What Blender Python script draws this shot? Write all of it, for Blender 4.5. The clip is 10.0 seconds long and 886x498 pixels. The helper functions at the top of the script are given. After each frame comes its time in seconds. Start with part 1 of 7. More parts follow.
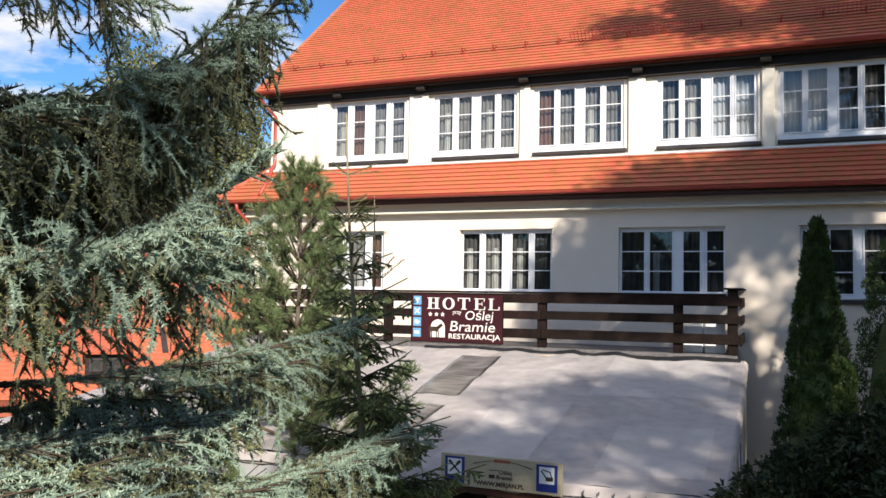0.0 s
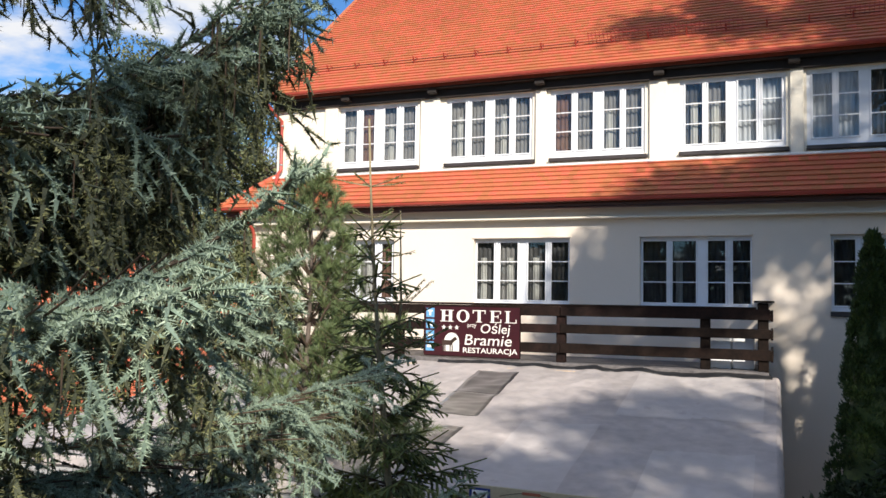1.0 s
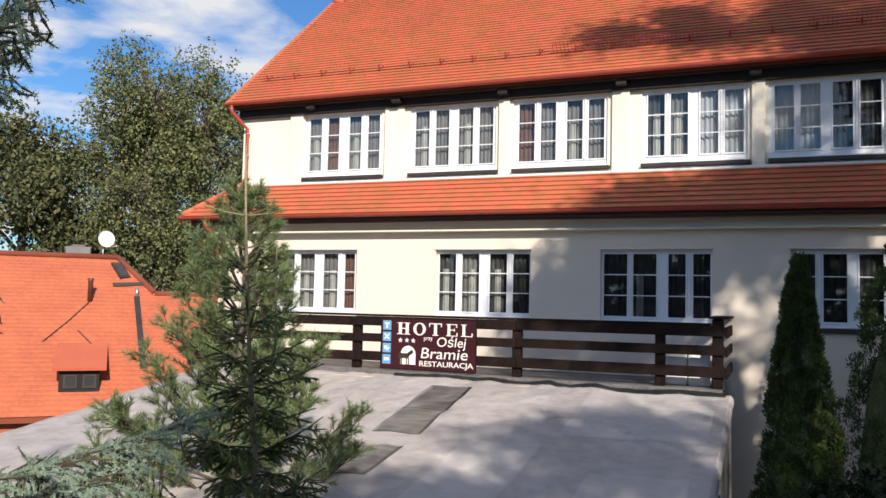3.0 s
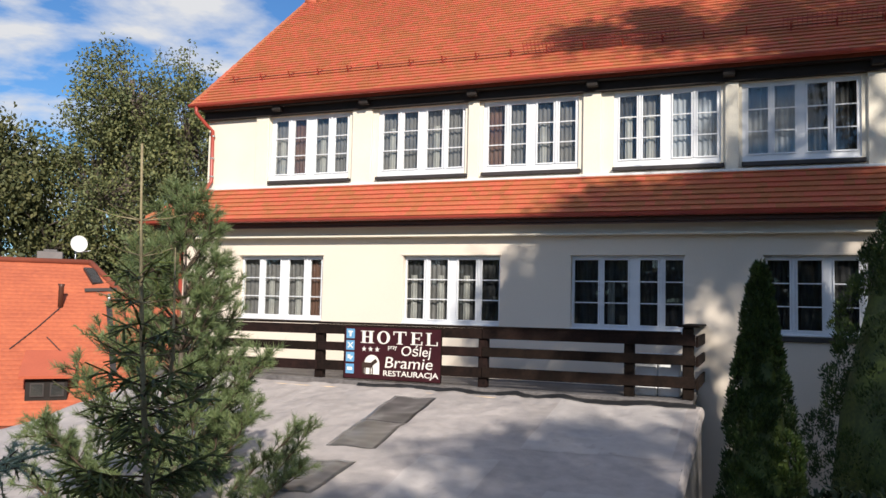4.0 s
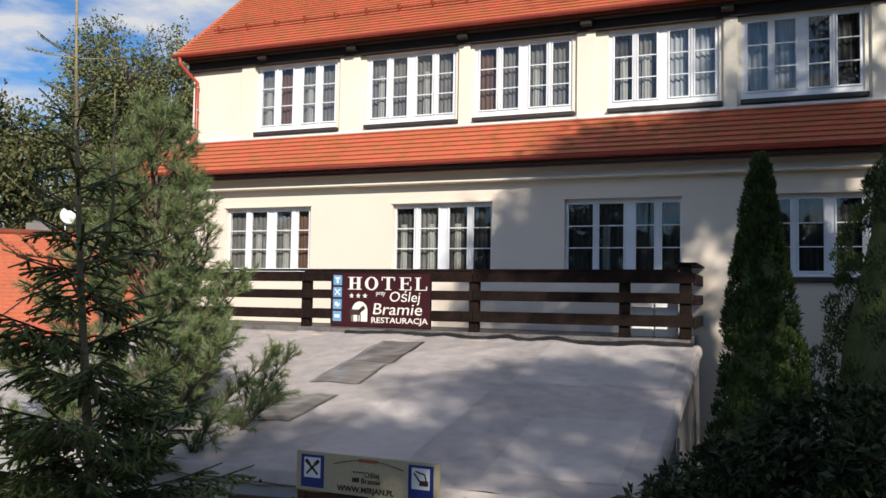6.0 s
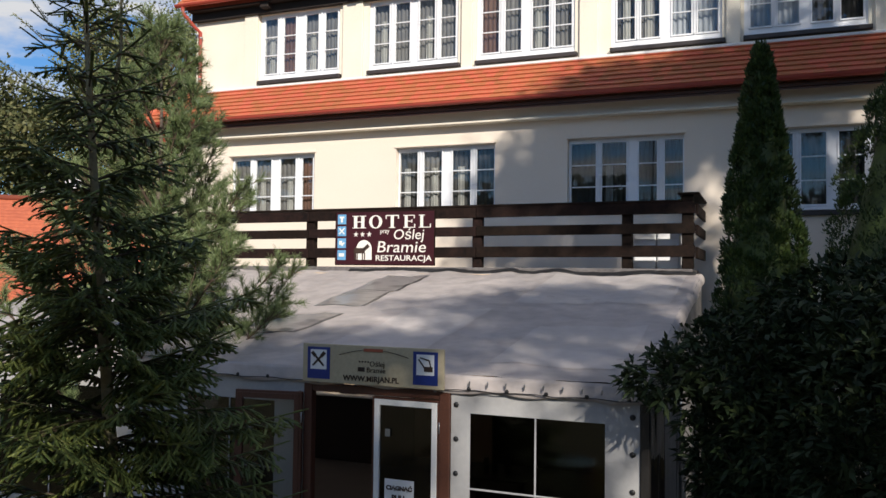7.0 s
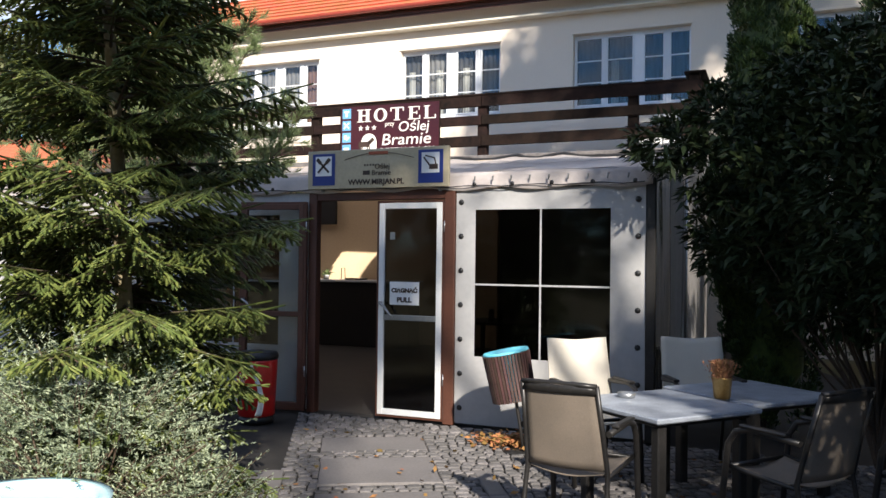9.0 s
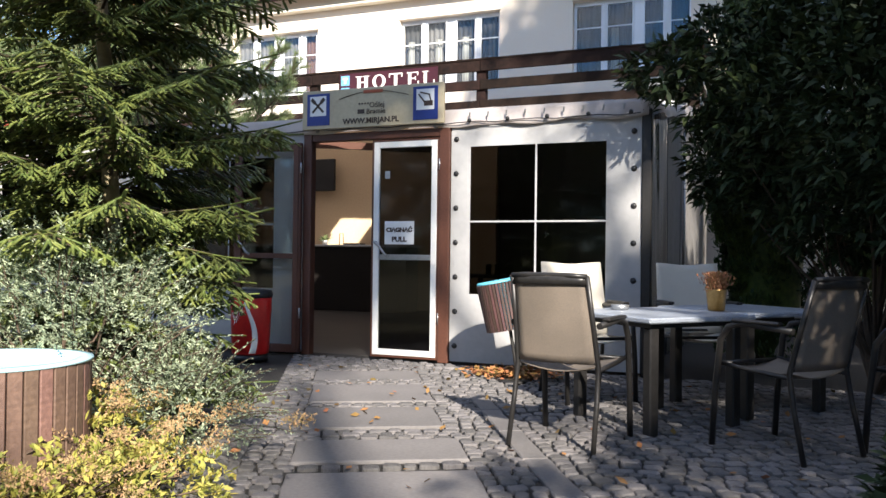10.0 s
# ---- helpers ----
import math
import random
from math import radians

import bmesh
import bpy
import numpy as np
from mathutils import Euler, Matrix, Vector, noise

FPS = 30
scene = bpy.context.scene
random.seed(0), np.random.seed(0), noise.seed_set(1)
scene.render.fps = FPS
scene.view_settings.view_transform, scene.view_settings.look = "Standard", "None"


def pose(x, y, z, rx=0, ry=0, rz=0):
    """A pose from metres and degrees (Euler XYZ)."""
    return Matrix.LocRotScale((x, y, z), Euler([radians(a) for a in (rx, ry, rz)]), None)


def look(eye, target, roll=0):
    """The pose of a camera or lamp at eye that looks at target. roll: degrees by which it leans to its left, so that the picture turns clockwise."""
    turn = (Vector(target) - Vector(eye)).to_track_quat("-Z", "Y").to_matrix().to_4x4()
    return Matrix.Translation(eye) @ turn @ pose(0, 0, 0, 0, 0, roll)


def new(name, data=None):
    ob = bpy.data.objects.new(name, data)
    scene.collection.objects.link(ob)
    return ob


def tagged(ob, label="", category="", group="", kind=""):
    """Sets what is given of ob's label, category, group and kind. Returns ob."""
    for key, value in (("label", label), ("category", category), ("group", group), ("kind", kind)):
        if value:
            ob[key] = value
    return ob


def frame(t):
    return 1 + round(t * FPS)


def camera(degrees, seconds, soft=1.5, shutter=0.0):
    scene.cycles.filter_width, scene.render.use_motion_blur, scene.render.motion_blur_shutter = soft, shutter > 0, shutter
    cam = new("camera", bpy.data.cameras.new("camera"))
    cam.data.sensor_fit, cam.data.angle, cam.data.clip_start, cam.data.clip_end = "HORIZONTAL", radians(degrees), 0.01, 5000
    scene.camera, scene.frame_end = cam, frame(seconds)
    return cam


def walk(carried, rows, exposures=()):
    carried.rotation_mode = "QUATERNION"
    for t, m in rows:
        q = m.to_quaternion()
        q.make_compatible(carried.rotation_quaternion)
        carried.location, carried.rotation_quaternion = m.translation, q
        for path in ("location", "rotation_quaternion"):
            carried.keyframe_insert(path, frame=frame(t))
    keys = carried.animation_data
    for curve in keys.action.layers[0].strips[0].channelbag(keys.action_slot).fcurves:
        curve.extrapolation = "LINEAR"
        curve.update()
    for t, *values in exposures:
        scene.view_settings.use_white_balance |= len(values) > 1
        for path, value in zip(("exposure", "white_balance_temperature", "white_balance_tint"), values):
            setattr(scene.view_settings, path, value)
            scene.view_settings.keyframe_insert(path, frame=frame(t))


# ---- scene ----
cam = camera(57.4, 10.0)
PATH = [
    (0, (0.198, -0.236, 4.41), (-0.552, 1.615, 4.519), 1.0),
    (0.5, (0.002, 0.194, 4.477), (-0.749, 2.044, 4.595), 1.1),
    (1, (-0.276, 0.315, 4.565), (-1.032, 2.163, 4.684), 1.0),
    (1.5, (-0.402, 0.351, 4.715), (-1.165, 2.196, 4.833), 1.1),
    (2, (-0.344, 0.403, 4.775), (-1.11, 2.247, 4.893), 1.1),
    (2.5, (0.073, 0.584, 4.798), (-0.693, 2.428, 4.917), 1.2),
    (4, (0.714, 1.444, 4.875), (-0.021, 3.3, 5.009), 1.3),
    (4.5, (0.631, 1.836, 4.931), (-0.101, 3.691, 5.07), 1.2),
    (5, (0.638, 1.95, 4.883), (-0.096, 3.805, 5.019), 1.2),
    (5.5, (0.654, 2.023, 4.5), (-0.073, 3.882, 4.621), 1.2),
    (5.7, (0.672, 2.026, 4.344), (-0.057, 3.884, 4.457), 1.1),
    (6.8, (0.74, 1.977, 3.254), (0.002, 3.833, 3.358), 0.8),
    (7, (0.731, 1.982, 3.172), (-0.011, 3.838, 3.243), 0.7),
    (7.5, (0.716, 1.967, 2.724), (-0.029, 3.822, 2.785), 0.7),
    (8, (0.701, 1.984, 2.275), (-0.047, 3.838, 2.326), 0.7),
    (8.5, (0.702, 2.006, 1.845), (-0.048, 3.86, 1.885), 0.7),
    (9, (0.722, 2.048, 1.472), (-0.031, 3.901, 1.505), 0.7),
    (9.5, (0.746, 2.084, 1.199), (-0.01, 3.935, 1.224), 0.7),
    (10, (0.77, 2.125, 0.957), (0.012, 3.975, 0.977), 0.7),
]
walk(cam, [(t, look(eye, target, roll)) for t, eye, target, roll in PATH], [(0, 0.74), (1.0, 0.67), (2.5, 0.55), (4.0, 0.41), (5.5, 0.34), (7.0, 0.32), (8.5, 0.72), (10, 1.58)])

# ---------------------------------------------------------------- light
SUN_AZ, SUN_EL = 35.0, 30.0          # degrees: turned from -y towards +x, and above the horizon
to_sun = Vector((math.sin(radians(SUN_AZ)) * math.cos(radians(SUN_EL)), -math.cos(radians(SUN_AZ)) * math.cos(radians(SUN_EL)), math.sin(radians(SUN_EL))))
sun = new("sun", bpy.data.lights.new("sun", "SUN"))
sun.data.energy, sun.data.angle, sun.data.color = 4.35, radians(0.9), (1.0, 0.925, 0.82)
sun.matrix_world = look((0, 0, 40), Vector((0, 0, 40)) - to_sun)

world = bpy.data.worlds.new("sky")
scene.world = world
world.use_nodes = True
nt = world.node_tree
nt.nodes.clear()


def nd(tree, kind, **kw):
    n = tree.nodes.new(kind)
    for k, v in kw.items():
        if k in n.inputs:
            n.inputs[k].default_value = v
    return n


def sky_world(tree):
    L = tree.links.new
    sky = tree.nodes.new("ShaderNodeTexSky")
    sky.sky_type, sky.sun_disc = "NISHITA", False
    sky.sun_elevation, sky.sun_rotation = radians(SUN_EL), radians(180 - SUN_AZ)
    sky.air_density, sky.dust_density, sky.ozone_density = 1.0, 0.2, 4.0
    tc = tree.nodes.new("ShaderNodeTexCoord")
    sep = tree.nodes.new("ShaderNodeSeparateXYZ")
    L(tc.outputs["Generated"], sep.inputs[0])
    lift = tree.nodes.new("ShaderNodeMath")
    lift.operation = "MULTIPLY_ADD"
    lift.inputs[1].default_value, lift.inputs[2].default_value = 1.0, 0.12
    L(sep.outputs["Z"], lift.inputs[0])
    flat = tree.nodes.new("ShaderNodeVectorMath")
    flat.operation = "DIVIDE"
    comb = tree.nodes.new("ShaderNodeCombineXYZ")
    for i in range(3):
        L(lift.outputs[0], comb.inputs[i])
    L(tc.outputs["Generated"], flat.inputs[0])
    L(comb.outputs[0], flat.inputs[1])
    noi = nd(tree, "ShaderNodeTexNoise", Scale=2.2, Detail=8.0, Roughness=0.55, Distortion=0.15)
    L(flat.outputs[0], noi.inputs["Vector"])
    ramp = tree.nodes.new("ShaderNodeValToRGB")
    ramp.color_ramp.elements[0].position, ramp.color_ramp.elements[1].position = 0.46, 0.63
    L(noi.outputs["Fac"], ramp.inputs[0])
    mix = tree.nodes.new("ShaderNodeMix")
    mix.data_type = "RGBA"
    L(ramp.outputs[0], mix.inputs[0])
    tint = tree.nodes.new("ShaderNodeMix")
    tint.data_type, tint.blend_type = "RGBA", "MULTIPLY"
    tint.inputs[0].default_value, tint.inputs[7].default_value = 1.0, (0.71, 1.05, 1.33, 1)
    L(sky.outputs[0], tint.inputs[6])
    L(tint.outputs[2], mix.inputs[6])
    mix.inputs[7].default_value = (8.0, 8.1, 8.4, 1)
    bg = nd(tree, "ShaderNodeBackground", Strength=0.071)
    L(mix.outputs[2], bg.inputs[0])
    out = tree.nodes.new("ShaderNodeOutputWorld")
    L(bg.outputs[0], out.inputs[0])


sky_world(nt)


# ---------------------------------------------------------------- materials
def mat(name, c1, c2=None, big=1.2, fine=28.0, rough=0.8, metal=0.0, bump=0.15, rnd="", rv=0.25, spread=0.5, coat=0.0, sheet=0.0, depth=0.01):
    """Two scales of variation between c1 and c2, fine relief, optional variation from piece to piece; sheet: light that passes a thin leaf or cloth."""
    m = bpy.data.materials.new(name)
    m.use_nodes = True
    t = m.node_tree
    L = t.links.new
    b = t.nodes["Principled BSDF"]
    out = t.nodes["Material Output"]
    c2 = c2 or tuple(x * 0.8 for x in c1)
    tc = t.nodes.new("ShaderNodeTexCoord")
    n1, n2 = nd(t, "ShaderNodeTexNoise", Scale=big, Detail=4.0), nd(t, "ShaderNodeTexNoise", Scale=fine, Detail=5.0)
    L(tc.outputs["Object"], n1.inputs["Vector"])
    L(tc.outputs["Object"], n2.inputs["Vector"])
    add = t.nodes.new("ShaderNodeMath")
    add.operation = "ADD"
    L(n1.outputs["Fac"], add.inputs[0])
    L(n2.outputs["Fac"], add.inputs[1])
    rng = t.nodes.new("ShaderNodeMapRange")
    rng.inputs["From Min"].default_value, rng.inputs["From Max"].default_value = 1 - spread / 2, 1 + spread / 2
    L(add.outputs[0], rng.inputs["Value"])
    mix = t.nodes.new("ShaderNodeMix")
    mix.data_type = "RGBA"
    mix.inputs[6].default_value, mix.inputs[7].default_value = (*c1, 1), (*c2, 1)
    L(rng.outputs[0], mix.inputs[0])
    col = mix.outputs[2]
    if rnd:
        src = t.nodes.new("ShaderNodeObjectInfo" if rnd == "object" else "ShaderNodeNewGeometry")
        val = src.outputs["Random" if rnd == "object" else "Random Per Island"]
        r2 = t.nodes.new("ShaderNodeMapRange")
        r2.inputs["To Min"].default_value, r2.inputs["To Max"].default_value = 1 - rv, 1 + rv
        L(val, r2.inputs["Value"])
        hsv = t.nodes.new("ShaderNodeHueSaturation")
        L(r2.outputs[0], hsv.inputs["Value"])
        r3 = t.nodes.new("ShaderNodeMapRange")
        r3.inputs["To Min"].default_value, r3.inputs["To Max"].default_value = 0.5 + rv * 0.07, 0.5 - rv * 0.07
        L(val, r3.inputs["Value"])
        L(r3.outputs[0], hsv.inputs["Hue"])
        L(col, hsv.inputs["Color"])
        col = hsv.outputs[0]
    L(col, b.inputs["Base Color"])
    b.inputs["Roughness"].default_value, b.inputs["Metallic"].default_value, b.inputs["Coat Weight"].default_value = rough, metal, coat
    if bump:
        bp = t.nodes.new("ShaderNodeBump")
        bp.inputs["Strength"].default_value, bp.inputs["Distance"].default_value = bump, depth
        L(n2.outputs["Fac"], bp.inputs["Height"])
        L(bp.outputs[0], b.inputs["Normal"])
    if sheet:
        tr = t.nodes.new("ShaderNodeBsdfTranslucent")
        L(col, tr.inputs[0])
        ms = t.nodes.new("ShaderNodeMixShader")
        ms.inputs[0].default_value = sheet
        L(b.outputs[0], ms.inputs[1])
        L(tr.outputs[0], ms.inputs[2])
        L(ms.outputs[0], out.inputs[0])
    return m


def glassy(name, tint, gloss=1.0, rough=0.02):
    m = bpy.data.materials.new(name)
    m.use_nodes = True
    t = m.node_tree
    t.nodes.clear()
    L = t.links.new
    tr, gl = nd(t, "ShaderNodeBsdfTransparent", Color=(*tint, 1)), nd(t, "ShaderNodeBsdfGlossy", Roughness=rough)
    fr = nd(t, "ShaderNodeFresnel", IOR=1.52)
    mu = t.nodes.new("ShaderNodeMath")
    mu.operation, mu.use_clamp = "MULTIPLY", True
    mu.inputs[1].default_value = gloss
    L(fr.outputs[0], mu.inputs[0])
    ms = t.nodes.new("ShaderNodeMixShader")
    L(mu.outputs[0], ms.inputs[0])
    L(tr.outputs[0], ms.inputs[1])
    L(gl.outputs[0], ms.inputs[2])
    out = t.nodes.new("ShaderNodeOutputMaterial")
    L(ms.outputs[0], out.inputs[0])
    return m


M_PLASTER = mat("cream plaster", (0.83, 0.73, 0.62), (0.76, 0.66, 0.55), 0.5, 45, 0.92, bump=0.25, spread=0.9, depth=0.004)
M_PLASTER_LIGHT = mat("pale plaster", (0.85, 0.79, 0.67), (0.74, 0.67, 0.55), 0.9, 40, 0.9, bump=0.2, spread=0.8, depth=0.004)
M_TILE = mat("clay tile", (0.53, 0.15, 0.064), (0.42, 0.115, 0.052), 0.7, 22, 0.72, bump=0.2, rnd="island", rv=0.15, spread=0.7, depth=0.004)
M_TILE_PIECE = mat("clay tile piece", (0.53, 0.15, 0.064), (0.42, 0.115, 0.052), 0.7, 22, 0.72, bump=0.2, rnd="object", rv=0.15, spread=0.7, depth=0.004)
M_TILE_UNDER = mat("tile underside", (0.25, 0.06, 0.03), (0.18, 0.045, 0.025), 1, 20, 0.9)
M_GUTTER = mat("red painted metal", (0.42, 0.07, 0.045), (0.34, 0.055, 0.04), 2, 30, 0.4, bump=0.05)
M_DARKWOOD = mat("dark stained timber", (0.024, 0.013, 0.010), (0.006, 0.0045, 0.004), 3.5, 22, 0.8, bump=0.35, rnd="object", rv=0.25, spread=0.7, depth=0.006)
# Near black: the shadow under the eaves is put into this colour
M_SOFFIT = mat("dark boards with eave shade in the colour", (0.018, 0.012, 0.009), (0.009, 0.0065, 0.0055), 2, 35, 0.8, bump=0.2)
M_DARKWOOD.node_tree.nodes["Principled BSDF"].inputs["Specular IOR Level"].default_value = 0.12
M_DOORWOOD = mat("brown door timber", (0.115, 0.043, 0.025), (0.068, 0.026, 0.016), 2.2, 50, 0.5, bump=0.2, spread=0.7, depth=0.004)
M_PVC = mat("white window frame", (0.82, 0.83, 0.85), (0.74, 0.75, 0.78), 2, 60, 0.35, bump=0.04)
M_SILL = mat("dark metal sill", (0.05, 0.04, 0.038), (0.03, 0.026, 0.025), 2, 40, 0.5, bump=0.06)
M_GLASS = glassy("window glass", (0.93, 0.95, 0.95), 1.0, 0.01)
M_DOORGLASS = glassy("clear door glass", (0.92, 0.93, 0.92), 0.6, 0.02)
M_GREYBAR = mat("grey welded strip", (0.42, 0.42, 0.43), (0.32, 0.32, 0.33), 3, 40, 0.5, bump=0.05)
M_SKYLIGHT = glassy("scuffed clear roof vinyl", (0.55, 0.52, 0.48), 2.4, 0.34)
M_DARKGLASS = glassy("tinted vinyl pane", (0.36, 0.35, 0.34), 1.0, 0.06)
M_CLEAR = glassy("clear vinyl", (0.72, 0.72, 0.70), 1.4, 0.12)
M_CURTAIN = mat("grey curtain", (0.235, 0.225, 0.22), (0.16, 0.153, 0.15), 3, 90, 0.95, bump=0.1, sheet=0.2)
M_CURTAIN_RED = mat("brown curtain", (0.20, 0.11, 0.08), (0.14, 0.075, 0.055), 3, 90, 0.95, bump=0.1, sheet=0.2)
M_CURTAIN_WHITE = mat("white net curtain", (0.56, 0.58, 0.62), (0.46, 0.48, 0.52), 3, 90, 0.95, bump=0.1, sheet=0.3)
M_CURTAIN_DARK = mat("dark slate curtain", (0.085, 0.083, 0.085), (0.05, 0.05, 0.052), 3, 90, 0.95, bump=0.1, sheet=0.1)
M_NET = mat("pale net curtain", (0.50, 0.49, 0.46), (0.38, 0.37, 0.35), 4, 120, 0.95, bump=0.1, sheet=0.25)
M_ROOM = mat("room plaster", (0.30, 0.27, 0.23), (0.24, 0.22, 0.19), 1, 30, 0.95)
M_TARP = mat("grey white tarpaulin", (0.70, 0.625, 0.59), (0.50, 0.45, 0.425), 0.8, 5, 0.5, bump=0.7, spread=0.6, depth=0.035, sheet=0.26)
M_TARP_PATCH = mat("paler tarpaulin patch", (0.74, 0.68, 0.65), (0.60, 0.55, 0.52), 0.8, 5, 0.5, bump=0.7, spread=0.6, depth=0.03, sheet=0.26)
# Darker than the front wall sheet: shrub shade is put into this colour
M_TARP_SIDE = mat("grey side sheet with shade in its colour", (0.26, 0.245, 0.235), (0.17, 0.16, 0.152), 1.1, 16, 0.6, bump=0.3, spread=0.75, depth=0.01, sheet=0.1)
M_TARP_WALL = mat("white tent wall", (0.49, 0.485, 0.48), (0.40, 0.395, 0.395), 1.1, 16, 0.42, bump=0.25, spread=0.75, depth=0.01, sheet=0.12)
M_GREYFELT = mat("weathered roofing felt", (0.17, 0.155, 0.15), (0.08, 0.072, 0.07), 2.2, 16, 0.7, bump=0.3, spread=0.5)
M_GALV = mat("galvanised steel", (0.45, 0.46, 0.47), (0.33, 0.34, 0.35), 3, 50, 0.4, metal=0.8, bump=0.05)
M_BLACK = mat("black plastic", (0.02, 0.02, 0.021), (0.013, 0.013, 0.014), 3, 60, 0.45, bump=0.05)
M_DARKMETAL = mat("dark coated aluminium", (0.035, 0.032, 0.031), (0.022, 0.021, 0.02), 4, 60, 0.38, metal=0.3, bump=0.05)
M_MESHCLOTH = mat("taupe woven sling", (0.235, 0.19, 0.15), (0.15, 0.125, 0.10), 3, 260, 0.75, bump=0.35, depth=0.002, sheet=0.15)
M_CREAMCLOTH = mat("cream woven sling", (0.72, 0.67, 0.58), (0.62, 0.57, 0.49), 3, 260, 0.75, bump=0.3, depth=0.002, sheet=0.15)
M_GRANITE = mat("speckled blue grey tabletop", (0.44, 0.475, 0.53), (0.19, 0.21, 0.25), 6, 160, 0.35, bump=0.05, spread=0.5)
M_BRASS = mat("brass pot", (0.55, 0.36, 0.14), (0.42, 0.26, 0.09), 6, 60, 0.35, metal=0.8, bump=0.1)
M_DRYHEATHER = mat("dry heather", (0.38, 0.19, 0.08), (0.26, 0.12, 0.06), 8, 60, 0.9, rnd="island", rv=0.35)
M_RED = mat("red drinks cooler", (0.62, 0.022, 0.02), (0.52, 0.018, 0.018), 2, 40, 0.3, bump=0.03)
M_WHITE = mat("white paint", (0.82, 0.82, 0.80), (0.76, 0.76, 0.74), 3, 40, 0.5, bump=0.03)
M_MAROON = mat("maroon sign board", (0.05, 0.009, 0.013), (0.03, 0.006, 0.009), 1.6, 30, 0.35, bump=0.04, spread=0.6)
M_LETTER = mat("ivory lettering", (0.80, 0.77, 0.70), (0.75, 0.72, 0.66), 5, 40, 0.5, bump=0)
M_SKYBLUE = mat("light blue pictogram", (0.11, 0.30, 0.52), (0.16, 0.38, 0.60), 8, 30, 0.4, bump=0)
M_BEIGE = mat("beige sign board", (0.50, 0.43, 0.29), (0.42, 0.36, 0.24), 1.8, 30, 0.4, bump=0.04)
M_NAVY = mat("dark blue sign", (0.018, 0.04, 0.22), (0.014, 0.032, 0.18), 3, 40, 0.4, bump=0.02)
M_INK = mat("dark brown ink", (0.05, 0.028, 0.018), (0.035, 0.02, 0.014), 6, 40, 0.5, bump=0)
M_PAPER = mat("white paper", (0.82, 0.82, 0.81), (0.78, 0.78, 0.77), 4, 40, 0.8, bump=0.03)
M_SHADE = mat("brown pleated shade", (0.085, 0.045, 0.038), (0.045, 0.025, 0.022), 6, 60, 0.6, bump=0.15, rnd="object", rv=0.35)
M_TUBSLAT = mat("brown tub slat", (0.20, 0.115, 0.085), (0.12, 0.068, 0.052), 6, 60, 0.65, bump=0.25, rnd="object", rv=0.3)
M_LINING = mat("blue lining", (0.12, 0.52, 0.68), (0.20, 0.62, 0.76), 3, 40, 0.45, bump=0.05)
M_LINING_PALE = mat("pale blue lining", (0.46, 0.72, 0.80), (0.58, 0.80, 0.85), 3, 40, 0.4, bump=0.05)
M_COBBLE = mat("granite sett", (0.185, 0.172, 0.168), (0.095, 0.088, 0.086), 9, 70, 0.8, bump=0.6, rnd="island", rv=0.3, spread=0.7, depth=0.006)
M_COBBLE_PIECE = mat("granite sett piece", (0.185, 0.172, 0.168), (0.095, 0.088, 0.086), 9, 70, 0.8, bump=0.6, rnd="object", rv=0.3, spread=0.7, depth=0.006)
M_SLAB = mat("concrete slab", (0.20, 0.184, 0.177), (0.13, 0.12, 0.116), 2.0, 50, 0.75, bump=0.3, rnd="object", rv=0.12, spread=0.8, depth=0.004)
M_TENTFLOOR = mat("dark floor paving", (0.075, 0.066, 0.058), (0.045, 0.04, 0.036), 2.5, 50, 0.6, bump=0.25, spread=0.8, depth=0.004)
M_JOINT = mat("dark joint soil", (0.022, 0.019, 0.016), (0.012, 0.010, 0.009), 6, 60, 0.95, bump=0.4)
M_GROUND = mat("grass and leaf litter", (0.075, 0.085, 0.03), (0.12, 0.085, 0.045), 0.6, 12, 0.95, bump=0.6, spread=0.6, depth=0.03)
M_LITTER = mat("orange leaf litter", (0.34, 0.17, 0.05), (0.20, 0.10, 0.035), 10, 60, 0.85, rnd="island", rv=0.45)
M_BARK = mat("grey brown bark", (0.16, 0.125, 0.10), (0.085, 0.066, 0.054), 5, 45, 0.9, bump=0.6, spread=0.6)
M_TWIG = mat("brown twig", (0.11, 0.075, 0.05), (0.065, 0.045, 0.03), 8, 60, 0.9)
M_BLUENEEDLE = mat("glaucous needle", (0.38, 0.475, 0.35), (0.26, 0.34, 0.245), 1.4, 25, 0.55, bump=0, rnd="island", rv=0.12, sheet=0.0)
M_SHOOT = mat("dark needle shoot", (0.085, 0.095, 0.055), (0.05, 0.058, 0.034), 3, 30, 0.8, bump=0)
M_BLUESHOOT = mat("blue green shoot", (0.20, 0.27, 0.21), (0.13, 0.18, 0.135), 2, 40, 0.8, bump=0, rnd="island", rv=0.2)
M_OLDNEEDLE = mat("olive needle", (0.27, 0.275, 0.12), (0.14, 0.15, 0.066), 1.6, 25, 0.6, bump=0, rnd="island", rv=0.2, sheet=0.0)
M_SPRUCE = mat("green spruce needle", (0.115, 0.14, 0.037), (0.066, 0.086, 0.024), 1.2, 20, 0.5, bump=0, rnd="island", rv=0.35, sheet=0.2)
M_SPRUCE_TIP = mat("yellow green spruce tip", (0.195, 0.24, 0.062), (0.125, 0.165, 0.044), 1.2, 20, 0.5, bump=0, rnd="island", rv=0.3, sheet=0.2)
M_PINE = mat("long pine needle", (0.20, 0.255, 0.105), (0.13, 0.18, 0.075), 1.5, 20, 0.5, bump=0, rnd="island", rv=0.3, sheet=0.2)
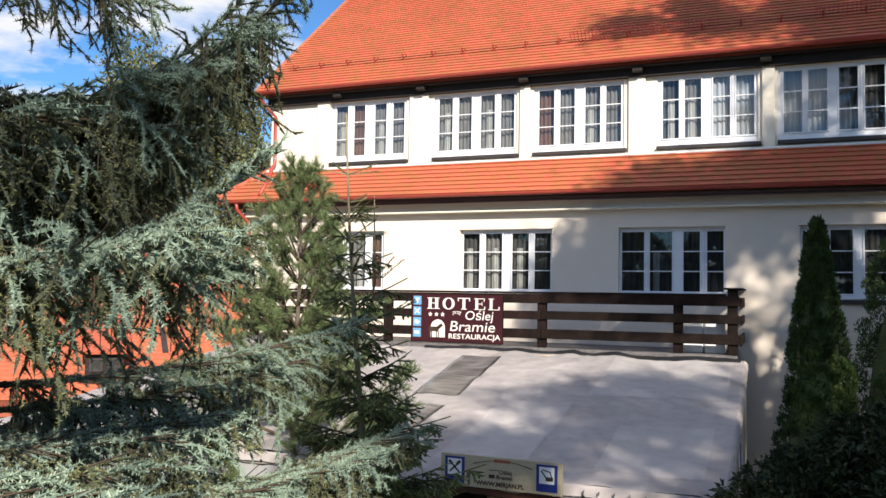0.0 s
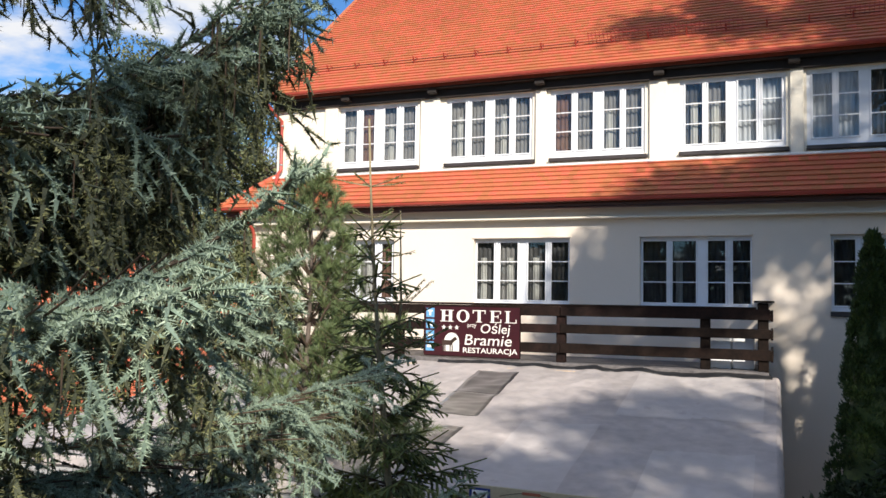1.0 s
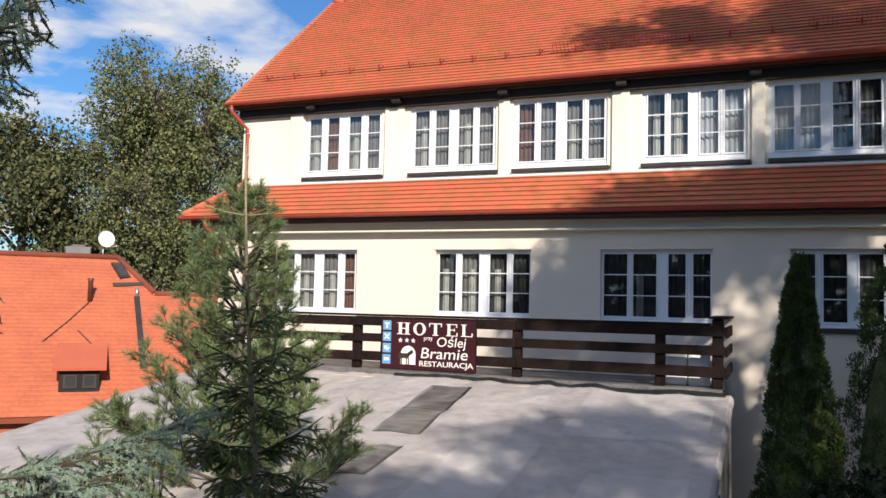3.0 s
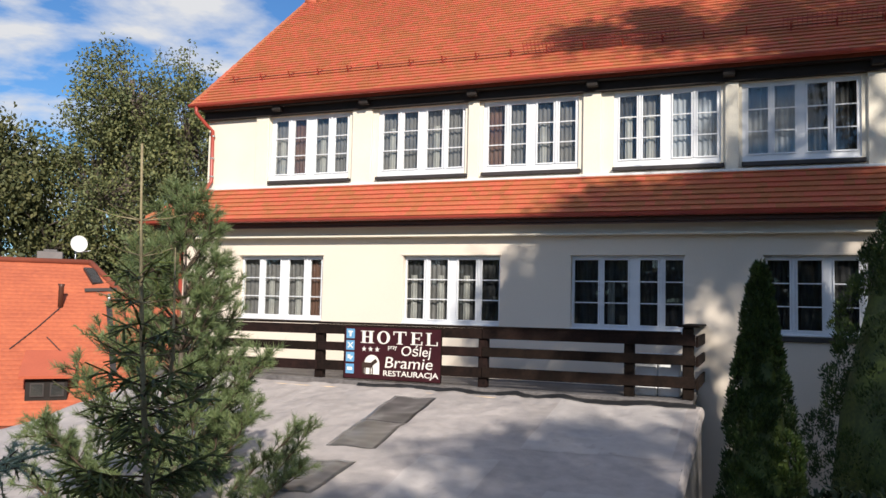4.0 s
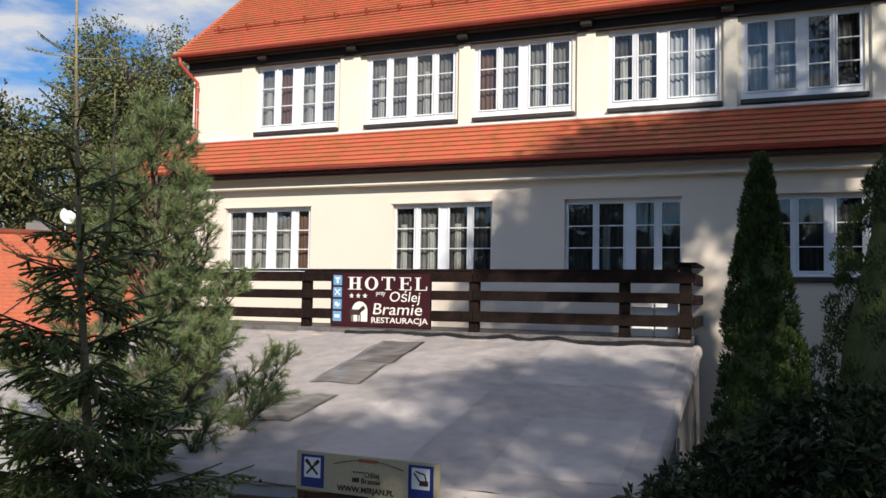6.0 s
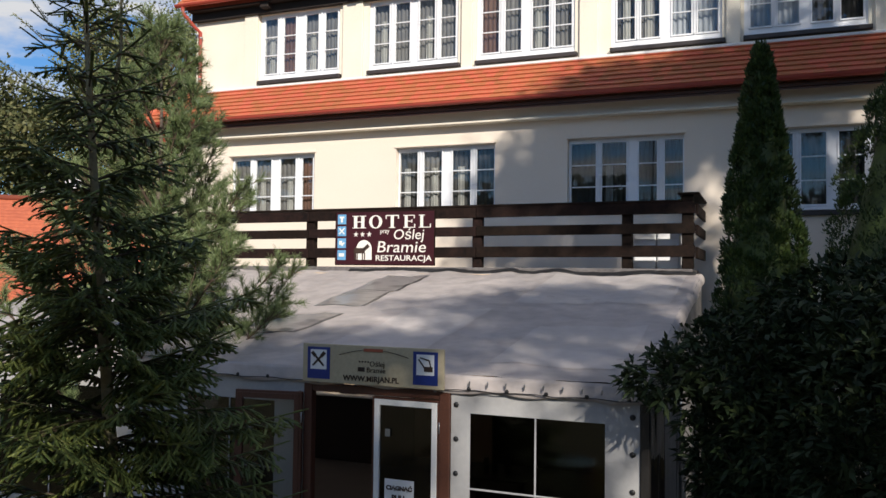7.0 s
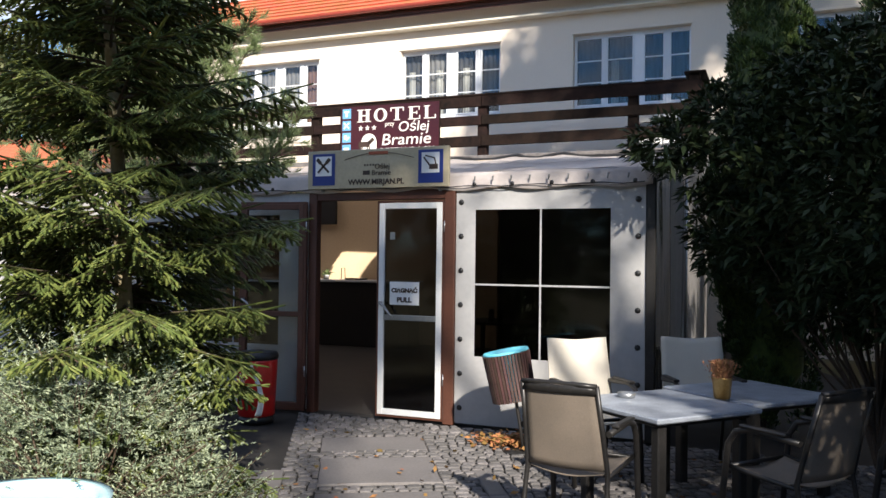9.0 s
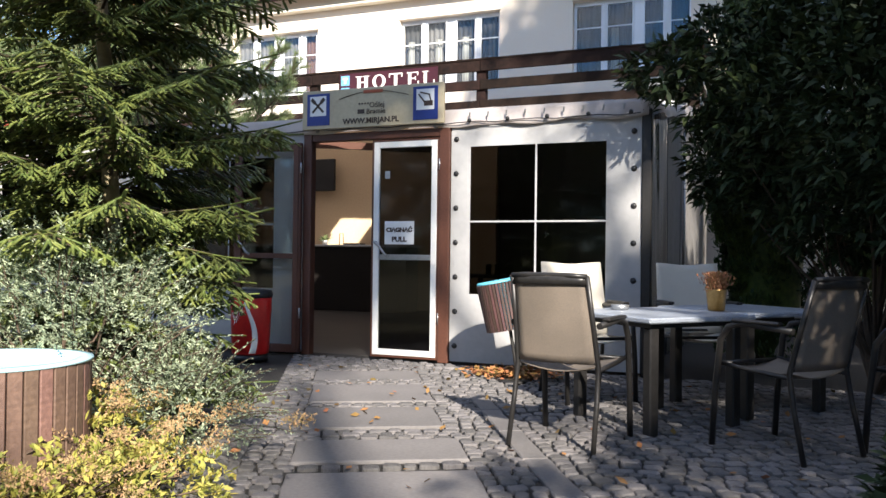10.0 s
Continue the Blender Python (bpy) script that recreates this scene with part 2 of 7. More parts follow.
M_THUJA = mat("arborvitae spray", (0.055, 0.095, 0.017), (0.023, 0.044, 0.010), 2.5, 20, 0.6, bump=0, rnd="island", rv=0.4, sheet=0.08)
M_LAUREL = mat("glossy dark leaf", (0.035, 0.053, 0.020), (0.018, 0.030, 0.011), 3, 20, 0.55, bump=0, rnd="island", rv=0.35, sheet=0.0)
M_LAUREL.node_tree.nodes["Principled BSDF"].inputs["Specular IOR Level"].default_value = 0.25
M_COTON = mat("grey green leaf", (0.40, 0.46, 0.31), (0.28, 0.34, 0.215), 2.5, 20, 0.8, bump=0, rnd="island", rv=0.35, sheet=0.2)
M_GOLD = mat("yellow green leaf", (0.43, 0.39, 0.085), (0.27, 0.28, 0.06), 3, 20, 0.55, bump=0, rnd="island", rv=0.4, sheet=0.25)
M_DRYFLOWER = mat("dry tan flower head", (0.44, 0.31, 0.15), (0.32, 0.21, 0.095), 5, 30, 0.9, bump=0, rnd="island", rv=0.35, sheet=0.15)
M_FARLEAF = mat("autumn tree leaf", (0.14, 0.14, 0.05), (0.09, 0.10, 0.037), 0.25, 3, 0.7, bump=0, rnd="island", rv=0.4, sheet=0.2)
M_FARLEAF_C = mat("olive tree leaf", (0.19, 0.20, 0.075), (0.12, 0.135, 0.055), 0.25, 3, 0.7, bump=0, rnd="island", rv=0.4, sheet=0.2)
M_LEADER = mat("yellow brown young bark", (0.34, 0.29, 0.17), (0.24, 0.19, 0.11), 6, 50, 0.85, bump=0.4)
M_FARLEAF_B = mat("dark tree leaf", (0.085, 0.11, 0.045), (0.125, 0.12, 0.05), 0.25, 3, 0.7, bump=0, rnd="island", rv=0.4, sheet=0.2)
M_BRICKRED = mat("red rendered brick", (0.42, 0.12, 0.065), (0.33, 0.09, 0.05), 1, 25, 0.85)
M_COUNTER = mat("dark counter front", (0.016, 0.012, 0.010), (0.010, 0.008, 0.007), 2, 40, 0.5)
M_INNERWALL = mat("peach inner wall", (0.76, 0.58, 0.38), (0.68, 0.50, 0.32), 0.8, 30, 0.9)


# ---------------------------------------------------------------- mesh helpers
def part(name, bm, material, parent=None, label=""):
    me = bpy.data.meshes.new(name)
    bm.normal_update()
    bm.to_mesh(me)
    bm.free()
    me.materials.append(material)
    ob = new(name, me)
    ob.parent = parent
    if label:
        tagged(ob, label)
    return ob


def mesh_part(name, me, material, parent=None, label=""):
    if not me.materials:
        me.materials.append(material)
    ob = new(name, me)
    ob.parent = parent
    if label:
        tagged(ob, label)
    return ob


def thing(name, label, category, group="", kind="", at=(0, 0, 0)):
    ob = new(name)
    ob.empty_display_size = 0.1
    ob.location = at
    return tagged(ob, label, category, group, kind)


def box(x0, x1, y0, y1, z0, z1, bevel=0.0, bm=None, m=None):
    own = bmesh.new()
    bmesh.ops.create_cube(own, size=1)
    for v in own.verts:
        v.co = Vector(((x0 + x1) / 2 + v.co.x * (x1 - x0), (y0 + y1) / 2 + v.co.y * (y1 - y0), (z0 + z1) / 2 + v.co.z * (z1 - z0)))
    if bevel:
        bmesh.ops.bevel(own, geom=own.edges[:], offset=bevel, segments=1, affect="EDGES")
    if m is not None:
        bmesh.ops.transform(own, matrix=m, verts=own.verts[:])
    return merge(bm, own)


def merge(bm, own):
    if bm is None:
        return own
    me = bpy.data.meshes.new("tmp")
    own.to_mesh(me)
    own.free()
    bm.from_mesh(me)
    bpy.data.meshes.remove(me)
    return bm


def rod(pts, radii, n=8, bm=None, caps=True):
    """A tube through pts with one radius a point."""
    bm = bm or bmesh.new()
    rings = []
    pts = [Vector(p) for p in pts]
    radii = [radii] * len(pts) if isinstance(radii, (int, float)) else radii
    for i, p in enumerate(pts):
        d = (pts[min(i + 1, len(pts) - 1)] - pts[max(i - 1, 0)]).normalized()
        a = d.orthogonal().normalized() if i == 0 else (rings_a - d * rings_a.dot(d)).normalized()
        rings_a = a
        b = d.cross(a)
        rings.append([bm.verts.new(p + (a * math.cos(2 * math.pi * k / n) + b * math.sin(2 * math.pi * k / n)) * radii[i]) for k in range(n)])
    for r, s in zip(rings, rings[1:]):
        for k in range(n):
            f = bm.faces.new((r[k], r[(k + 1) % n], s[(k + 1) % n], s[k]))
            f.smooth = n > 5
    if caps:
        bm.faces.new(rings[0][::-1])
        bm.faces.new(rings[-1])
    return bm


def bar(p, q, w, h, bm=None, bevel=0.0):
    """A square bar from p to q, w across and h high."""
    p, q = Vector(p), Vector(q)
    d = q - p
    turn = d.to_track_quat("X", "Z").to_matrix().to_4x4()
    return box(0, d.length, -w / 2, w / 2, -h / 2, h / 2, bevel, bm, Matrix.Translation(p) @ turn)


def grid_sheet(nx, ny, f, thick=0.0):
    """A sheet f(u, v), u and v from 0 to 1, with a thickness along its normal."""
    bm = bmesh.new()
    vs = [[bm.verts.new(f(i / nx, j / ny)) for i in range(nx + 1)] for j in range(ny + 1)]
    for j in range(ny):
        for i in range(nx):
            bm.faces.new((vs[j][i], vs[j][i + 1], vs[j + 1][i + 1], vs[j + 1][i])).smooth = True
    if thick:
        bm.normal_update()
        bmesh.ops.solidify(bm, geom=bm.faces[:], thickness=thick)
    return bm


def lathe(profile, n=24, at=(0, 0, 0), bm=None):
    bm = bm or bmesh.new()
    rings = [[bm.verts.new((at[0] + r * math.cos(2 * math.pi * k / n), at[1] + r * math.sin(2 * math.pi * k / n), at[2] + z)) for k in range(n)] for r, z in profile]
    for r, s in zip(rings, rings[1:]):
        for k in range(n):
            bm.faces.new((r[k], r[(k + 1) % n], s[(k + 1) % n], s[k])).smooth = True
    bm.faces.new(rings[0][::-1])
    bm.faces.new(rings[-1])
    return bm


def prism(outline, y0, y1, bm=None):
    """An outline of (x, z), pushed from y0 to y1."""
    bm = bm or bmesh.new()
    a, b = [bm.verts.new((x, y0, z)) for x, z in outline], [bm.verts.new((x, y1, z)) for x, z in outline]
    n = len(outline)
    bm.faces.new(a)
    bm.faces.new(b[::-1])
    for i in range(n):
        bm.faces.new((a[i], b[i], b[(i + 1) % n], a[(i + 1) % n]))
    return bm


def raw_mesh(name, verts, faces, flat=False):
    """verts (n, 3) and faces (m, k) with one k, quickly into a mesh."""
    me = bpy.data.meshes.new(name)
    verts, faces = np.asarray(verts, np.float32), np.asarray(faces, np.int32)
    k = faces.shape[1]
    me.vertices.add(len(verts))
    me.vertices.foreach_set("co", verts.ravel())
    me.loops.add(faces.size)
    me.loops.foreach_set("vertex_index", faces.ravel())
    me.polygons.add(len(faces))
    me.polygons.foreach_set("loop_start", np.arange(0, faces.size, k, dtype=np.int32))
    me.polygons.foreach_set("loop_total", np.full(len(faces), k, np.int32))
    me.update(calc_edges=True)
    if flat:
        me.shade_flat()
    return me


def lettering(name, text, size, at, material, parent, depth=0.006, bold=0.0, align="LEFT", squeeze=1.0, m=None, gap=1.0, slant=0.0):
    """Flat letters in the x-z plane that face -y."""
    cu = bpy.data.curves.new(name, "FONT")
    cu.body, cu.size, cu.extrude, cu.offset, cu.align_x, cu.resolution_u = text, size, depth / 2, bold, align, 3
    cu.space_character, cu.shear = gap, slant
    tmp = bpy.data.objects.new(name, cu)
    scene.collection.objects.link(tmp)
    bpy.context.view_layer.update()
    me = bpy.data.meshes.new_from_object(tmp)
    bpy.data.objects.remove(tmp)
    me.transform(Matrix.Diagonal((squeeze, 1, 1, 1)))
    me.transform(pose(*at, 90, 0, 0))
    if m is not None:
        me.transform(m)
    me.materials.clear()
    me.materials.append(material)
    ob = new(name, me)
    ob.parent = parent
    return ob


rng_np = np.random.default_rng(7)


def unit(a):
    return a / np.maximum(np.linalg.norm(a, axis=-1, keepdims=True), 1e-9)


def spikes(P, D, seglen, k, length, width, angle=55.0, up=0.0, rng=None):
    """k needles on each of the twig pieces that start at P and run along D: one thin triangle each."""
    rng = rng or rng_np
    n = len(P)
    P, D = np.repeat(P, k, 0), np.repeat(D, k, 0)
    seg = np.repeat(np.broadcast_to(seglen, (n,)), k)
    P = P + D * (rng.random(n * k) * seg)[:, None]
    side = unit(np.cross(D, rng.normal(size=(n * k, 3))))
    side = unit(side + np.array([0, 0, up]))
    ang = np.radians(angle + rng.normal(size=n * k) * 10)
    N = unit(D * np.cos(ang)[:, None] + side * np.sin(ang)[:, None])
    W = unit(np.cross(N, rng.normal(size=(n * k, 3)))) * (width / 2)
    ln = length * (0.75 + 0.5 * rng.random(n * k))
    V = np.empty((n * k, 3, 3))
    V[:, 0], V[:, 1], V[:, 2] = P - W, P + W, P + N * ln[:, None]
    return V.reshape(-1, 3)


def leaves(P, N, length, width, rng=None, droop=0.2, roll=1.0):
    """Pointed leaves of two folded halves at P that point along N."""
    rng = rng or rng_np
    n = len(P)
    side = unit(np.cross(N, np.array([0, 0, 1.0]) + rng.normal(size=(n, 3)) * roll * 0.5))
    nor = np.cross(side, N)
    ln, wd = length * (0.7 + 0.6 * rng.random(n))[:, None], width * (0.7 + 0.6 * rng.random(n))[:, None]
    mid = P + N * ln * 0.45 - nor * ln * 0.05
    tip = P + N * ln - np.array([0, 0, 1]) * ln * droop
    V = np.stack([P, mid + side * wd / 2 + nor * wd * 0.12, tip, mid - side * wd / 2 + nor * wd * 0.12], 1)
    return V.reshape(-1, 3)


def cores(P, D, S, r):
    """Three-sided bodies of the needle brushes along the twig pieces."""
    n = len(P)
    a = unit(np.cross(D, np.where(np.abs(D[:, 2:3]) < 0.9, [[0, 0, 1.0]], [[1.0, 0, 0]])))
    b = np.cross(D, a)
    ring = [a * math.cos(2.094 * k) * r + b * math.sin(2.094 * k) * r for k in range(3)]
    Q = P + D * np.broadcast_to(S, (n,))[:, None] * 1.1
    V = np.empty((n, 3, 3, 3))
    for k in range(3):
        V[:, k, 0], V[:, k, 1], V[:, k, 2] = P + ring[k], P + ring[(k + 1) % 3], Q
    return V.reshape(-1, 3)


def fingers(P, D, S, wide, flat):
    """Four-sided flattened bodies along the twig pieces, slightly tapered: shoots so thick with needles that they read as one."""
    n = len(P)
    a = unit(np.cross(D, np.where(np.abs(D[:, 2:3]) < 0.9, [[0, 0, 1.0]], [[1.0, 0, 0]])))
    b = np.cross(D, a)
    Q = P + D * (np.broadcast_to(S, (n,)) * 1.12)[:, None]
    r = [a * wide, b * flat, -a * wide, -b * flat]
    V = np.stack([P + x for x in r] + [Q + x * 0.72 for x in r], 1).reshape(-1, 3)
    F = np.array([[k, (k + 1) % 4, 4 + (k + 1) % 4, 4 + k] for k in range(4)] + [[7, 6, 5, 4]])
    return V, ((np.arange(n) * 8)[:, None, None] + F[None]).reshape(-1, 4)


def tri_mesh(name, V):
    return raw_mesh(name, V, np.arange(len(V)).reshape(-1, 3))


def quad_mesh(name, V):
    return raw_mesh(name, V, np.arange(len(V)).reshape(-1, 4))


def tubes(segs, n=4):
    """Joined tapered tubes: rows of (p, q, r0, r1)."""
    p, q = np.array([s[0] for s in segs]), np.array([s[1] for s in segs])
    r0, r1 = np.array([s[2] for s in segs]), np.array([s[3] for s in segs])
    d = unit(q - p)
    a = unit(np.cross(d, np.where(np.abs(d[:, 2:3]) < 0.9, [[0, 0, 1.0]], [[1.0, 0, 0]])))
    b = np.cross(d, a)
    ring = []
    for k in range(n):
        c, s = math.cos(2 * math.pi * k / n), math.sin(2 * math.pi * k / n)
        ring.append(a * c + b * s)
    ring = np.stack(ring, 1)
    V = np.concatenate([p[:, None] + ring * r0[:, None, None], q[:, None] + ring * r1[:, None, None]], 1)
    F = np.array([[k, (k + 1) % n, n + (k + 1) % n, n + k] for k in range(n)])
    F = (np.arange(len(segs)) * 2 * n)[:, None, None] + F[None]
    return V.reshape(-1, 3), F.reshape(-1, 4)


# ---------------------------------------------------------------- setting: ground and hotel
gm = bmesh.new()
for i in range(-14, 15):
    for j in range(-14, 15):
        gm.verts.new((math.copysign(abs(i / 14) ** 2.2 * 900, i), math.copysign(abs(j / 14) ** 2.2 * 900, j), -0.10))
gm.verts.ensure_lookup_table()
for i in range(28):
    for j in range(28):
        gm.faces.new([gm.verts[a * 29 + b] for a, b in ((i, j), (i + 1, j), (i + 1, j + 1), (i, j + 1))])
tagged(part("ground", gm, M_GROUND), "grass and soil strewn with fallen leaves", "ground", kind="structure")

FY, UY = 17.36, 17.75                # faces of the lower and upper walls
X0, X1 = -12.40, 9.0
LOW_WIN = [(-10.716, -8.48), (-6.507, -4.313), (-2.842, -0.665), (0.742, 2.84), (4.3, 6.4)]
UP_WIN = [(-10.232, -8.122), (-7.383, -5.284), (-4.872, -2.8), (-2.082, -0.025), (0.359, 2.404), (3.0, 5.05)]
LOW_Z, UP_Z = (4.42, 5.885), (7.715, 9.225)
# widths along each opening: frame edge, then glass and post by turns
LOW_CUT = [(0.048, 0.433, 0.152, 0.408, 0.238, 0.398, 0.174, 0.274), (0.042, 0.403, 0.141, 0.407, 0.238, 0.395, 0.135, 0.374), (0.053, 0.473, 0.12, 0.461, 0.232, 0.333, 0.144, 0.326), (0.056, 0.371, 0.137, 0.398, 0.205, 0.394, 0.13, 0.358), (0.06, 0.4, 0.13, 0.4, 0.22, 0.4, 0.13, 0.3)]
UP_CUT = [(0.11, 0.342, 0.169, 0.319, 0.271, 0.327, 0.177, 0.32), (0.11, 0.359, 0.151, 0.339, 0.227, 0.357, 0.144, 0.337), (0.11, 0.36, 0.136, 0.34, 0.241, 0.344, 0.129, 0.337), (0.11, 0.34, 0.119, 0.344, 0.243, 0.345, 0.124, 0.357), (0.11, 0.351, 0.116, 0.352, 0.217, 0.343, 0.128, 0.353), (0.12, 0.34, 0.12, 0.345, 0.24, 0.345, 0.125, 0.345)]


def wall_with_holes(x0, x1, y0, y1, z0, z1, holes):
    """A wall of thickness y0..y1 whose openings (xa, xb, za, zb) go through it: piers, and the wall above and below each opening."""
    bm = bmesh.new()
    xs = sorted({x0, x1, *(h[0] for h in holes), *(h[1] for h in holes)})
    zs = sorted({z0, z1, *(h[2] for h in holes), *(h[3] for h in holes)})
    solid = {}
    for i in range(len(xs) - 1):
        for k in range(len(zs) - 1):
            cx, cz = (xs[i] + xs[i + 1]) / 2, (zs[k] + zs[k + 1]) / 2
            solid[i, k] = not any(h[0] < cx < h[1] and h[2] < cz < h[3] for h in holes)
    vid = {}

    def v(i, y, k):
        if (i, y, k) not in vid:
            vid[i, y, k] = bm.verts.new((xs[i], y, zs[k]))
        return vid[i, y, k]

    for (i, k), s in solid.items():
        if not s:
            continue
        bm.faces.new((v(i, y0, k), v(i + 1, y0, k), v(i + 1, y0, k + 1), v(i, y0, k + 1)))
        bm.faces.new((v(i, y1, k), v(i, y1, k + 1), v(i + 1, y1, k + 1), v(i + 1, y1, k)))
        for (di, dk), (a, b) in {(-1, 0): ((i, k), (i, k + 1)), (1, 0): ((i + 1, k + 1), (i + 1, k)), (0, -1): ((i + 1, k), (i, k)), (0, 1): ((i, k + 1), (i + 1, k + 1))}.items():
            if not solid.get((i + di, k + dk), False):
                bm.faces.new((v(a[0], y0, a[1]), v(b[0], y0, b[1]), v(b[0], y1, b[1]), v(a[0], y1, a[1])))
    return bm


low_holes = [(a, b, *LOW_Z) for a, b in LOW_WIN] + [(-6.3, -2.6, -0.1, 2.3)]
hotel = thing("hotel_building", "cream plastered hotel with two storeys and orange clay tile roofs", "building", kind="structure")
part("wall", wall_with_holes(X0, X1, FY, FY + 0.36, -0.1, 7.0, low_holes), M_PLASTER, hotel, "cream plaster lower wall")
part("wall", wall_with_holes(-12.05, X1, UY, UY + 0.34, 7.0, 9.55, [(a, b, *UP_Z) for a, b in UP_WIN]), M_PLASTER_LIGHT, hotel, "pale plaster upper wall")
part("wall", prism([(UY + 0.34, 6.9), (28.2, 6.9), (28.2, 9.4), (22.5, 13.88), (UY + 0.34, 9.75)], 0, 0.34), M_PLASTER_LIGHT, hotel).matrix_local = Matrix(((0, 1, 0, -12.05), (1, 0, 0, 0), (0, 0, 1, 0), (0, 0, 0, 1)))
part("wall", box(X0, X0 + 0.36, FY + 0.36, 28.2, -0.1, 6.95), M_PLASTER, hotel)
part("wall", box(X0, X1, 28.2, 28.5, -0.1, 9.4), M_PLASTER, hotel)
part("wall", box(X1 - 0.3, X1, FY + 0.36, 28.2, -0.1, 9.3), M_PLASTER, hotel)
# Unseen room shell behind the panes, coloured darkish to back the windows
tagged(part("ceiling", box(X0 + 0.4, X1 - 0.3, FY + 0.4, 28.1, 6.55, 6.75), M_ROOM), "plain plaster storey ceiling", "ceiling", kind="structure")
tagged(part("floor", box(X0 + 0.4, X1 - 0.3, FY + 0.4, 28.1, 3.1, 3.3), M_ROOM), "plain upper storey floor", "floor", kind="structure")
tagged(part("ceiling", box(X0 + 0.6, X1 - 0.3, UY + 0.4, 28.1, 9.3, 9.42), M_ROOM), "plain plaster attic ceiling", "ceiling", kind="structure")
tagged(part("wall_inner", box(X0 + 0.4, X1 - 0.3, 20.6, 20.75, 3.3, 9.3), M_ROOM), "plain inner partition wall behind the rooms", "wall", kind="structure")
# plaster piers of the upper storey, slightly proud
for a, b in ((-10.63, -10.27), (-8.02, -7.52), (-5.20, -4.95), (-2.70, -2.33), (0.05, 0.30), (2.50, 2.86)):
    part("pilaster", box(a, b, UY - 0.07, UY - 0.003, 7.52, 9.36, 0.012), M_PLASTER_LIGHT, hotel, "pale plaster pier")
for x in (-9.95, -7.65, -5.06, -2.48, 0.13, 2.65):
    part("bracket", box(x - 0.11, x + 0.11, UY - 0.3, UY - 0.075, 9.32, 9.45, 0.01), M_SOFFIT, hotel, "dark timber bracket with eave shade in its colour")
part("cornice", box(X0 - 0.02, X1, FY - 0.22, FY - 0.003, 6.275, 6.315, 0.008), M_PLASTER_LIGHT, hotel, "thin plaster string course")
part("cornice", box(X0 - 0.03, X1, FY - 0.12, FY - 0.003, 6.318, 6.6, 0.01), M_PLASTER, hotel)
part("flashing", box(-12.1, X1, UY - 0.12, UY - 0.004, 7.5, 7.555, 0.01), M_WHITE, hotel, "white mortar flashing")

# roofs: underlay, tiles, gutters
SL = (13.98 - 9.58) / (22.45 - 17.36)


def slab_on(y0, z0, y1, z1, xa0, xa1, xb0, xb1, t):
    """A sloping deck from (y0, z0) to (y1, z1); x from xa0..xa1 at its foot and xb0..xb1 at its head."""
    bm = bmesh.new()
    top = [bm.verts.new(p) for p in ((xa0, y0, z0), (xa1, y0, z0), (xb1, y1, z1), (xb0, y1, z1))]
    low = [bm.verts.new(v.co - Vector((0, 0, t))) for v in top]
    bm.faces.new(top)
    bm.faces.new(low[::-1])
    for i in range(4):
        bm.faces.new((top[i], low[i], low[(i + 1) % 4], top[(i + 1) % 4]))
    return bm


roof = part("roof", slab_on(17.42, 9.56, 22.45, 13.93, -12.25, X1, -12.25, X1, 0.1), M_TILE_UNDER, hotel, "steep main roof of orange clay tiles")
part("roof", slab_on(28.6, 9.1, 22.45, 13.93, X1, -12.15, X1, -12.15, 0.1), M_TILE, hotel)
skirt = part("roof", slab_on(16.90, 6.66, UY, 7.5, -13.10, X1, -12.07, X1, 0.06), M_TILE_UNDER, hotel, "narrow skirt roof of orange clay tiles")
part("roof", slab_on(17.45, 9.475, 17.75, 9.475, -12.1, X1, -12.1, X1, 0.04), M_SOFFIT, hotel, "dark boards with eave shade in the colour")
part("fascia", box(-12.1, X1, 17.62, 17.745, 9.245, 9.43), M_SOFFIT, hotel, "dark timber wall plate with eave shade in its colour")
part("fascia", box(-12.95, X1, 16.96, 16.985, 6.52, 6.60), M_DOORWOOD, hotel)
part("roof", slab_on(16.95, 6.5, FY - 0.1, 6.62, -12.95, X1, -12.95, X1, 0.03), M_DOORWOOD, hotel, "brown soffit boards")
hip = bmesh.new()
hv = [hip.verts.new(p) for p in ((-13.10, 16.90, 6.655), (-12.07, UY, 7.5), (-12.07, 21, 7.5), (-13.10, 21, 6.655), (-13.10, 16.90, 6.6), (-13.10, 21, 6.6), (-12.07, UY, 7.3), (-12.07, 21, 7.3))]
for f in ((0, 1, 2, 3), (0, 3, 5, 4), (3, 2, 7, 5), (1, 6, 7, 2), (0, 4, 6, 1), (4, 5, 7, 6)):
    hip.faces.new([hv[i] for i in f])
part("roof", hip, M_TILE, hotel)

# one tile: a thin plate with a rounded lower edge, in the roof's plane (x across, y up the slope)
TW, TE = 0.18, 0.158


def tile_points():
    pts = []
    for x, y in ((-0.5, 0.006), (-0.3, 0.002), (0, 0), (0.3, 0.002), (0.5, 0.006), (0.5, 1.0), (-0.5, 1.0)):
        pts.append((x * TW, y * TE * 1.45))
    return pts


TILE2D = tile_points()


def tile_template():
    top = [(x, y, 0.050 - 0.044 * y / (TE * 1.45)) for x, y in TILE2D]
    low = [(x, y, 0.010 - 0.034 * y / (TE * 1.45)) for x, y in TILE2D]
    n = len(top)
    V = np.array(top + low)
    T = [(0, i, i + 1) for i in range(1, n - 1)] + [(i, n + i, n + (i + 1) % n) for i in range(n)] + [(i, n + (i + 1) % n, (i + 1) % n) for i in range(n)]
    return V, np.array(T)


TV, TF = tile_template()


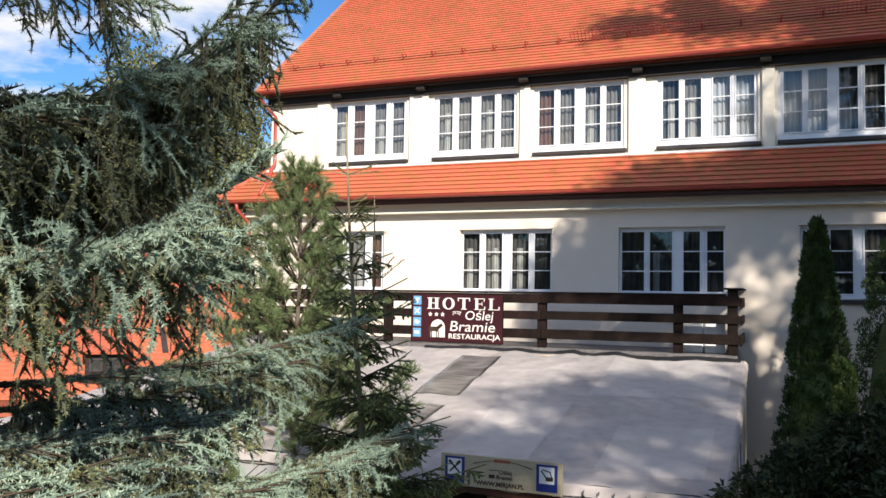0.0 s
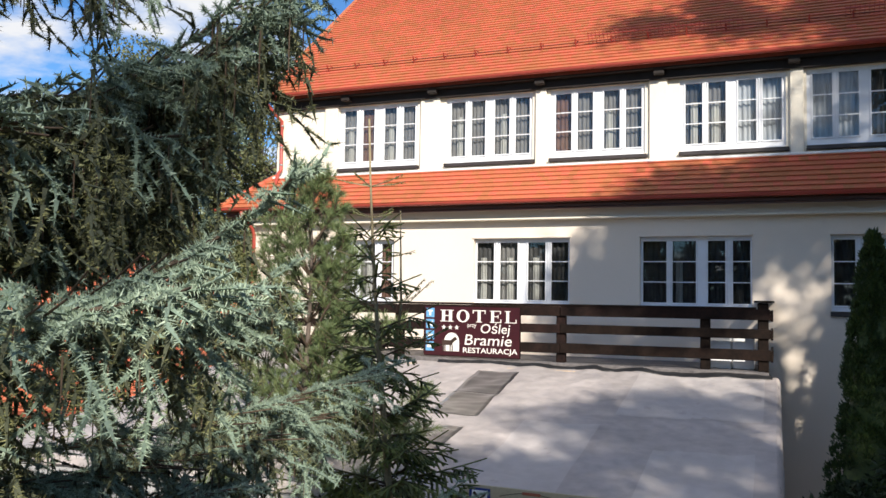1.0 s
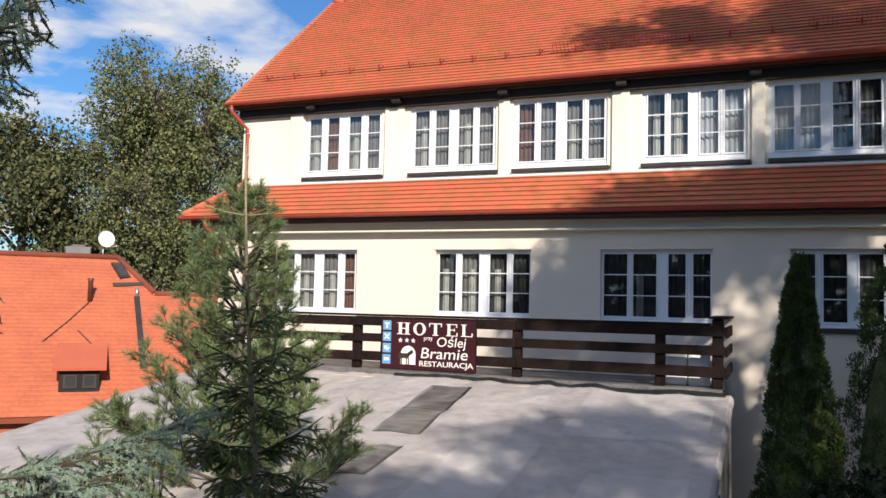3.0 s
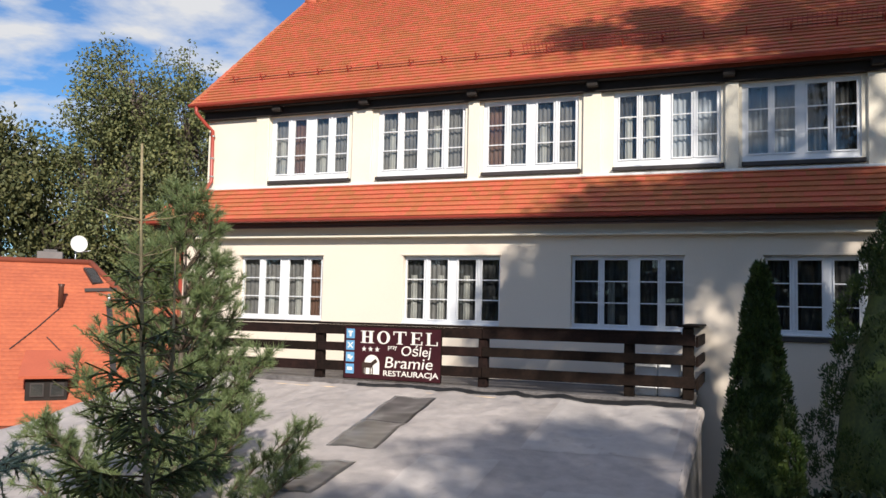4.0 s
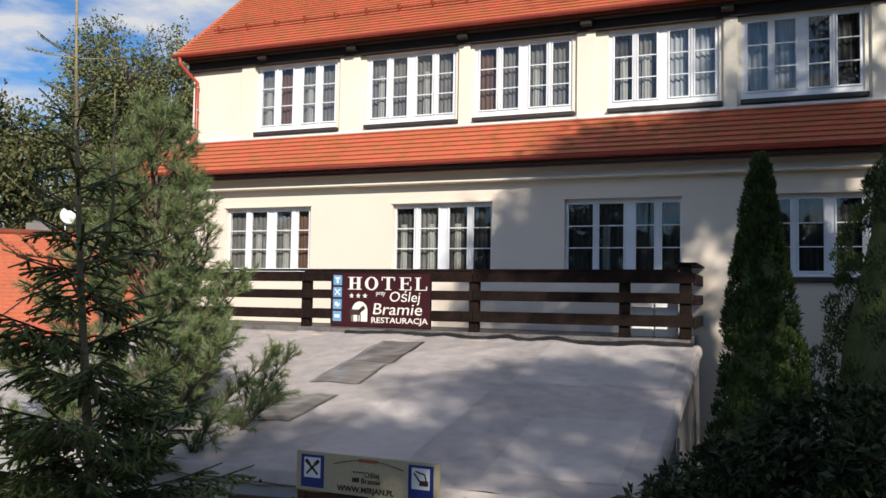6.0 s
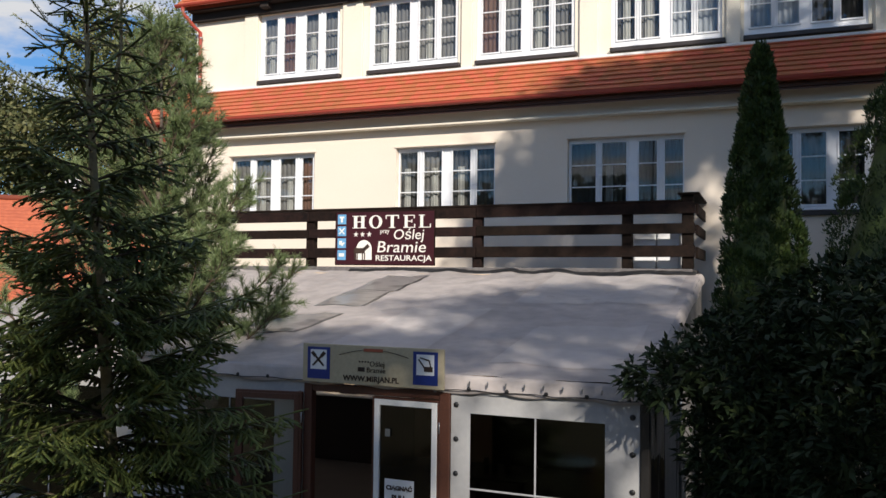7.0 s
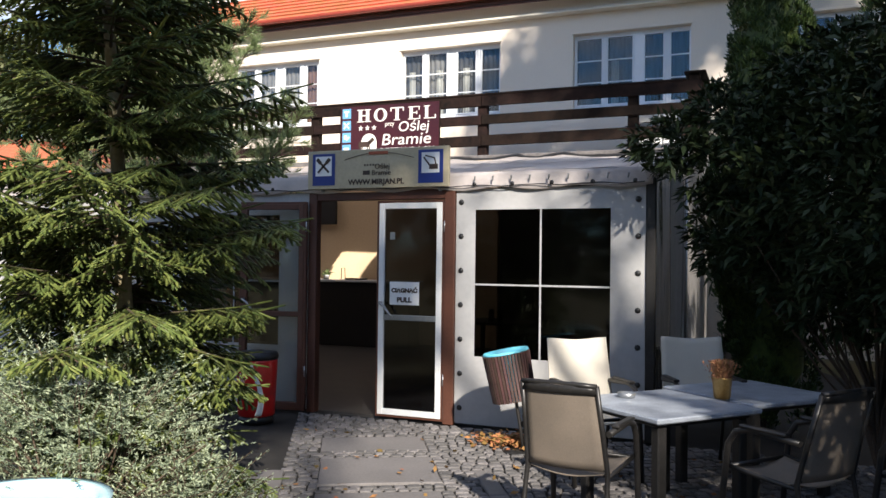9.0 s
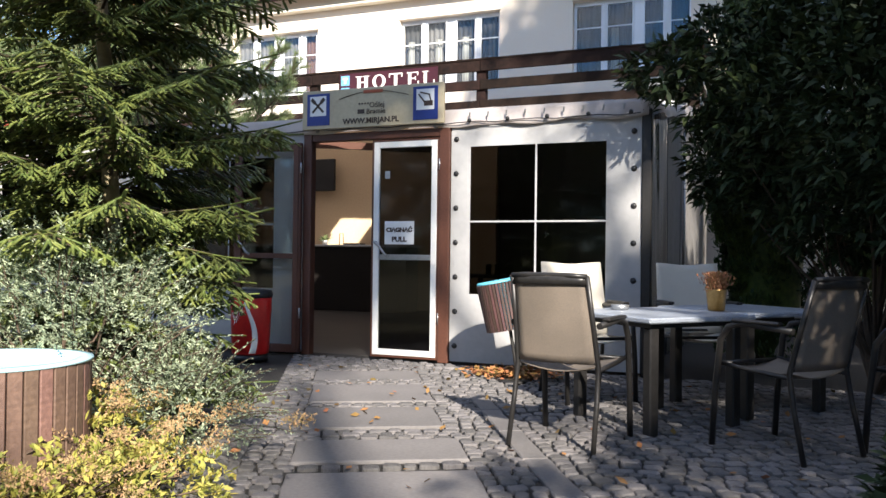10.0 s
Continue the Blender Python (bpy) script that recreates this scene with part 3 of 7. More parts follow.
def tile_frames(y0, z0, slope, rows, left, right, rng):
    """Origins of the tiles of a slope, course by course; left is a function of the height up the slope."""
    c, s = math.cos(slope), math.sin(slope)
    out = []
    for r in range(rows):
        d = r * TE
        x = left(d) + (TW / 2 if r % 2 else TW)
        while x < right:
            out.append((x + rng.normal() * 0.0004, y0 + d * c, z0 + d * s, rng.normal() * 0.0006, rng.random() * 0.004))
            x += TW
    return out


def joined_tiles(name, frames, slope, parent):
    c, s = math.cos(slope), math.sin(slope)
    F = np.array(frames)
    V = np.repeat(TV[None], len(F), 0)
    a = F[:, 3][:, None]
    X, Y, Z = V[..., 0] - a * V[..., 1], V[..., 1] + a * V[..., 0], V[..., 2] + F[:, 4][:, None]
    W = np.stack([X + F[:, 0][:, None], F[:, 1][:, None] + Y * c - Z * s, F[:, 2][:, None] + Y * s + Z * c], -1)
    T = TF[None] + (np.arange(len(F)) * len(TV))[:, None, None]
    return tagged(mesh_part(name, raw_mesh(name, W.reshape(-1, 3), T.reshape(-1, 3), True), M_TILE, parent), kind="stuff")


trng = np.random.default_rng(3)
main_slope = math.atan(SL)
frames_main = tile_frames(17.36, 9.575, main_slope, 43, lambda d: -12.32, X1 - 4.5, trng)
joined_tiles("roof_tiles", frames_main, main_slope, roof)
skirt_slope = math.atan2(7.5 - 6.66, UY - 16.90)
skirt_frames = tile_frames(16.86, 6.665, skirt_slope, 8, lambda d: -13.20 + 1.12 * d / 1.2, X1 - 4.5, trng)
near_tiles = [f for f in skirt_frames if -7.0 < f[0] < 2.4][:300]
keep = {id(f) for f in near_tiles}
joined_tiles("roof_tiles", [f for f in skirt_frames if id(f) not in keep], skirt_slope, skirt)
# ridge and verge tiles
for k in range(46):
    x = -12.3 + k * 0.36
    if x < X1 - 4:
        part("ridge_tile", rod([(x, 22.45, 13.99), (x + 0.40, 22.45, 14.005)], [0.11, 0.125], 8), M_TILE_PIECE, hotel)
for k in range(18):
    d0, d1 = k * 0.37, k * 0.37 + 0.41
    part("verge_tile", bar((-12.3, 17.36 + d0 * math.cos(main_slope), 9.59 + d0 * math.sin(main_slope)), (-12.3, 17.36 + d1 * math.cos(main_slope), 9.605 + d1 * math.sin(main_slope)), 0.14, 0.05, bevel=0.01), M_TILE_PIECE, hotel)
for k in range(5):
    p, q = Vector((-13.15, 16.86, 6.72)), Vector((-12.07, UY, 7.56))
    part("hip_tile", rod([p.lerp(q, k / 5), p.lerp(q, (k + 1.1) / 5)], [0.085, 0.07], 8), M_TILE_PIECE, hotel)


def gutter(x0, x1, y, z, r):
    bm = bmesh.new()
    n = 8
    for a, b in ((r, r - 0.006),):
        rows = []
        for x in (x0, x1):
            rows.append([bm.verts.new((x, y + a * math.cos(math.pi + math.pi * k / n), z + a * math.sin(math.pi + math.pi * k / n))) for k in range(n + 1)])
        for k in range(n):
            bm.faces.new((rows[0][k], rows[1][k], rows[1][k + 1], rows[0][k + 1]))
    bm.normal_update()
    bmesh.ops.solidify(bm, geom=bm.faces[:], thickness=0.005)
    return bm


tagged(part("gutter", gutter(-12.32, X1, 17.30, 9.575, 0.065), M_GUTTER), "red metal half round gutter along the main eave", "gutter", kind="structure")
tagged(part("gutter", gutter(-13.2, X1, 16.80, 6.665, 0.065), M_GUTTER), "red metal half round gutter along the skirt roof", "gutter", kind="structure")
pipe = thing("downpipe", "red metal downpipe with swan neck at the corner", "drainpipe")
part("pipe", rod([(-12.12, 17.30, 9.52), (-12.12, 17.31, 9.38), (-11.97, 17.5, 9.12), (-11.88, 17.66, 8.98), (-11.87, 17.67, 7.72), (-11.9, 17.6, 7.63), (-11.87, 17.4, 7.26), (-11.80, 16.92, 6.80)], 0.045, 10), M_GUTTER, pipe)
for z in (8.85, 8.3, 7.85):
    part("pipe_clip", lathe([(0.05, -0.02), (0.055, 0), (0.05, 0.02)], 10, (-11.87, 17.67, z)), M_GALV, pipe)
pipe2 = thing("downpipe", "red metal downpipe down the lower wall corner", "drainpipe")
part("pipe", rod([(-12.42, 16.82, 6.6), (-12.42, 16.85, 6.45), (-12.36, 17.2, 6.2), (-12.34, 17.27, 6.05), (-12.34, 17.27, 0.0)], 0.045, 10), M_GUTTER, pipe2)

# snow guards on the main roof
UPS = Vector((0, math.cos(main_slope), math.sin(main_slope)))
NRM = Vector((0, -math.sin(main_slope), math.cos(main_slope)))


def on_roof(x, d, h=0.0):
    return Vector((x, 17.40, 9.615)) + UPS * d + NRM * h


guard = thing("snow_guard", "orange metal snow guard bar on brackets", "snow guard")
for k in range(22):
    x = -11.64 + 0.805 * k
    if x < 5:
        b = bar(on_roof(x, 1.0, 0.03), on_roof(x, 1.28, 0.03), 0.03, 0.012)
        bar(on_roof(x, 1.03, 0.03), on_roof(x, 1.03, 0.2), 0.03, 0.012, b)
        bar(on_roof(x, 1.28, 0.03), on_roof(x, 1.03, 0.2), 0.022, 0.01, b)
        part("bracket", b, M_GUTTER, guard)
part("guard_bar", rod([on_roof(-11.8, 1.04, 0.11), on_roof(5, 1.04, 0.11)], 0.012, 6), M_TILE_UNDER, guard)
for x0, x1 in ((-4.1, -0.85), (1.1, 4.6)):
    gr = thing("snow_fence", "orange metal snow fence grille above the eave", "snow guard")
    for z in (0.06, 0.2):
        part("fence_rail", bar(on_roof(x0, 1.06, z + 0.04), on_roof(x1, 1.06, z + 0.04), 0.012, 0.02), M_GUTTER, gr)
    n = int((x1 - x0) / 0.085)
    for k in range(n + 1):
        x = x0 + (x1 - x0) * k / n
        part("fence_bar", bar(on_roof(x, 1.06, 0.06), on_roof(x, 1.06, 0.32), 0.01, 0.016), M_GUTTER, gr)


# windows
def curtain(x0, x1, y, z0, z1, folds, amp, material, gather=0.0):
    def f(u, v):
        x = x0 + (x1 - x0) * u
        x += gather * math.sin(v * math.pi) * (x0 - x if gather > 0 else 0)
        return (x, y + amp * math.sin(u * folds * 2 * math.pi + 0.7 * math.sin(9 * u)) + 0.01 * math.sin(3 * v + 7 * u), z0 + (z1 - z0) * v)
    return grid_sheet(max(12, folds * 6), 3, f)


win_no = 0


def window(x0, x1, z0, z1, yw, up, cut, curtains):
    """Two pairs of white casements in one opening, each light cut in three panes."""
    global win_no
    win_no += 1
    yf = yw + (0.05 if up else 0.13)
    w = tagged(new(f"window_{win_no}"), "white four light casement window with glazing bars and curtains", "window", kind="structure")
    g0, g1 = z0 + (0.14 if up else 0.115), z1 - (0.09 if up else 0.085)
    lights, x = [], x0
    for k in range(4):
        x += cut[2 * k]
        lights.append((x, x + cut[2 * k + 1]))
        x += cut[2 * k + 1]
    q = 0.032
    part("window_frame", wall_with_holes(x0, x1, yf, yf + 0.09, z0, z1, [(a - q, b + q, g0 - q, g1 + q) for a, b in lights]), M_PVC, w)
    for i in (0, 2):
        m = (lights[i][1] + lights[i + 1][0]) / 2
        part("cover_strip", box(m - 0.02, m + 0.02, yf - 0.034, yf - 0.024, g0 - 0.02, g1 + 0.02, 0.004), M_PVC, w)
    for (c, d), kind in zip(lights, curtains):
        s = bmesh.new()
        box(c - q + 0.002, d + q - 0.002, yf - 0.022, yf + 0.04, g0 - q + 0.002, g0, 0.004, s)
        box(c - q + 0.002, d + q - 0.002, yf - 0.022, yf + 0.04, g1, g1 + q - 0.002, 0.004, s)
        box(c - q + 0.002, c, yf - 0.021, yf + 0.039, g0, g1, 0.004, s)
        box(d, d + q - 0.002, yf - 0.021, yf + 0.039, g0, g1, 0.004, s)
        sash = part("sash", s, M_PVC, w)
        for k in range(3):
            p0, p1 = g0 + (g1 - g0) * k / 3, g0 + (g1 - g0) * (k + 1) / 3
            pane = part("pane", box(c, d, yf + 0.006, yf + 0.011, p0 + 0.002, p1 - 0.002), M_GLASS, sash)
            pane.visible_shadow = False
            if k:
                part("glazing_bar", box(c, d, yf - 0.012, yf + 0.02, p0 - 0.010, p0 + 0.010), M_PVC, sash)
        if kind == "-":
            continue
        m = {"g": M_CURTAIN, "r": M_CURTAIN_RED, "w": M_CURTAIN_WHITE, "n": M_CURTAIN, "d": M_CURTAIN_DARK, "l": M_CURTAIN_DARK}[kind]
        part("curtain", curtain(c - 0.05, d + 0.05, yf + 0.13, g0 - 0.03, g1 + 0.04, 5, 0.02, m), m, w, "hanging folded curtain")
        if kind in "nl":
            e = c + (d - c) * (0.12 + 0.3 * ((win_no * 7 + len(w.children)) % 5) / 5)
            h = g0 + (g1 - g0) * (0.66 + 0.04 * (win_no % 3))
            part("net_curtain", curtain(e, e + 0.14, yf + 0.075, g0 - 0.02, h, 2, 0.014, M_NET), M_NET, w, "narrow pale net curtain")
    if up:
        part("window_sill", box(x0 - 0.01, x1 + 0.06, yw - 0.11, yw + 0.04, z0 - 0.115, z0 - 0.035, 0.008), M_SILL, w, "dark metal sill")
        part("sill_board", box(x0 + 0.02, x1 - 0.02, yw - 0.05, yw + 0.048, z0 - 0.033, z0 - 0.002, 0.006), M_PVC, w)
    else:
        part("window_sill", box(x0 + 0.003, x1 - 0.003, yw - 0.05, yf - 0.002, z0 + 0.002, z0 + 0.03, 0.006), M_PVC, w)
        if win_no >= 10:
            part("lower_sill", box(x0 - 0.02, x1 + 0.02, yw - 0.06, yw - 0.004, z0 - 0.09, z0 - 0.002, 0.006), M_SILL, w, "dark metal sill")


for (a, b), cut, cs in zip(UP_WIN, UP_CUT, ("nrng", "ngng", "rgng", "lnww", "wwdd", "gggg")):
    window(a, b, *UP_Z, UY, True, cut, cs)
for (a, b), cut, cs in zip(LOW_WIN, LOW_CUT, ("gnnr", "lnld", "dldd", "dddd", "gggg")):
    window(a, b, *LOW_Z, FY, False, cut, cs)
for a, b in LOW_WIN:
    part("window_head", box(a - 0.03, b + 0.03, FY - 0.025, FY - 0.003, LOW_Z[1] + 0.003, LOW_Z[1] + 0.045, 0.005), M_PLASTER, hotel)

# ---------------------------------------------------------------- roof terrace with railing
terrace = thing("terrace", "flat terrace deck above the dining tent", "terrace", kind="structure")
part("deck", box(-11.6, -0.42, 15.52, FY - 0.005, 3.22, 3.36, 0.01), M_GREYFELT, terrace)
part("deck_edge", box(-11.62, -0.36, 15.40, 15.515, 3.20, 3.36, 0.012), M_GREYFELT, terrace, "grey weathered edge board")
rail = thing("terrace_railing", "dark stained timber railing with three broad boards", "railing")
for x in (-10.95, -7.49, -4.06, -1.42):
    part("post", box(x - 0.085, x + 0.085, 15.58, 15.74, 3.36, 4.405, 0.012), M_DARKWOOD, rail)
part("post", box(-0.54, -0.36, 15.57, 15.75, 3.36, 4.56, 0.015), M_DARKWOOD, rail)
for z0, z1 in ((4.235, 4.425), (3.91, 4.08), (3.53, 3.72)):
    for xa, xb, dz in ((-11.5, -7.495, -0.02), (-7.485, -4.065, 0.0), (-4.055, -0.33, 0.018)):
        part("board", bar((xa, 15.548, (z0 + z1) / 2 + dz - 0.006), (xb, 15.548, (z0 + z1) / 2 + dz + 0.006), 0.047, z1 - z0, None, 0.008), M_DARKWOOD, rail)
    part("board", box(-0.33, -0.285, 15.58, 17.33, z0, z1, 0.008), M_DARKWOOD, rail)
    part("board", box(-11.5, -11.455, 15.76, 17.33, z0, z1, 0.008), M_DARKWOOD, rail)
part("handrail", bar((-11.52, 15.60, 4.43), (-0.56, 15.60, 4.465), 0.17, 0.04, None, 0.01), M_DARKWOOD, rail)
part("handrail", box(-0.60, -0.26, 15.50, 17.33, 4.565, 4.60, 0.01), M_DARKWOOD, rail)
# two white boxes that stand in for a glazed door panel behind the railing
panel_boxes = thing("door_panel_stand_in", "white boxes standing in for a glazed door panel behind the terrace railing", "storage box", at=(-0.98, 16.1, 3.36))
part("body", box(-0.38, -0.01, -0.2, 0.25, 0.0, 0.72, 0.02), M_PVC, panel_boxes)
part("body", box(0.01, 0.38, -0.2, 0.25, 0.0, 0.72, 0.02), M_PVC, panel_boxes)

# large sign on the railing
SX0, SX1, SZ0, SZ1, SY = -6.86, -4.845, 3.40, 4.385, 15.49
sign = thing("hotel_sign", "maroon hotel sign board with white lettering and blue pictograms", "sign", at=(0, 0, 0))
part("panel", box(SX0, SX1, SY, SY + 0.03, SZ0, SZ1, 0.004), M_MAROON, sign)
edge = bmesh.new()
for a, b, c, d in ((SX0 - 0.01, SX1 + 0.01, SZ1, SZ1 + 0.014), (SX0 - 0.01, SX1 + 0.01, SZ0 - 0.014, SZ0), (SX0 - 0.014, SX0 - 0.002, SZ0, SZ1), (SX1 + 0.002, SX1 + 0.014, SZ0, SZ1)):
    box(a, b, SY - 0.006, SY + 0.03, c, d, 0, edge)
part("frame", edge, M_DARKWOOD, sign, "thin dark edge")
for k in range(4):
    z = SZ1 - 0.13 - 0.225 * k
    pic = part("pictogram", box(SX0 + 0.035, SX0 + 0.215, SY - 0.006, SY - 0.001, z - 0.095, z + 0.09, 0.002), M_SKYBLUE, sign, "light blue square pictogram")
    g = bmesh.new()
    x = SX0 + 0.125
    if k == 0:
        box(x - 0.05, x + 0.05, SY - 0.010, SY - 0.0065, z + 0.02, z + 0.05, 0, g)
        box(x - 0.02, x + 0.02, SY - 0.010, SY - 0.0065, z - 0.06, z + 0.02, 0, g)
    elif k == 1:
        bar((x - 0.055, SY - 0.008, z - 0.055), (x + 0.055, SY - 0.008, z + 0.055), 0.004, 0.022, g)
        bar((x - 0.055, SY - 0.0085, z + 0.055), (x + 0.055, SY - 0.0085, z - 0.055), 0.004, 0.022, g)
    elif k == 2:
        box(x - 0.05, x + 0.01, SY - 0.010, SY - 0.0065, z - 0.03, z + 0.04, 0, g)
        bar((x, SY - 0.008, z - 0.05), (x + 0.055, SY - 0.008, z + 0.01), 0.004, 0.03, g)
    else:
        box(x - 0.055, x + 0.055, SY - 0.010, SY - 0.0065, z - 0.03, z + 0.03, 0, g)
    part("symbol", g, M_LETTER, pic)
HZ0, HH = SZ1 - 0.305, 0.235


def serif_letter(ch, x, w):
    """A broad capital with slab serifs: thick stems, thin arms."""
    g = bmesh.new()

    def blk(a, b, c, d):
        box(x + a * w, x + b * w, SY - 0.0075, SY - 0.001, HZ0 + c * HH, HZ0 + d * HH, 0, g)

    if ch == "O":
        n = 28
        ring = []
        for y in (SY - 0.0075, SY - 0.001):
            for rx, rz in ((0.5, 0.53), (0.27, 0.45)):
                ring.append([g.verts.new((x + w / 2 + rx * w * math.cos(6.2832 * k / n), y, HZ0 + HH * (0.5 + rz * math.sin(6.2832 * k / n)))) for k in range(n)])
        for k in range(n):
            j = (k + 1) % n
            g.faces.new((ring[0][k], ring[0][j], ring[1][j], ring[1][k]))
            g.faces.new((ring[0][k], ring[2][k], ring[2][j], ring[0][j]))
            g.faces.new((ring[1][j], ring[3][j], ring[3][k], ring[1][k]))
    stems = {"H": (0.13, 0.65), "T": (0.39,), "E": (0.16,), "L": (0.16,)}.get(ch, ())
    for a in stems:
        blk(a, a + 0.23, 0.061, 0.939)
        blk(a - 0.12, a + 0.35, 0.0, 0.06)
        if ch != "T":
            blk(a - 0.12, a + 0.35, 0.94, 1.0)
    if ch == "H":
        blk(0.361, 0.649, 0.47, 0.55)
    if ch == "T":
        blk(0.0, 1.0, 0.94, 1.02)
        blk(0.0, 0.07, 0.72, 0.939), blk(0.93, 1.0, 0.72, 0.939)
    if ch in "EL":
        blk(0.511, 0.92, 0.0, 0.06)
        blk(0.92, 1.0, 0.0, 0.30)
    if ch == "E":
        blk(0.511, 0.88, 0.94, 1.0)
        blk(0.88, 0.95, 0.72, 1.0)
        blk(0.391, 0.70, 0.48, 0.55)
        blk(0.70, 0.76, 0.38, 0.65)
    part("letter", g, M_LETTER, sign)


for ch, dx, w in (("H", 0.345, 0.29), ("O", 0.70, 0.27), ("T", 1.04, 0.27), ("E", 1.39, 0.25), ("L", 1.70, 0.25)):
    serif_letter(ch, SX0 + dx, w)
lettering("letters", "przy", 0.12, (SX0 + 0.93, SY - 0.004, SZ1 - 0.40), M_LETTER, sign, squeeze=0.9)
lettering("letters", "Oślej", 0.265, (SX0 + 1.19, SY - 0.004, SZ1 - 0.515), M_LETTER, sign, bold=0.0, squeeze=1.05, slant=0.12)
lettering("letters", "Bramie", 0.30, (SX0 + 0.85, SY - 0.004, SZ1 - 0.755), M_LETTER, sign, bold=0.0, squeeze=1.18, slant=0.12)
lettering("letters", "RESTAURACJA", 0.145, (SX0 + 0.835, SY - 0.004, SZ0 + 0.075), M_LETTER, sign, bold=0.0015, squeeze=1.22)
for k in range(3):
    cx, cz = SX0 + 0.425 + 0.14 * k, SZ1 - 0.42
    part("star", prism([(cx + (0.055 if i % 2 == 0 else 0.022) * math.sin(i * math.pi / 5), cz + (0.055 if i % 2 == 0 else 0.022) * math.cos(i * math.pi / 5)) for i in range(10)], SY - 0.007, SY - 0.001), M_LETTER, sign)
cx, cz = SX0 + 0.56, SZ0 + 0.09
arch = [(cx - 0.12, cz), (cx + 0.20, cz), (cx + 0.20, cz + 0.16)] + [(cx + 0.04 + 0.16 * math.cos(a), cz + 0.2 + 0.17 * math.sin(a)) for a in [math.pi * k / 12 for k in range(13)]] + [(cx - 0.12, cz + 0.16)]
part("emblem", prism(arch, SY - 0.006, SY - 0.001), M_LETTER, sign, "white arch emblem")
em = bmesh.new()
box(cx - 0.17, cx + 0.06, SY - 0.011, SY - 0.0065, cz + 0.12, cz + 0.22, 0, em)
for dx in (-0.16, -0.11, 0.0, 0.045):
    box(cx + dx, cx + dx + 0.022, SY - 0.011, SY - 0.0065, cz, cz + 0.12, 0, em)
bar((cx + 0.04, SY - 0.009, cz + 0.19), (cx + 0.14, SY - 0.009, cz + 0.27), 0.004, 0.07, em)
part("emblem_shape", em, M_INK, sign, "dark plain silhouette")


# ---------------------------------------------------------------- dining tent below the terrace
TX0, TX1, TY = -10.95, -0.25, 8.92
tent = thing("dining_tent", "grey white tarpaulin dining tent against the hotel", "tent", kind="structure")


def tarp_z(x, y):
    u = (y - TY) / (15.42 - TY)
    z = 2.28 + 1.00 * u
    z += -0.03 * abs(math.sin((x + 0.25) * math.pi / 2.1)) ** 0.7 * math.sin(math.pi * min(1, max(0, u)))
    z += 0.022 * noise.noise((x * 0.9, y * 0.5, 1.3)) + 0.012 * noise.noise((x * 2.3 + y, y * 1.7 - x, 4.1))
    r1 = noise.noise((x * 0.8 + y * 0.45, y * 0.5 - x * 0.15, 7.7))
    r2 = noise.noise((x * 1.7 - y * 0.8, y * 1.1 + x * 0.3, 3.3))
    z += 0.075 * (0.3 - abs(r1)) ** 1.0 + 0.034 * (0.25 - abs(r2))
    z += 0.02 * (0.2 - abs(noise.noise((x * 2.9 + y * 1.3, y * 1.2 - x * 0.5, 5.9))))
    # shallow pleats that run down from the terrace
    z += 0.010 * max(0, math.sin(x * 2.6 + 0.5 * y + 1.5 * noise.noise((x * 0.5, y * 0.4, 2)))) ** 6
    return z


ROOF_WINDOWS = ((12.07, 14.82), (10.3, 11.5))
# Upper window split here only to trim the sun patch on the inner wall
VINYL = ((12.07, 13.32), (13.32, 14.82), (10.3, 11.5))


def strip_x(y):
    return -5.28 - 0.062 * max(0, y - 12.07)


tarp = grid_sheet(230, 130, lambda u, v: (TX0 + (TX1 - TX0) * u, TY + (15.42 - TY) * v, tarp_z(TX0 + (TX1 - TX0) * u, TY + (15.42 - TY) * v)))
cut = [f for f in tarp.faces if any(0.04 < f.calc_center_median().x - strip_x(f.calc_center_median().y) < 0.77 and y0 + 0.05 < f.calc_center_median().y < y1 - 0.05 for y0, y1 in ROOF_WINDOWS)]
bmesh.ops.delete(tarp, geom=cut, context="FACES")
tarp.normal_update()
part("roof_sheet", tarp, M_TARP, tent, "wrinkled sloping tarpaulin roof")
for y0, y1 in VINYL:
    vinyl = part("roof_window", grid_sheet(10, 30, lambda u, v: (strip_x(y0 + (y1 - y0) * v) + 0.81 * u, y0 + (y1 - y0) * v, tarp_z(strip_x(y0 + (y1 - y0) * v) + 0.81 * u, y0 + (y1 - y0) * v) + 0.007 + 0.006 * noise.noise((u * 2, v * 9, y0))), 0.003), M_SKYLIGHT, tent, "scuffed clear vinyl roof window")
    # Rear piece casts shadow, the others none: this shapes the sun patch inside
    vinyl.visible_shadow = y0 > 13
for x in (-9.4, -7.6, -6.2, -3.75, -2.55, -1.4):
    part("seam", grid_sheet(1, 40, lambda u, v: (x + 0.035 * u, TY + 6.45 * v, tarp_z(x + 0.035 * u, TY + 6.45 * v) + 0.004)), M_TARP, tent)
for x0, x1, y0, y1 in ((-2.5, -0.42, 12.7, 15.25), (-3.72, -2.6, 9.3, 12.1), (-1.75, -0.5, 9.4, 11.3)):
    part("repair_patch", grid_sheet(12, 16, lambda u, v: (x0 + (x1 - x0) * u, y0 + (y1 - y0) * v, tarp_z(x0 + (x1 - x0) * u, y0 + (y1 - y0) * v) + 0.006)), M_TARP_PATCH, tent, "paler sheet laid over the tarpaulin")
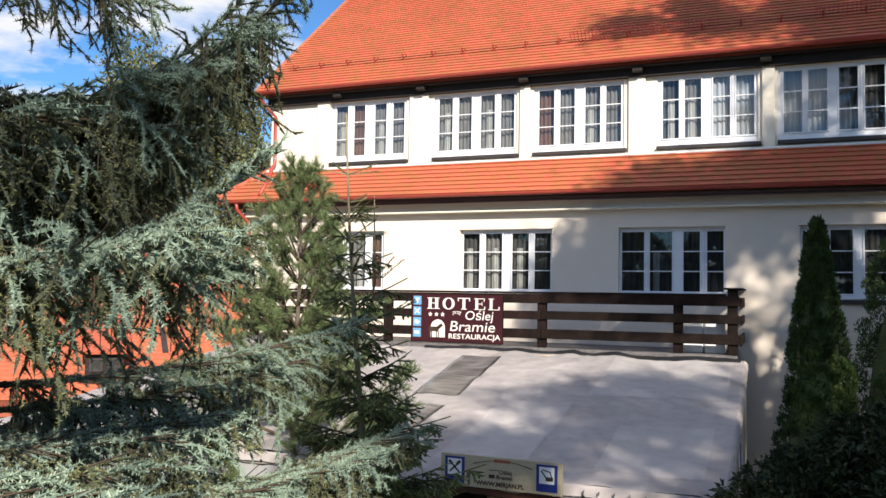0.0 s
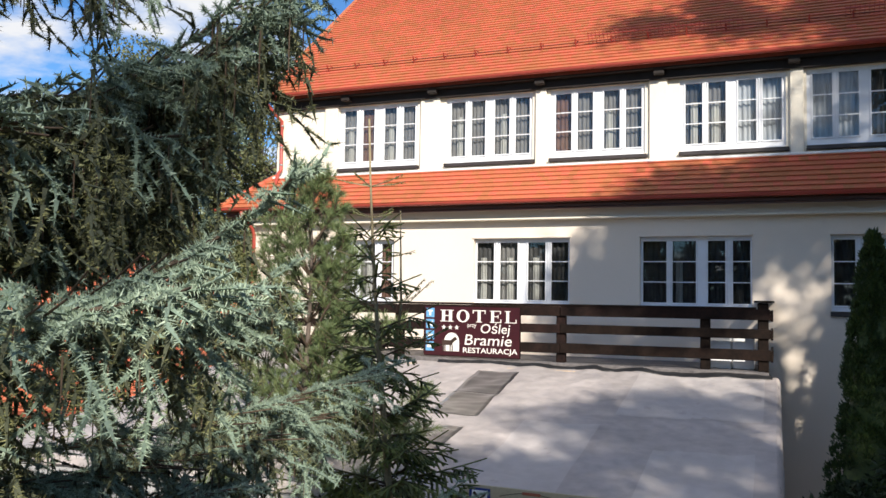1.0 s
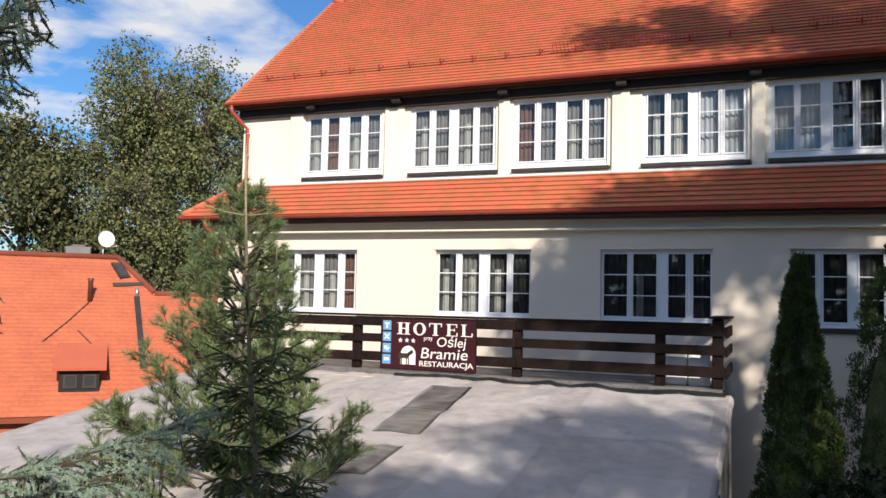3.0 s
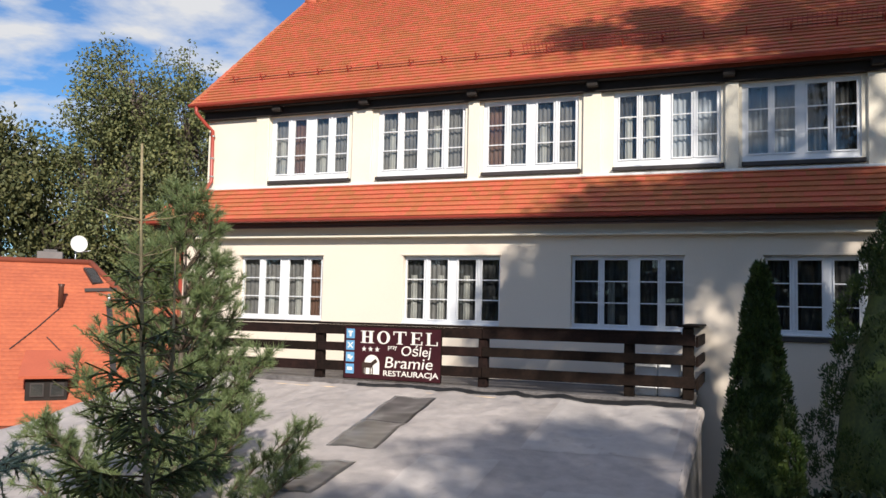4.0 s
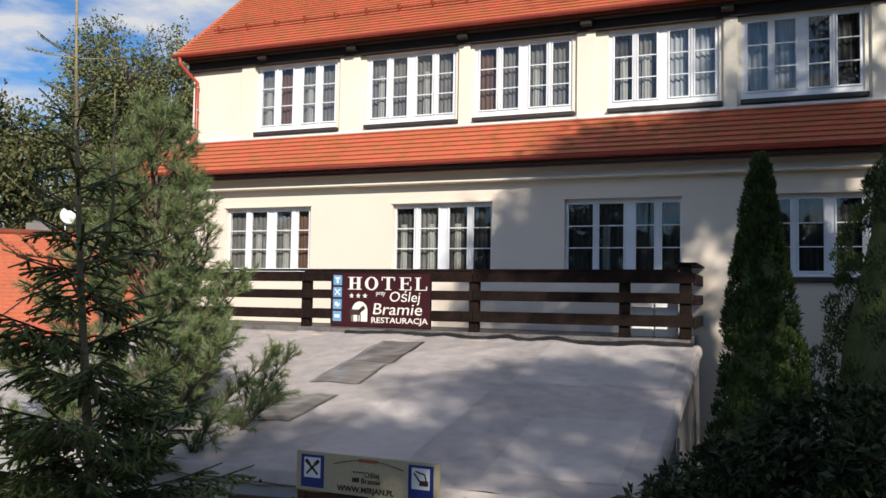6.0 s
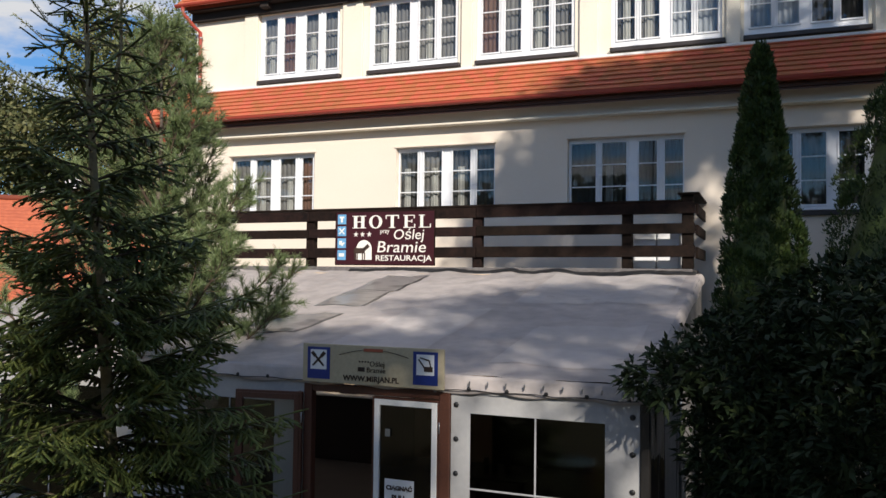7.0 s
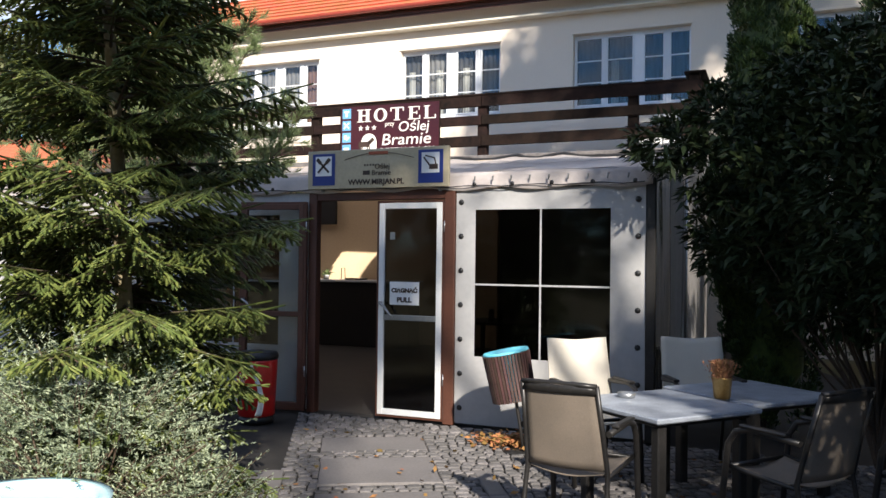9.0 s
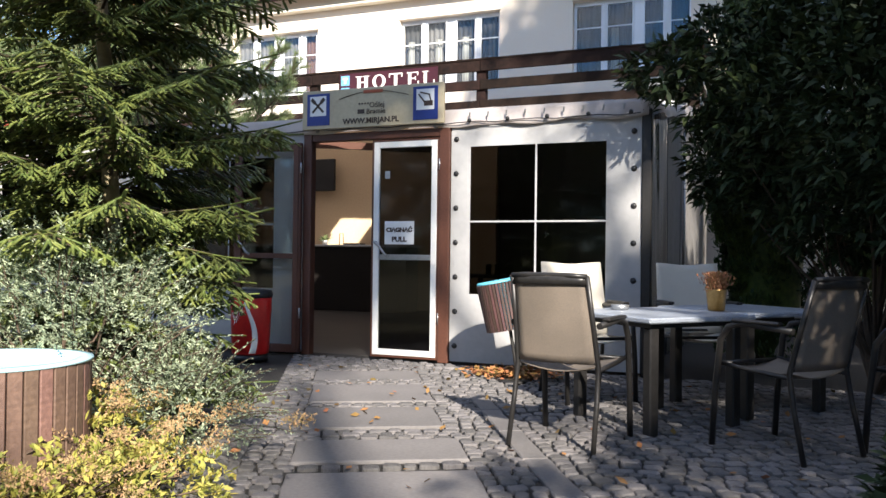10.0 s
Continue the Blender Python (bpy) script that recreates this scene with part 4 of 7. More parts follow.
part("edge_flap", grid_sheet(60, 3, lambda u, v: (TX1 + 0.075 * math.sin(v * 1.57) + 0.01 * noise.noise((u * 40, v, 5)), TY + 6.5 * u, tarp_z(TX1, TY + 6.5 * u) + 0.004 - 0.13 * (1 - math.cos(v * 1.57)))), M_TARP, tent, "tarpaulin edge folded over the side")
felt = grid_sheet(90, 4, lambda u, v: (-6.5 + 6.2 * u, 15.40 - (0.05 + 0.10 * u + 0.09 * noise.noise((u * 17, 1.0, 0.4)) + 0.04 * noise.noise((u * 47, 2.0, 0.4))) * (1 - v), tarp_z(-6.5 + 6.2 * u, 15.40 - 0.14 * (1 - v)) + 0.016 + 0.03 * v + 0.012 * noise.noise((u * 40, v * 3, 1))), 0.004)
part("felt_edge", felt, M_BLACK, tent, "torn black felt over the upper edge")
# side wall along the garden: frame of steel tube, grey sheet with upright folds
def side_panel(y0, y1, material, label):
    n = int((y1 - y0) * 14)
    return part("side_sheet", grid_sheet(n, 10, lambda u, v: (TX1 + 0.03 + 0.02 * noise.noise(((y0 + (y1 - y0) * u) * 4, v * 1.2, 0.3)) + 0.012 * noise.noise(((y0 + (y1 - y0) * u) * 9, v * 3, 2.3)), y0 + (y1 - y0) * u, 0.02 + (tarp_z(TX1, y0 + (y1 - y0) * u) - 0.03) * v), 0.004), material, tent, label)


side_panel(TY + 0.08, 10.45, M_DARKGLASS, "dark wrinkled clear vinyl side panel")
side_panel(10.46, 11.58, M_TARP_SIDE, "grey side panel darkened for shade")
side_panel(11.62, 15.36, M_TARP_SIDE, "grey hanging side sheet darkened for shade")
part("side_pole", rod([(TX1 + 0.07, 11.6, 0.0), (TX1 + 0.07, 11.6, 2.45)], 0.018, 8), M_GALV, tent, "galvanised pole on the tent side")
for y in (9.6, 11.2, 13.2, 15.2):
    part("pole", rod([(TX1 - 0.04, y, 0), (TX1 - 0.04, y, tarp_z(TX1, y) - 0.04)], 0.02, 8), M_DARKMETAL, tent)
part("left_sheet", grid_sheet(20, 4, lambda u, v: (TX0 + 0.02, TY + 0.05 + 6.4 * u, 0.02 + (tarp_z(TX0, TY + 6.4 * u) - 0.03) * v), 0.004), M_TARP_WALL, tent)
# corner post and front
part("post", box(-0.245, -0.165, TY - 0.03, TY + 0.05, 0.0, 2.2, 0.008), M_DARKMETAL, tent, "dark corner post")


def front_panel(x0, x1, wx0, wx1, wz0, wz1):
    """A front wall sheet with a window opening, press studs down its edges and a crossed window pane."""
    p = part("front_sheet", wall_with_holes(x0, x1, TY - 0.006, TY + 0.002, 0.02, 2.14, [(wx0, wx1, wz0, wz1)]), M_TARP_WALL, tent)
    xm, zm = (wx0 + wx1) / 2, wz0 + (wz1 - wz0) * 0.49
    for a, b, c, d in ((wx0, xm, wz0, zm), (xm, wx1, wz0, zm), (wx0, xm, zm, wz1), (xm, wx1, zm, wz1)):
        part("pane", box(a, b, TY - 0.001, TY + 0.001, c, d), M_DARKGLASS, p)
    part("window_bar", box(xm - 0.008, xm + 0.008, TY - 0.014, TY - 0.007, wz0, wz1, 0.002), M_GREYBAR, p)
    part("window_bar", box(wx0, wx1, TY - 0.0155, TY - 0.0075, zm - 0.008, zm + 0.008, 0.002), M_GREYBAR, p)
    for x in (x0 + 0.05, x1 - 0.06):
        for k in range(7):
            part("stud", lathe([(0.02, 0), (0.026, 0.006), (0.014, 0.014), (0.005, 0.016)], 8), M_BLACK, p).matrix_local = pose(x, TY - 0.006, 2.02 - 0.31 * k, 90, 0, 0)
    return p


front_panel(-1.94, -0.25, -1.755, -0.54, 0.63, 1.95)
front_panel(-5.4, -3.475, -4.9, -3.83, 0.63, 1.925)
front_panel(-8.2, -5.4, -7.6, -6.0, 0.63, 1.925)
front_panel(-10.93, -8.2, -10.3, -8.8, 0.63, 1.925)
# a valance over the front, laced along its hem
part("valance", grid_sheet(160, 5, lambda u, v: (TX0 + (TX1 + 0.06 - TX0) * u, TY - 0.012 - 0.030 * (1 - v) - 0.012 * (1 - v) * math.sin(u * 190 + 2 * math.sin(u * 31)), 2.135 + (0.155) * v + 0.014 * (1 - v) * math.sin(u * 95)), 0.004), M_TARP, tent, "laced valance with creases")
part("rope", rod([(TX0 + 10.7 * k / 60, TY - 0.062 + 0.004 * (k % 2), 2.16 + 0.008 * math.sin(k * 2.1)) for k in range(61)], 0.005, 5), M_BLACK, tent)
for k in range(30):
    x = TX1 - 0.08 - 0.355 * k
    if not -3.6 < x < -1.9:
        part("hem_stud", lathe([(0.014, 0), (0.02, 0.006), (0.008, 0.014)], 8), M_BLACK, tent).matrix_local = pose(x, TY - 0.060, 2.175, 90, 0, 0)
for k in range(9):
    x = -1.75 + 0.17 * k
    part("toggle", rod([(x, TY - 0.06, 2.2), (x + 0.01, TY - 0.075, 2.245)], 0.008, 5), M_GALV, tent)

# door frame and two leaves
doorway = tagged(new("door_1"), "brown timber double door, one leaf folded back open", "door", kind="structure")
part("jamb", box(-2.045, -1.945, TY - 0.04, TY + 0.05, 0.0, 2.13, 0.006), M_DOORWOOD, doorway)
part("jamb", box(-3.475, -3.385, TY - 0.04, TY + 0.05, 0.0, 2.13, 0.006), M_DOORWOOD, doorway)
part("lintel", box(-3.385, -2.045, TY - 0.03, TY + 0.05, 2.055, 2.13, 0.006), M_DOORWOOD, doorway)


def door_leaf(w, outer, inner, m):
    """A glazed leaf w wide, hinged at x = 0 and closed towards -x, its outer face to -y."""
    d = bmesh.new()
    t, e, h0, h1 = 0.055, 0.022, 0.02, 2.045
    for x0, x1, z0, z1 in ((-w, -w + e, h0, h1), (-e, 0, h0, h1), (-w + e, -e, h0, h0 + e), (-w + e, -e, h1 - e, h1)):
        box(x0, x1, -0.02, 0.025, z0, z1, 0.003, d)
    leaf = part("leaf", d, outer, doorway)
    f = bmesh.new()
    for x0, x1, z0, z1 in ((-w + e, -w + e + t, h0 + e, h1 - e), (-e - t, -e, h0 + e, h1 - e), (-w + e + t, -e - t, h0 + e, h0 + e + t), (-w + e + t, -e - t, h1 - e - t, h1 - e)):
        box(x0, x1, -0.026, 0.02, z0, z1, 0.004, f)
    part("leaf_frame", f, inner, leaf)
    part("pane", box(-w + e + t, -e - t, -0.003, 0.003, h0 + e + t, h1 - e - t), M_DARKGLASS if inner is M_WHITE else M_DOORGLASS, leaf)
    part("mid_rail", box(-w + e + t, -e - t, -0.014, 0.016, 0.925, 0.975, 0.004), M_GALV if inner is M_WHITE else outer, leaf)
    hx = -w + 0.055
    g = rod([(hx, -0.03, 1.09), (hx, -0.075, 1.09), (hx + 0.05, -0.08, 1.06), (hx + 0.11, -0.08, 0.98), (hx + 0.14, -0.075, 0.96)], 0.012, 8)
    part("door_handle", g, M_GALV, leaf, "bright metal lever handle")
    part("closer_plate", box(-w + 0.14, -w + 0.19, -0.03, -0.022, 1.68, 1.75, 0.002, None, None), M_GALV, leaf)
    for z in (0.35, 1.75):
        part("hinge", rod([(0.004, -0.028, z), (0.004, -0.028, z + 0.1)], 0.009, 6), M_GALV, leaf)
    leaf.matrix_local = m
    return leaf


door_leaf(0.685, M_DOORWOOD, M_WHITE, pose(-2.048, TY - 0.005, 0, 0, 0, 0))
door_leaf(0.70, M_DOORWOOD, M_DOORWOOD, pose(-3.47, TY - 0.075, 0, 0, 0, 9))
note = thing("paper_notice", "white paper notice taped on the door glass", "notice")
part("sheet", box(-2.60, -2.30, TY - 0.0125, TY - 0.0105, 1.07, 1.285), M_PAPER, note)
lettering("letters", "CIĄGNĄĆ", 0.053, (-2.45, TY - 0.0140, 1.187), M_INK, note, 0.002, 0.0032, "CENTER", 1.1)
lettering("letters", "PULL", 0.062, (-2.45, TY - 0.0140, 1.097), M_INK, note, 0.002, 0.0032, "CENTER", 1.1)

# beige board over the door
BX0, BX1, BZ0, BZ1, BY = -3.437, -1.97, 2.158, 2.525, TY - 0.13
board = thing("entrance_sign", "beige board above the entrance with blue pictograms", "sign")
part("panel", box(BX0, BX1, BY, BY + 0.035, BZ0, BZ1, 0.004), M_BEIGE, board)
for x in (BX0 + 0.12, BX1 - 0.12):
    part("strut", bar((x, BY + 0.035, BZ0 + 0.05), (x, TY + 0.02, BZ0 - 0.06), 0.03, 0.03), M_GALV, board)
for x0 in (BX0 + 0.055, BX1 - 0.30):
    sq = part("blue_square", box(x0, x0 + 0.245, BY - 0.005, BY - 0.001, BZ0 + 0.035, BZ1 - 0.03, 0.001), M_NAVY, board, "dark blue pictogram panel")
    part("white_field", box(x0 + 0.035, x0 + 0.21, BY - 0.009, BY - 0.0055, BZ0 + 0.125, BZ1 - 0.055), M_PAPER, sq)
    g = bmesh.new()
    cx, cz = x0 + 0.122, (BZ0 + 0.125 + BZ1 - 0.055) / 2
    if x0 < -3:
        for s in (-1, 1):
            bar((cx - 0.06 * s, BY - 0.011, cz - 0.06), (cx + 0.055 * s, BY - 0.011, cz + 0.055), 0.003, 0.02, g)
            bar((cx + 0.03 * s, BY - 0.0115, cz + 0.03), (cx + 0.07 * s, BY - 0.0115, cz + 0.07), 0.003, 0.034, g)
    else:
        bar((cx - 0.065, BY - 0.011, cz + 0.05), (cx + 0.01, BY - 0.011, cz - 0.045), 0.003, 0.014, g)
        bar((cx - 0.05, BY - 0.0115, cz + 0.065), (cx + 0.045, BY - 0.0115, cz + 0.04), 0.003, 0.012, g)
        box(cx - 0.01, cx + 0.075, BY - 0.013, BY - 0.0095, cz - 0.06, cz - 0.015, 0, g)
        bar((cx + 0.04, BY - 0.0118, cz + 0.045), (cx + 0.06, BY - 0.0118, cz - 0.03), 0.003, 0.012, g)
    part("symbol", g, M_INK, sq)
lettering("letters", "WWW.MIRJAN.PL", 0.072, (BX0 + 0.735, BY - 0.004, BZ0 + 0.035), M_INK, board, 0.004, 0.0015, "CENTER", 1.02)
lettering("letters", "Oślej", 0.07, (BX0 + 0.80, BY - 0.004, BZ0 + 0.178), M_INK, board, 0.004, 0, "CENTER")
lettering("letters", "Bramie", 0.07, (BX0 + 0.79, BY - 0.004, BZ0 + 0.12), M_INK, board, 0.004, 0, "CENTER")
part("emblem", box(BX0 + 0.60, BX0 + 0.67, BY - 0.005, BY - 0.001, BZ0 + 0.125, BZ0 + 0.165), M_INK, board)
for k in range(4):
    part("star", box(BX0 + 0.61 + 0.03 * k, BX0 + 0.625 + 0.03 * k, BY - 0.005, BY - 0.001, BZ0 + 0.21, BZ0 + 0.225), M_INK, board)
part("curve_line", rod([(BX0 + 0.40 + 0.72 * k / 12, BY - 0.003, BZ1 - 0.095 + 0.06 * math.sin(math.pi * k / 12)) for k in range(13)], 0.004, 4), M_INK, board)
part("badge", box(BX0 + 0.66, BX0 + 0.86, BY - 0.008, BY - 0.0045, BZ1 - 0.055, BZ1 - 0.025, 0.002), M_BRICKRED, board, "small plain red badge")

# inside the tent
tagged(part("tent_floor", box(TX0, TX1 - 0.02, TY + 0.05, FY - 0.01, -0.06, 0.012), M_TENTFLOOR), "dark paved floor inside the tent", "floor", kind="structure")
tagged(part("wall_tent", box(-9.2, -3.62, 15.2, 15.29, 0.0, 3.24), M_INNERWALL), "peach plaster wall inside the tent", "wall", kind="structure")
# Back wall coloured near black to stand for the unlit tent interior
tagged(part("wall_tent", box(-3.6, TX1 - 0.1, 15.3, 15.4, 0.0, 3.1), M_COUNTER), "back wall of the tent coloured near black for the unlit interior", "wall", kind="structure")
bar_counter = thing("bar_counter", "dark timber bar counter with pale top inside the tent", "counter")
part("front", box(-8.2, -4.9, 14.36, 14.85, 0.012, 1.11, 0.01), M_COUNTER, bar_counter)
part("worktop", box(-8.25, -4.85, 14.28, 14.9, 1.112, 1.15, 0.008), M_PVC, bar_counter, "pale worktop")
tv = thing("wall_screen", "black flat screen hung on the wall", "screen")
part("casing", box(-7.55, -6.64, 14.95, 15.02, 2.14, 2.72, 0.01), M_BLACK, tv)
part("bracket", box(-7.15, -7.05, 15.02, 15.2, 2.4, 2.47), M_DARKMETAL, tv)
beam = thing("tent_beam", "brown timber cross beam under the tent roof", "beam", kind="structure")
part("timber", bar((-6.2, 12.2, 2.62), (-3.6, 12.9, 2.5), 0.1, 0.1), M_DOORWOOD, beam)
holder = thing("menu_holder", "dark metal menu holder on the bar counter", "menu holder", at=(-6.27, 14.6, 1.15))
part("loop", rod([(-0.04, 0, 0), (-0.035, 0, 0.2), (0.03, 0, 0.2), (0.04, 0, 0)], 0.008, 6), M_DARKMETAL, holder)
tray = thing("tray", "dark serving tray on the bar counter", "tray", at=(-5.98, 14.55, 1.15))
plant_pot = thing("potted_plant", "small potted plant on the bar counter", "plant", at=(-6.6, 14.6, 1.15))
part("pot", lathe([(0.04, 0), (0.055, 0.07), (0.06, 0.075), (0.05, 0.07)], 14), M_PAPER, plant_pot, "white pot")
bl_rng = np.random.default_rng(77)
mesh_part("blades", quad_mesh("blades", leaves(np.tile([[0, 0, 0.07]], (40, 1)), unit(bl_rng.normal(size=(40, 3)) * [1, 1, 0.4] + [0, 0, 0.9]), 0.14, 0.03, bl_rng)), M_PINE, plant_pot)
part("tray_body", box(-0.16, 0.16, -0.11, 0.11, 0, 0.03, 0.008), M_BLACK, tray)
for x, y in ((-1.3, 10.6), (-2.4, 11.8)):
    t = thing("dining_table", "dark dining table laid with glasses inside the tent", "table", "tables inside the tent", at=(x, y, 0.012))
    part("tabletop", box(-0.45, 0.45, -0.4, 0.4, 0.70, 0.735, 0.006), M_COUNTER, t)
    for dx in (-0.4, 0.4):
        for dy in (-0.35, 0.35):
            part("leg", box(dx - 0.025, dx + 0.025, dy - 0.025, dy + 0.025, 0, 0.70), M_COUNTER, t)
    for dx, dy in ((-0.1, -0.2), (0.02, -0.22), (0.14, -0.1), (-0.2, 0.1)):
        gl = thing("drinking_glass", "clear upturned glass on the dining table", "glass", "glasses on the tables", at=(x + dx, y + dy, 0.747))
        part("bowl", lathe([(0.03, 0), (0.035, 0.01), (0.032, 0.06), (0.036, 0.13), (0.033, 0.132), (0.03, 0.06), (0.02, 0.02)], 14), M_CLEAR, gl)

# ---------------------------------------------------------------- terrace furniture
def armchair(at, turn, cloth, label):
    """Stacking armchair that faces +y: tube frame, woven sling seat and high back, bent arms."""
    c = thing("garden_armchair", label, "chair", "chairs round the garden tables", at=(0, 0, 0))
    hw = 0.232
    for s, nm in ((-1, "l"), (1, "r")):
        x = s * hw
        part("back_leg", rod([(x * 0.98, -0.26, 0.0), (x * 0.96, -0.20, 0.25), (x * 0.94, -0.17, 0.42), (x * 0.90, -0.22, 0.62), (x * 0.86, -0.29, 0.87)], [0.014, 0.014, 0.014, 0.014, 0.013], 8), M_DARKMETAL, c)
        part("front_leg", rod([(x * 1.06, 0.27, 0.0), (x * 1.06, 0.25, 0.3), (x * 1.05, 0.22, 0.55), (x * 1.05, 0.17, 0.62), (x * 1.05, 0.08, 0.645), (x * 1.0, -0.2, 0.625)], 0.017, 8), M_DARKMETAL, c)
        part("armrest", box(x * 1.05 - 0.022, x * 1.05 + 0.022, -0.14, 0.14, 0.645, 0.665, 0.007), M_DARKMETAL, c)
        part("seat_rail", rod([(x * 0.93, -0.17, 0.40), (x * 0.95, 0.1, 0.415), (x * 0.97, 0.235, 0.43)], 0.013, 6), M_DARKMETAL, c)
    part("crossbar", rod([(-hw * 0.97, 0.235, 0.425), (hw * 0.97, 0.235, 0.425)], 0.012, 6), M_DARKMETAL, c)
    part("crossbar", rod([(-hw * 0.94, -0.175, 0.44), (hw * 0.94, -0.175, 0.44)], 0.012, 6), M_DARKMETAL, c)
    part("top_rail", rod([(-hw * 0.86, -0.29, 0.87), (-hw * 0.5, -0.305, 0.875), (hw * 0.5, -0.305, 0.875), (hw * 0.86, -0.29, 0.87)], 0.013, 8), M_DARKMETAL, c)
    part("seat", grid_sheet(8, 8, lambda u, v: ((u - 0.5) * 2 * hw * 0.93, -0.17 + 0.41 * v, 0.425 - 0.035 * math.sin(math.pi * u) - 0.02 * math.sin(math.pi * v) + 0.01 * v), 0.006), cloth, c)
    if cloth is M_CREAMCLOTH:
        part("backrest", grid_sheet(10, 12, lambda u, v: ((u - 0.5) * 2 * hw * (1.06 - 0.06 * v), -0.155 - 0.108 * v - 0.02 * math.sin(math.pi * u), 0.42 + 0.505 * v + 0.008 * math.cos(6.28 * u) * v), 0.008), cloth, c)
        c.matrix_basis = pose(*at, 0, 0, turn)
        return c
    part("backrest", grid_sheet(8, 10, lambda u, v: ((u - 0.5) * 2 * hw * (0.93 - 0.08 * v), -0.18 - 0.108 * v - 0.03 * math.sin(math.pi * u), 0.43 + 0.44 * v), 0.006), cloth, c)
    part("back_band", grid_sheet(8, 2, lambda u, v: ((u - 0.5) * 2 * hw * 0.86, -0.293 - 0.03 * math.sin(math.pi * u), 0.83 + 0.04 * v), 0.012), M_DARKMETAL, c)
    c.matrix_basis = pose(*at, 0, 0, turn)
    return c


armchair((-0.225, 6.33, 0), -8, M_MESHCLOTH, "taupe sling garden armchair with dark metal frame")
armchair((-0.44, 7.705, 0), 217, M_CREAMCLOTH, "cream sling garden armchair beside the tent wall")
armchair((0.27, 8.2, 0), 205, M_CREAMCLOTH, "cream sling garden armchair in the shade")
armchair((0.84, 6.59, 0), 52, M_MESHCLOTH, "taupe sling garden armchair turned to the tables")
armchair((1.55, 6.75, 0), 60, M_CREAMCLOTH, "cream sling garden armchair under the dark shrub")


def garden_table(at, turn):
    t = thing("garden_table", "square garden table with speckled blue grey top", "table", "tables on the terrace")
    part("tabletop", box(-0.40, 0.40, -0.40, 0.40, 0.615, 0.646, 0.007), M_GRANITE, t)
    part("rim", box(-0.35, 0.35, -0.35, 0.35, 0.587, 0.613, 0.004), M_DARKMETAL, t)
    for dx, dy in ((-0.31, -0.31), (0.31, -0.31), (0.31, 0.31), (-0.31, 0.31)):
        part("leg", box(dx - 0.032, dx + 0.032, dy - 0.032, dy + 0.032, 0.0, 0.587, 0.008), M_DARKMETAL, t)
    t.matrix_basis = pose(*at, 0, 0, turn)
    return t


garden_table((0.116, 7.06, 0), 50)
garden_table((0.60, 7.79, 0), 48)
ash = thing("ashtray", "clear glass ashtray on the garden table", "ashtray", at=(-0.11, 7.16, 0.647))
part("dish", lathe([(0.05, 0), (0.055, 0.012), (0.058, 0.03), (0.048, 0.03), (0.04, 0.01)], 16), M_GALV, ash)
pot = thing("heather_pot", "dry heather in a brass pot on the garden table", "potted plant", at=(0.44, 7.38, 0.647))
part("pot", lathe([(0.045, 0), (0.05, 0.005), (0.062, 0.125), (0.066, 0.13), (0.06, 0.132), (0.055, 0.12)], 18), M_BRASS, pot)
prng = np.random.default_rng(5)
pp = prng.normal(size=(240, 3)) * [0.022, 0.022, 0] + [0, 0, 0.11]
pd = unit(np.stack([pp[:, 0] * 4 + prng.normal(size=240) * 0.12, pp[:, 1] * 4 + prng.normal(size=240) * 0.12, np.full(240, 1.0)], 1))
part_me = tri_mesh("heather", np.concatenate([spikes(pp, pd, 0.12, 14, 0.022, 0.006, 35, rng=prng)]))
mesh_part("heather", part_me, M_DRYHEATHER, pot, "dry brown heather sprigs")

# leaning floor lamp
lamp = thing("floor_lamp", "dark pleated drum lamp leaning on its stand", "lamp", at=(-1.09, 8.15, 0))
shade_m = pose(-0.085, 0.0, 0.585, 3, -11, 0) @ Matrix.Diagonal((0.88, 0.88, 0.9, 1))
part("stand", rod([(0.03, 0, 0), (0.0, 0, 0.2), (-0.04, 0, 0.42), (-0.07, 0, 0.6)], 0.014, 8), M_DARKMETAL, lamp)
part("foot", lathe([(0.13, 0), (0.13, 0.012), (0.03, 0.022)], 20), M_DARKMETAL, lamp)
shade = thing("shade", "", "")
shade.parent = lamp
part("lining", rod([(0, 0, -0.20), (0, 0, 0.20)], [0.170, 0.192], 28, caps=False), M_LINING, shade, "bright blue lining")
rim_bm = lathe([(0.185, 0.19), (0.190, 0.222), (0.200, 0.228), (0.209, 0.215), (0.207, 0.20), (0.202, 0.212), (0.196, 0.216)], 28)
bmesh.ops.delete(rim_bm, geom=[f for f in rim_bm.faces if len(f.verts) > 4], context="FACES")
part("lining_rim", rim_bm, M_LINING, shade, "bright blue lining folded over the rim")
part("shade_floor", lathe([(0.165, -0.2), (0.165, -0.19)], 24), M_SHADE, shade)
for k in range(44):
    a = 2 * math.pi * k / 44
    ca, sa = math.cos(a), math.sin(a)
    part("pleat", bar((0.186 * ca, 0.186 * sa, -0.205), (0.202 * ca, 0.202 * sa, 0.205), 0.020, 0.024), M_SHADE, shade)
shade.matrix_local = shade_m

# red drinks cooler
cool = thing("drinks_cooler", "red drinks cooler bin with white wave and black lid", "cooler", at=(-3.63, 8.28, 0))
part("body", lathe([(0.15, 0.06), (0.165, 0.07), (0.185, 0.55), (0.185, 0.57)], 20), M_RED, cool)
part("lid", lathe([(0.19, 0.572), (0.195, 0.60), (0.18, 0.635), (0.10, 0.645)], 20), M_BLACK, cool, "black plastic lid")
part("base", lathe([(0.155, 0.0), (0.155, 0.058)], 20), M_BLACK, cool)


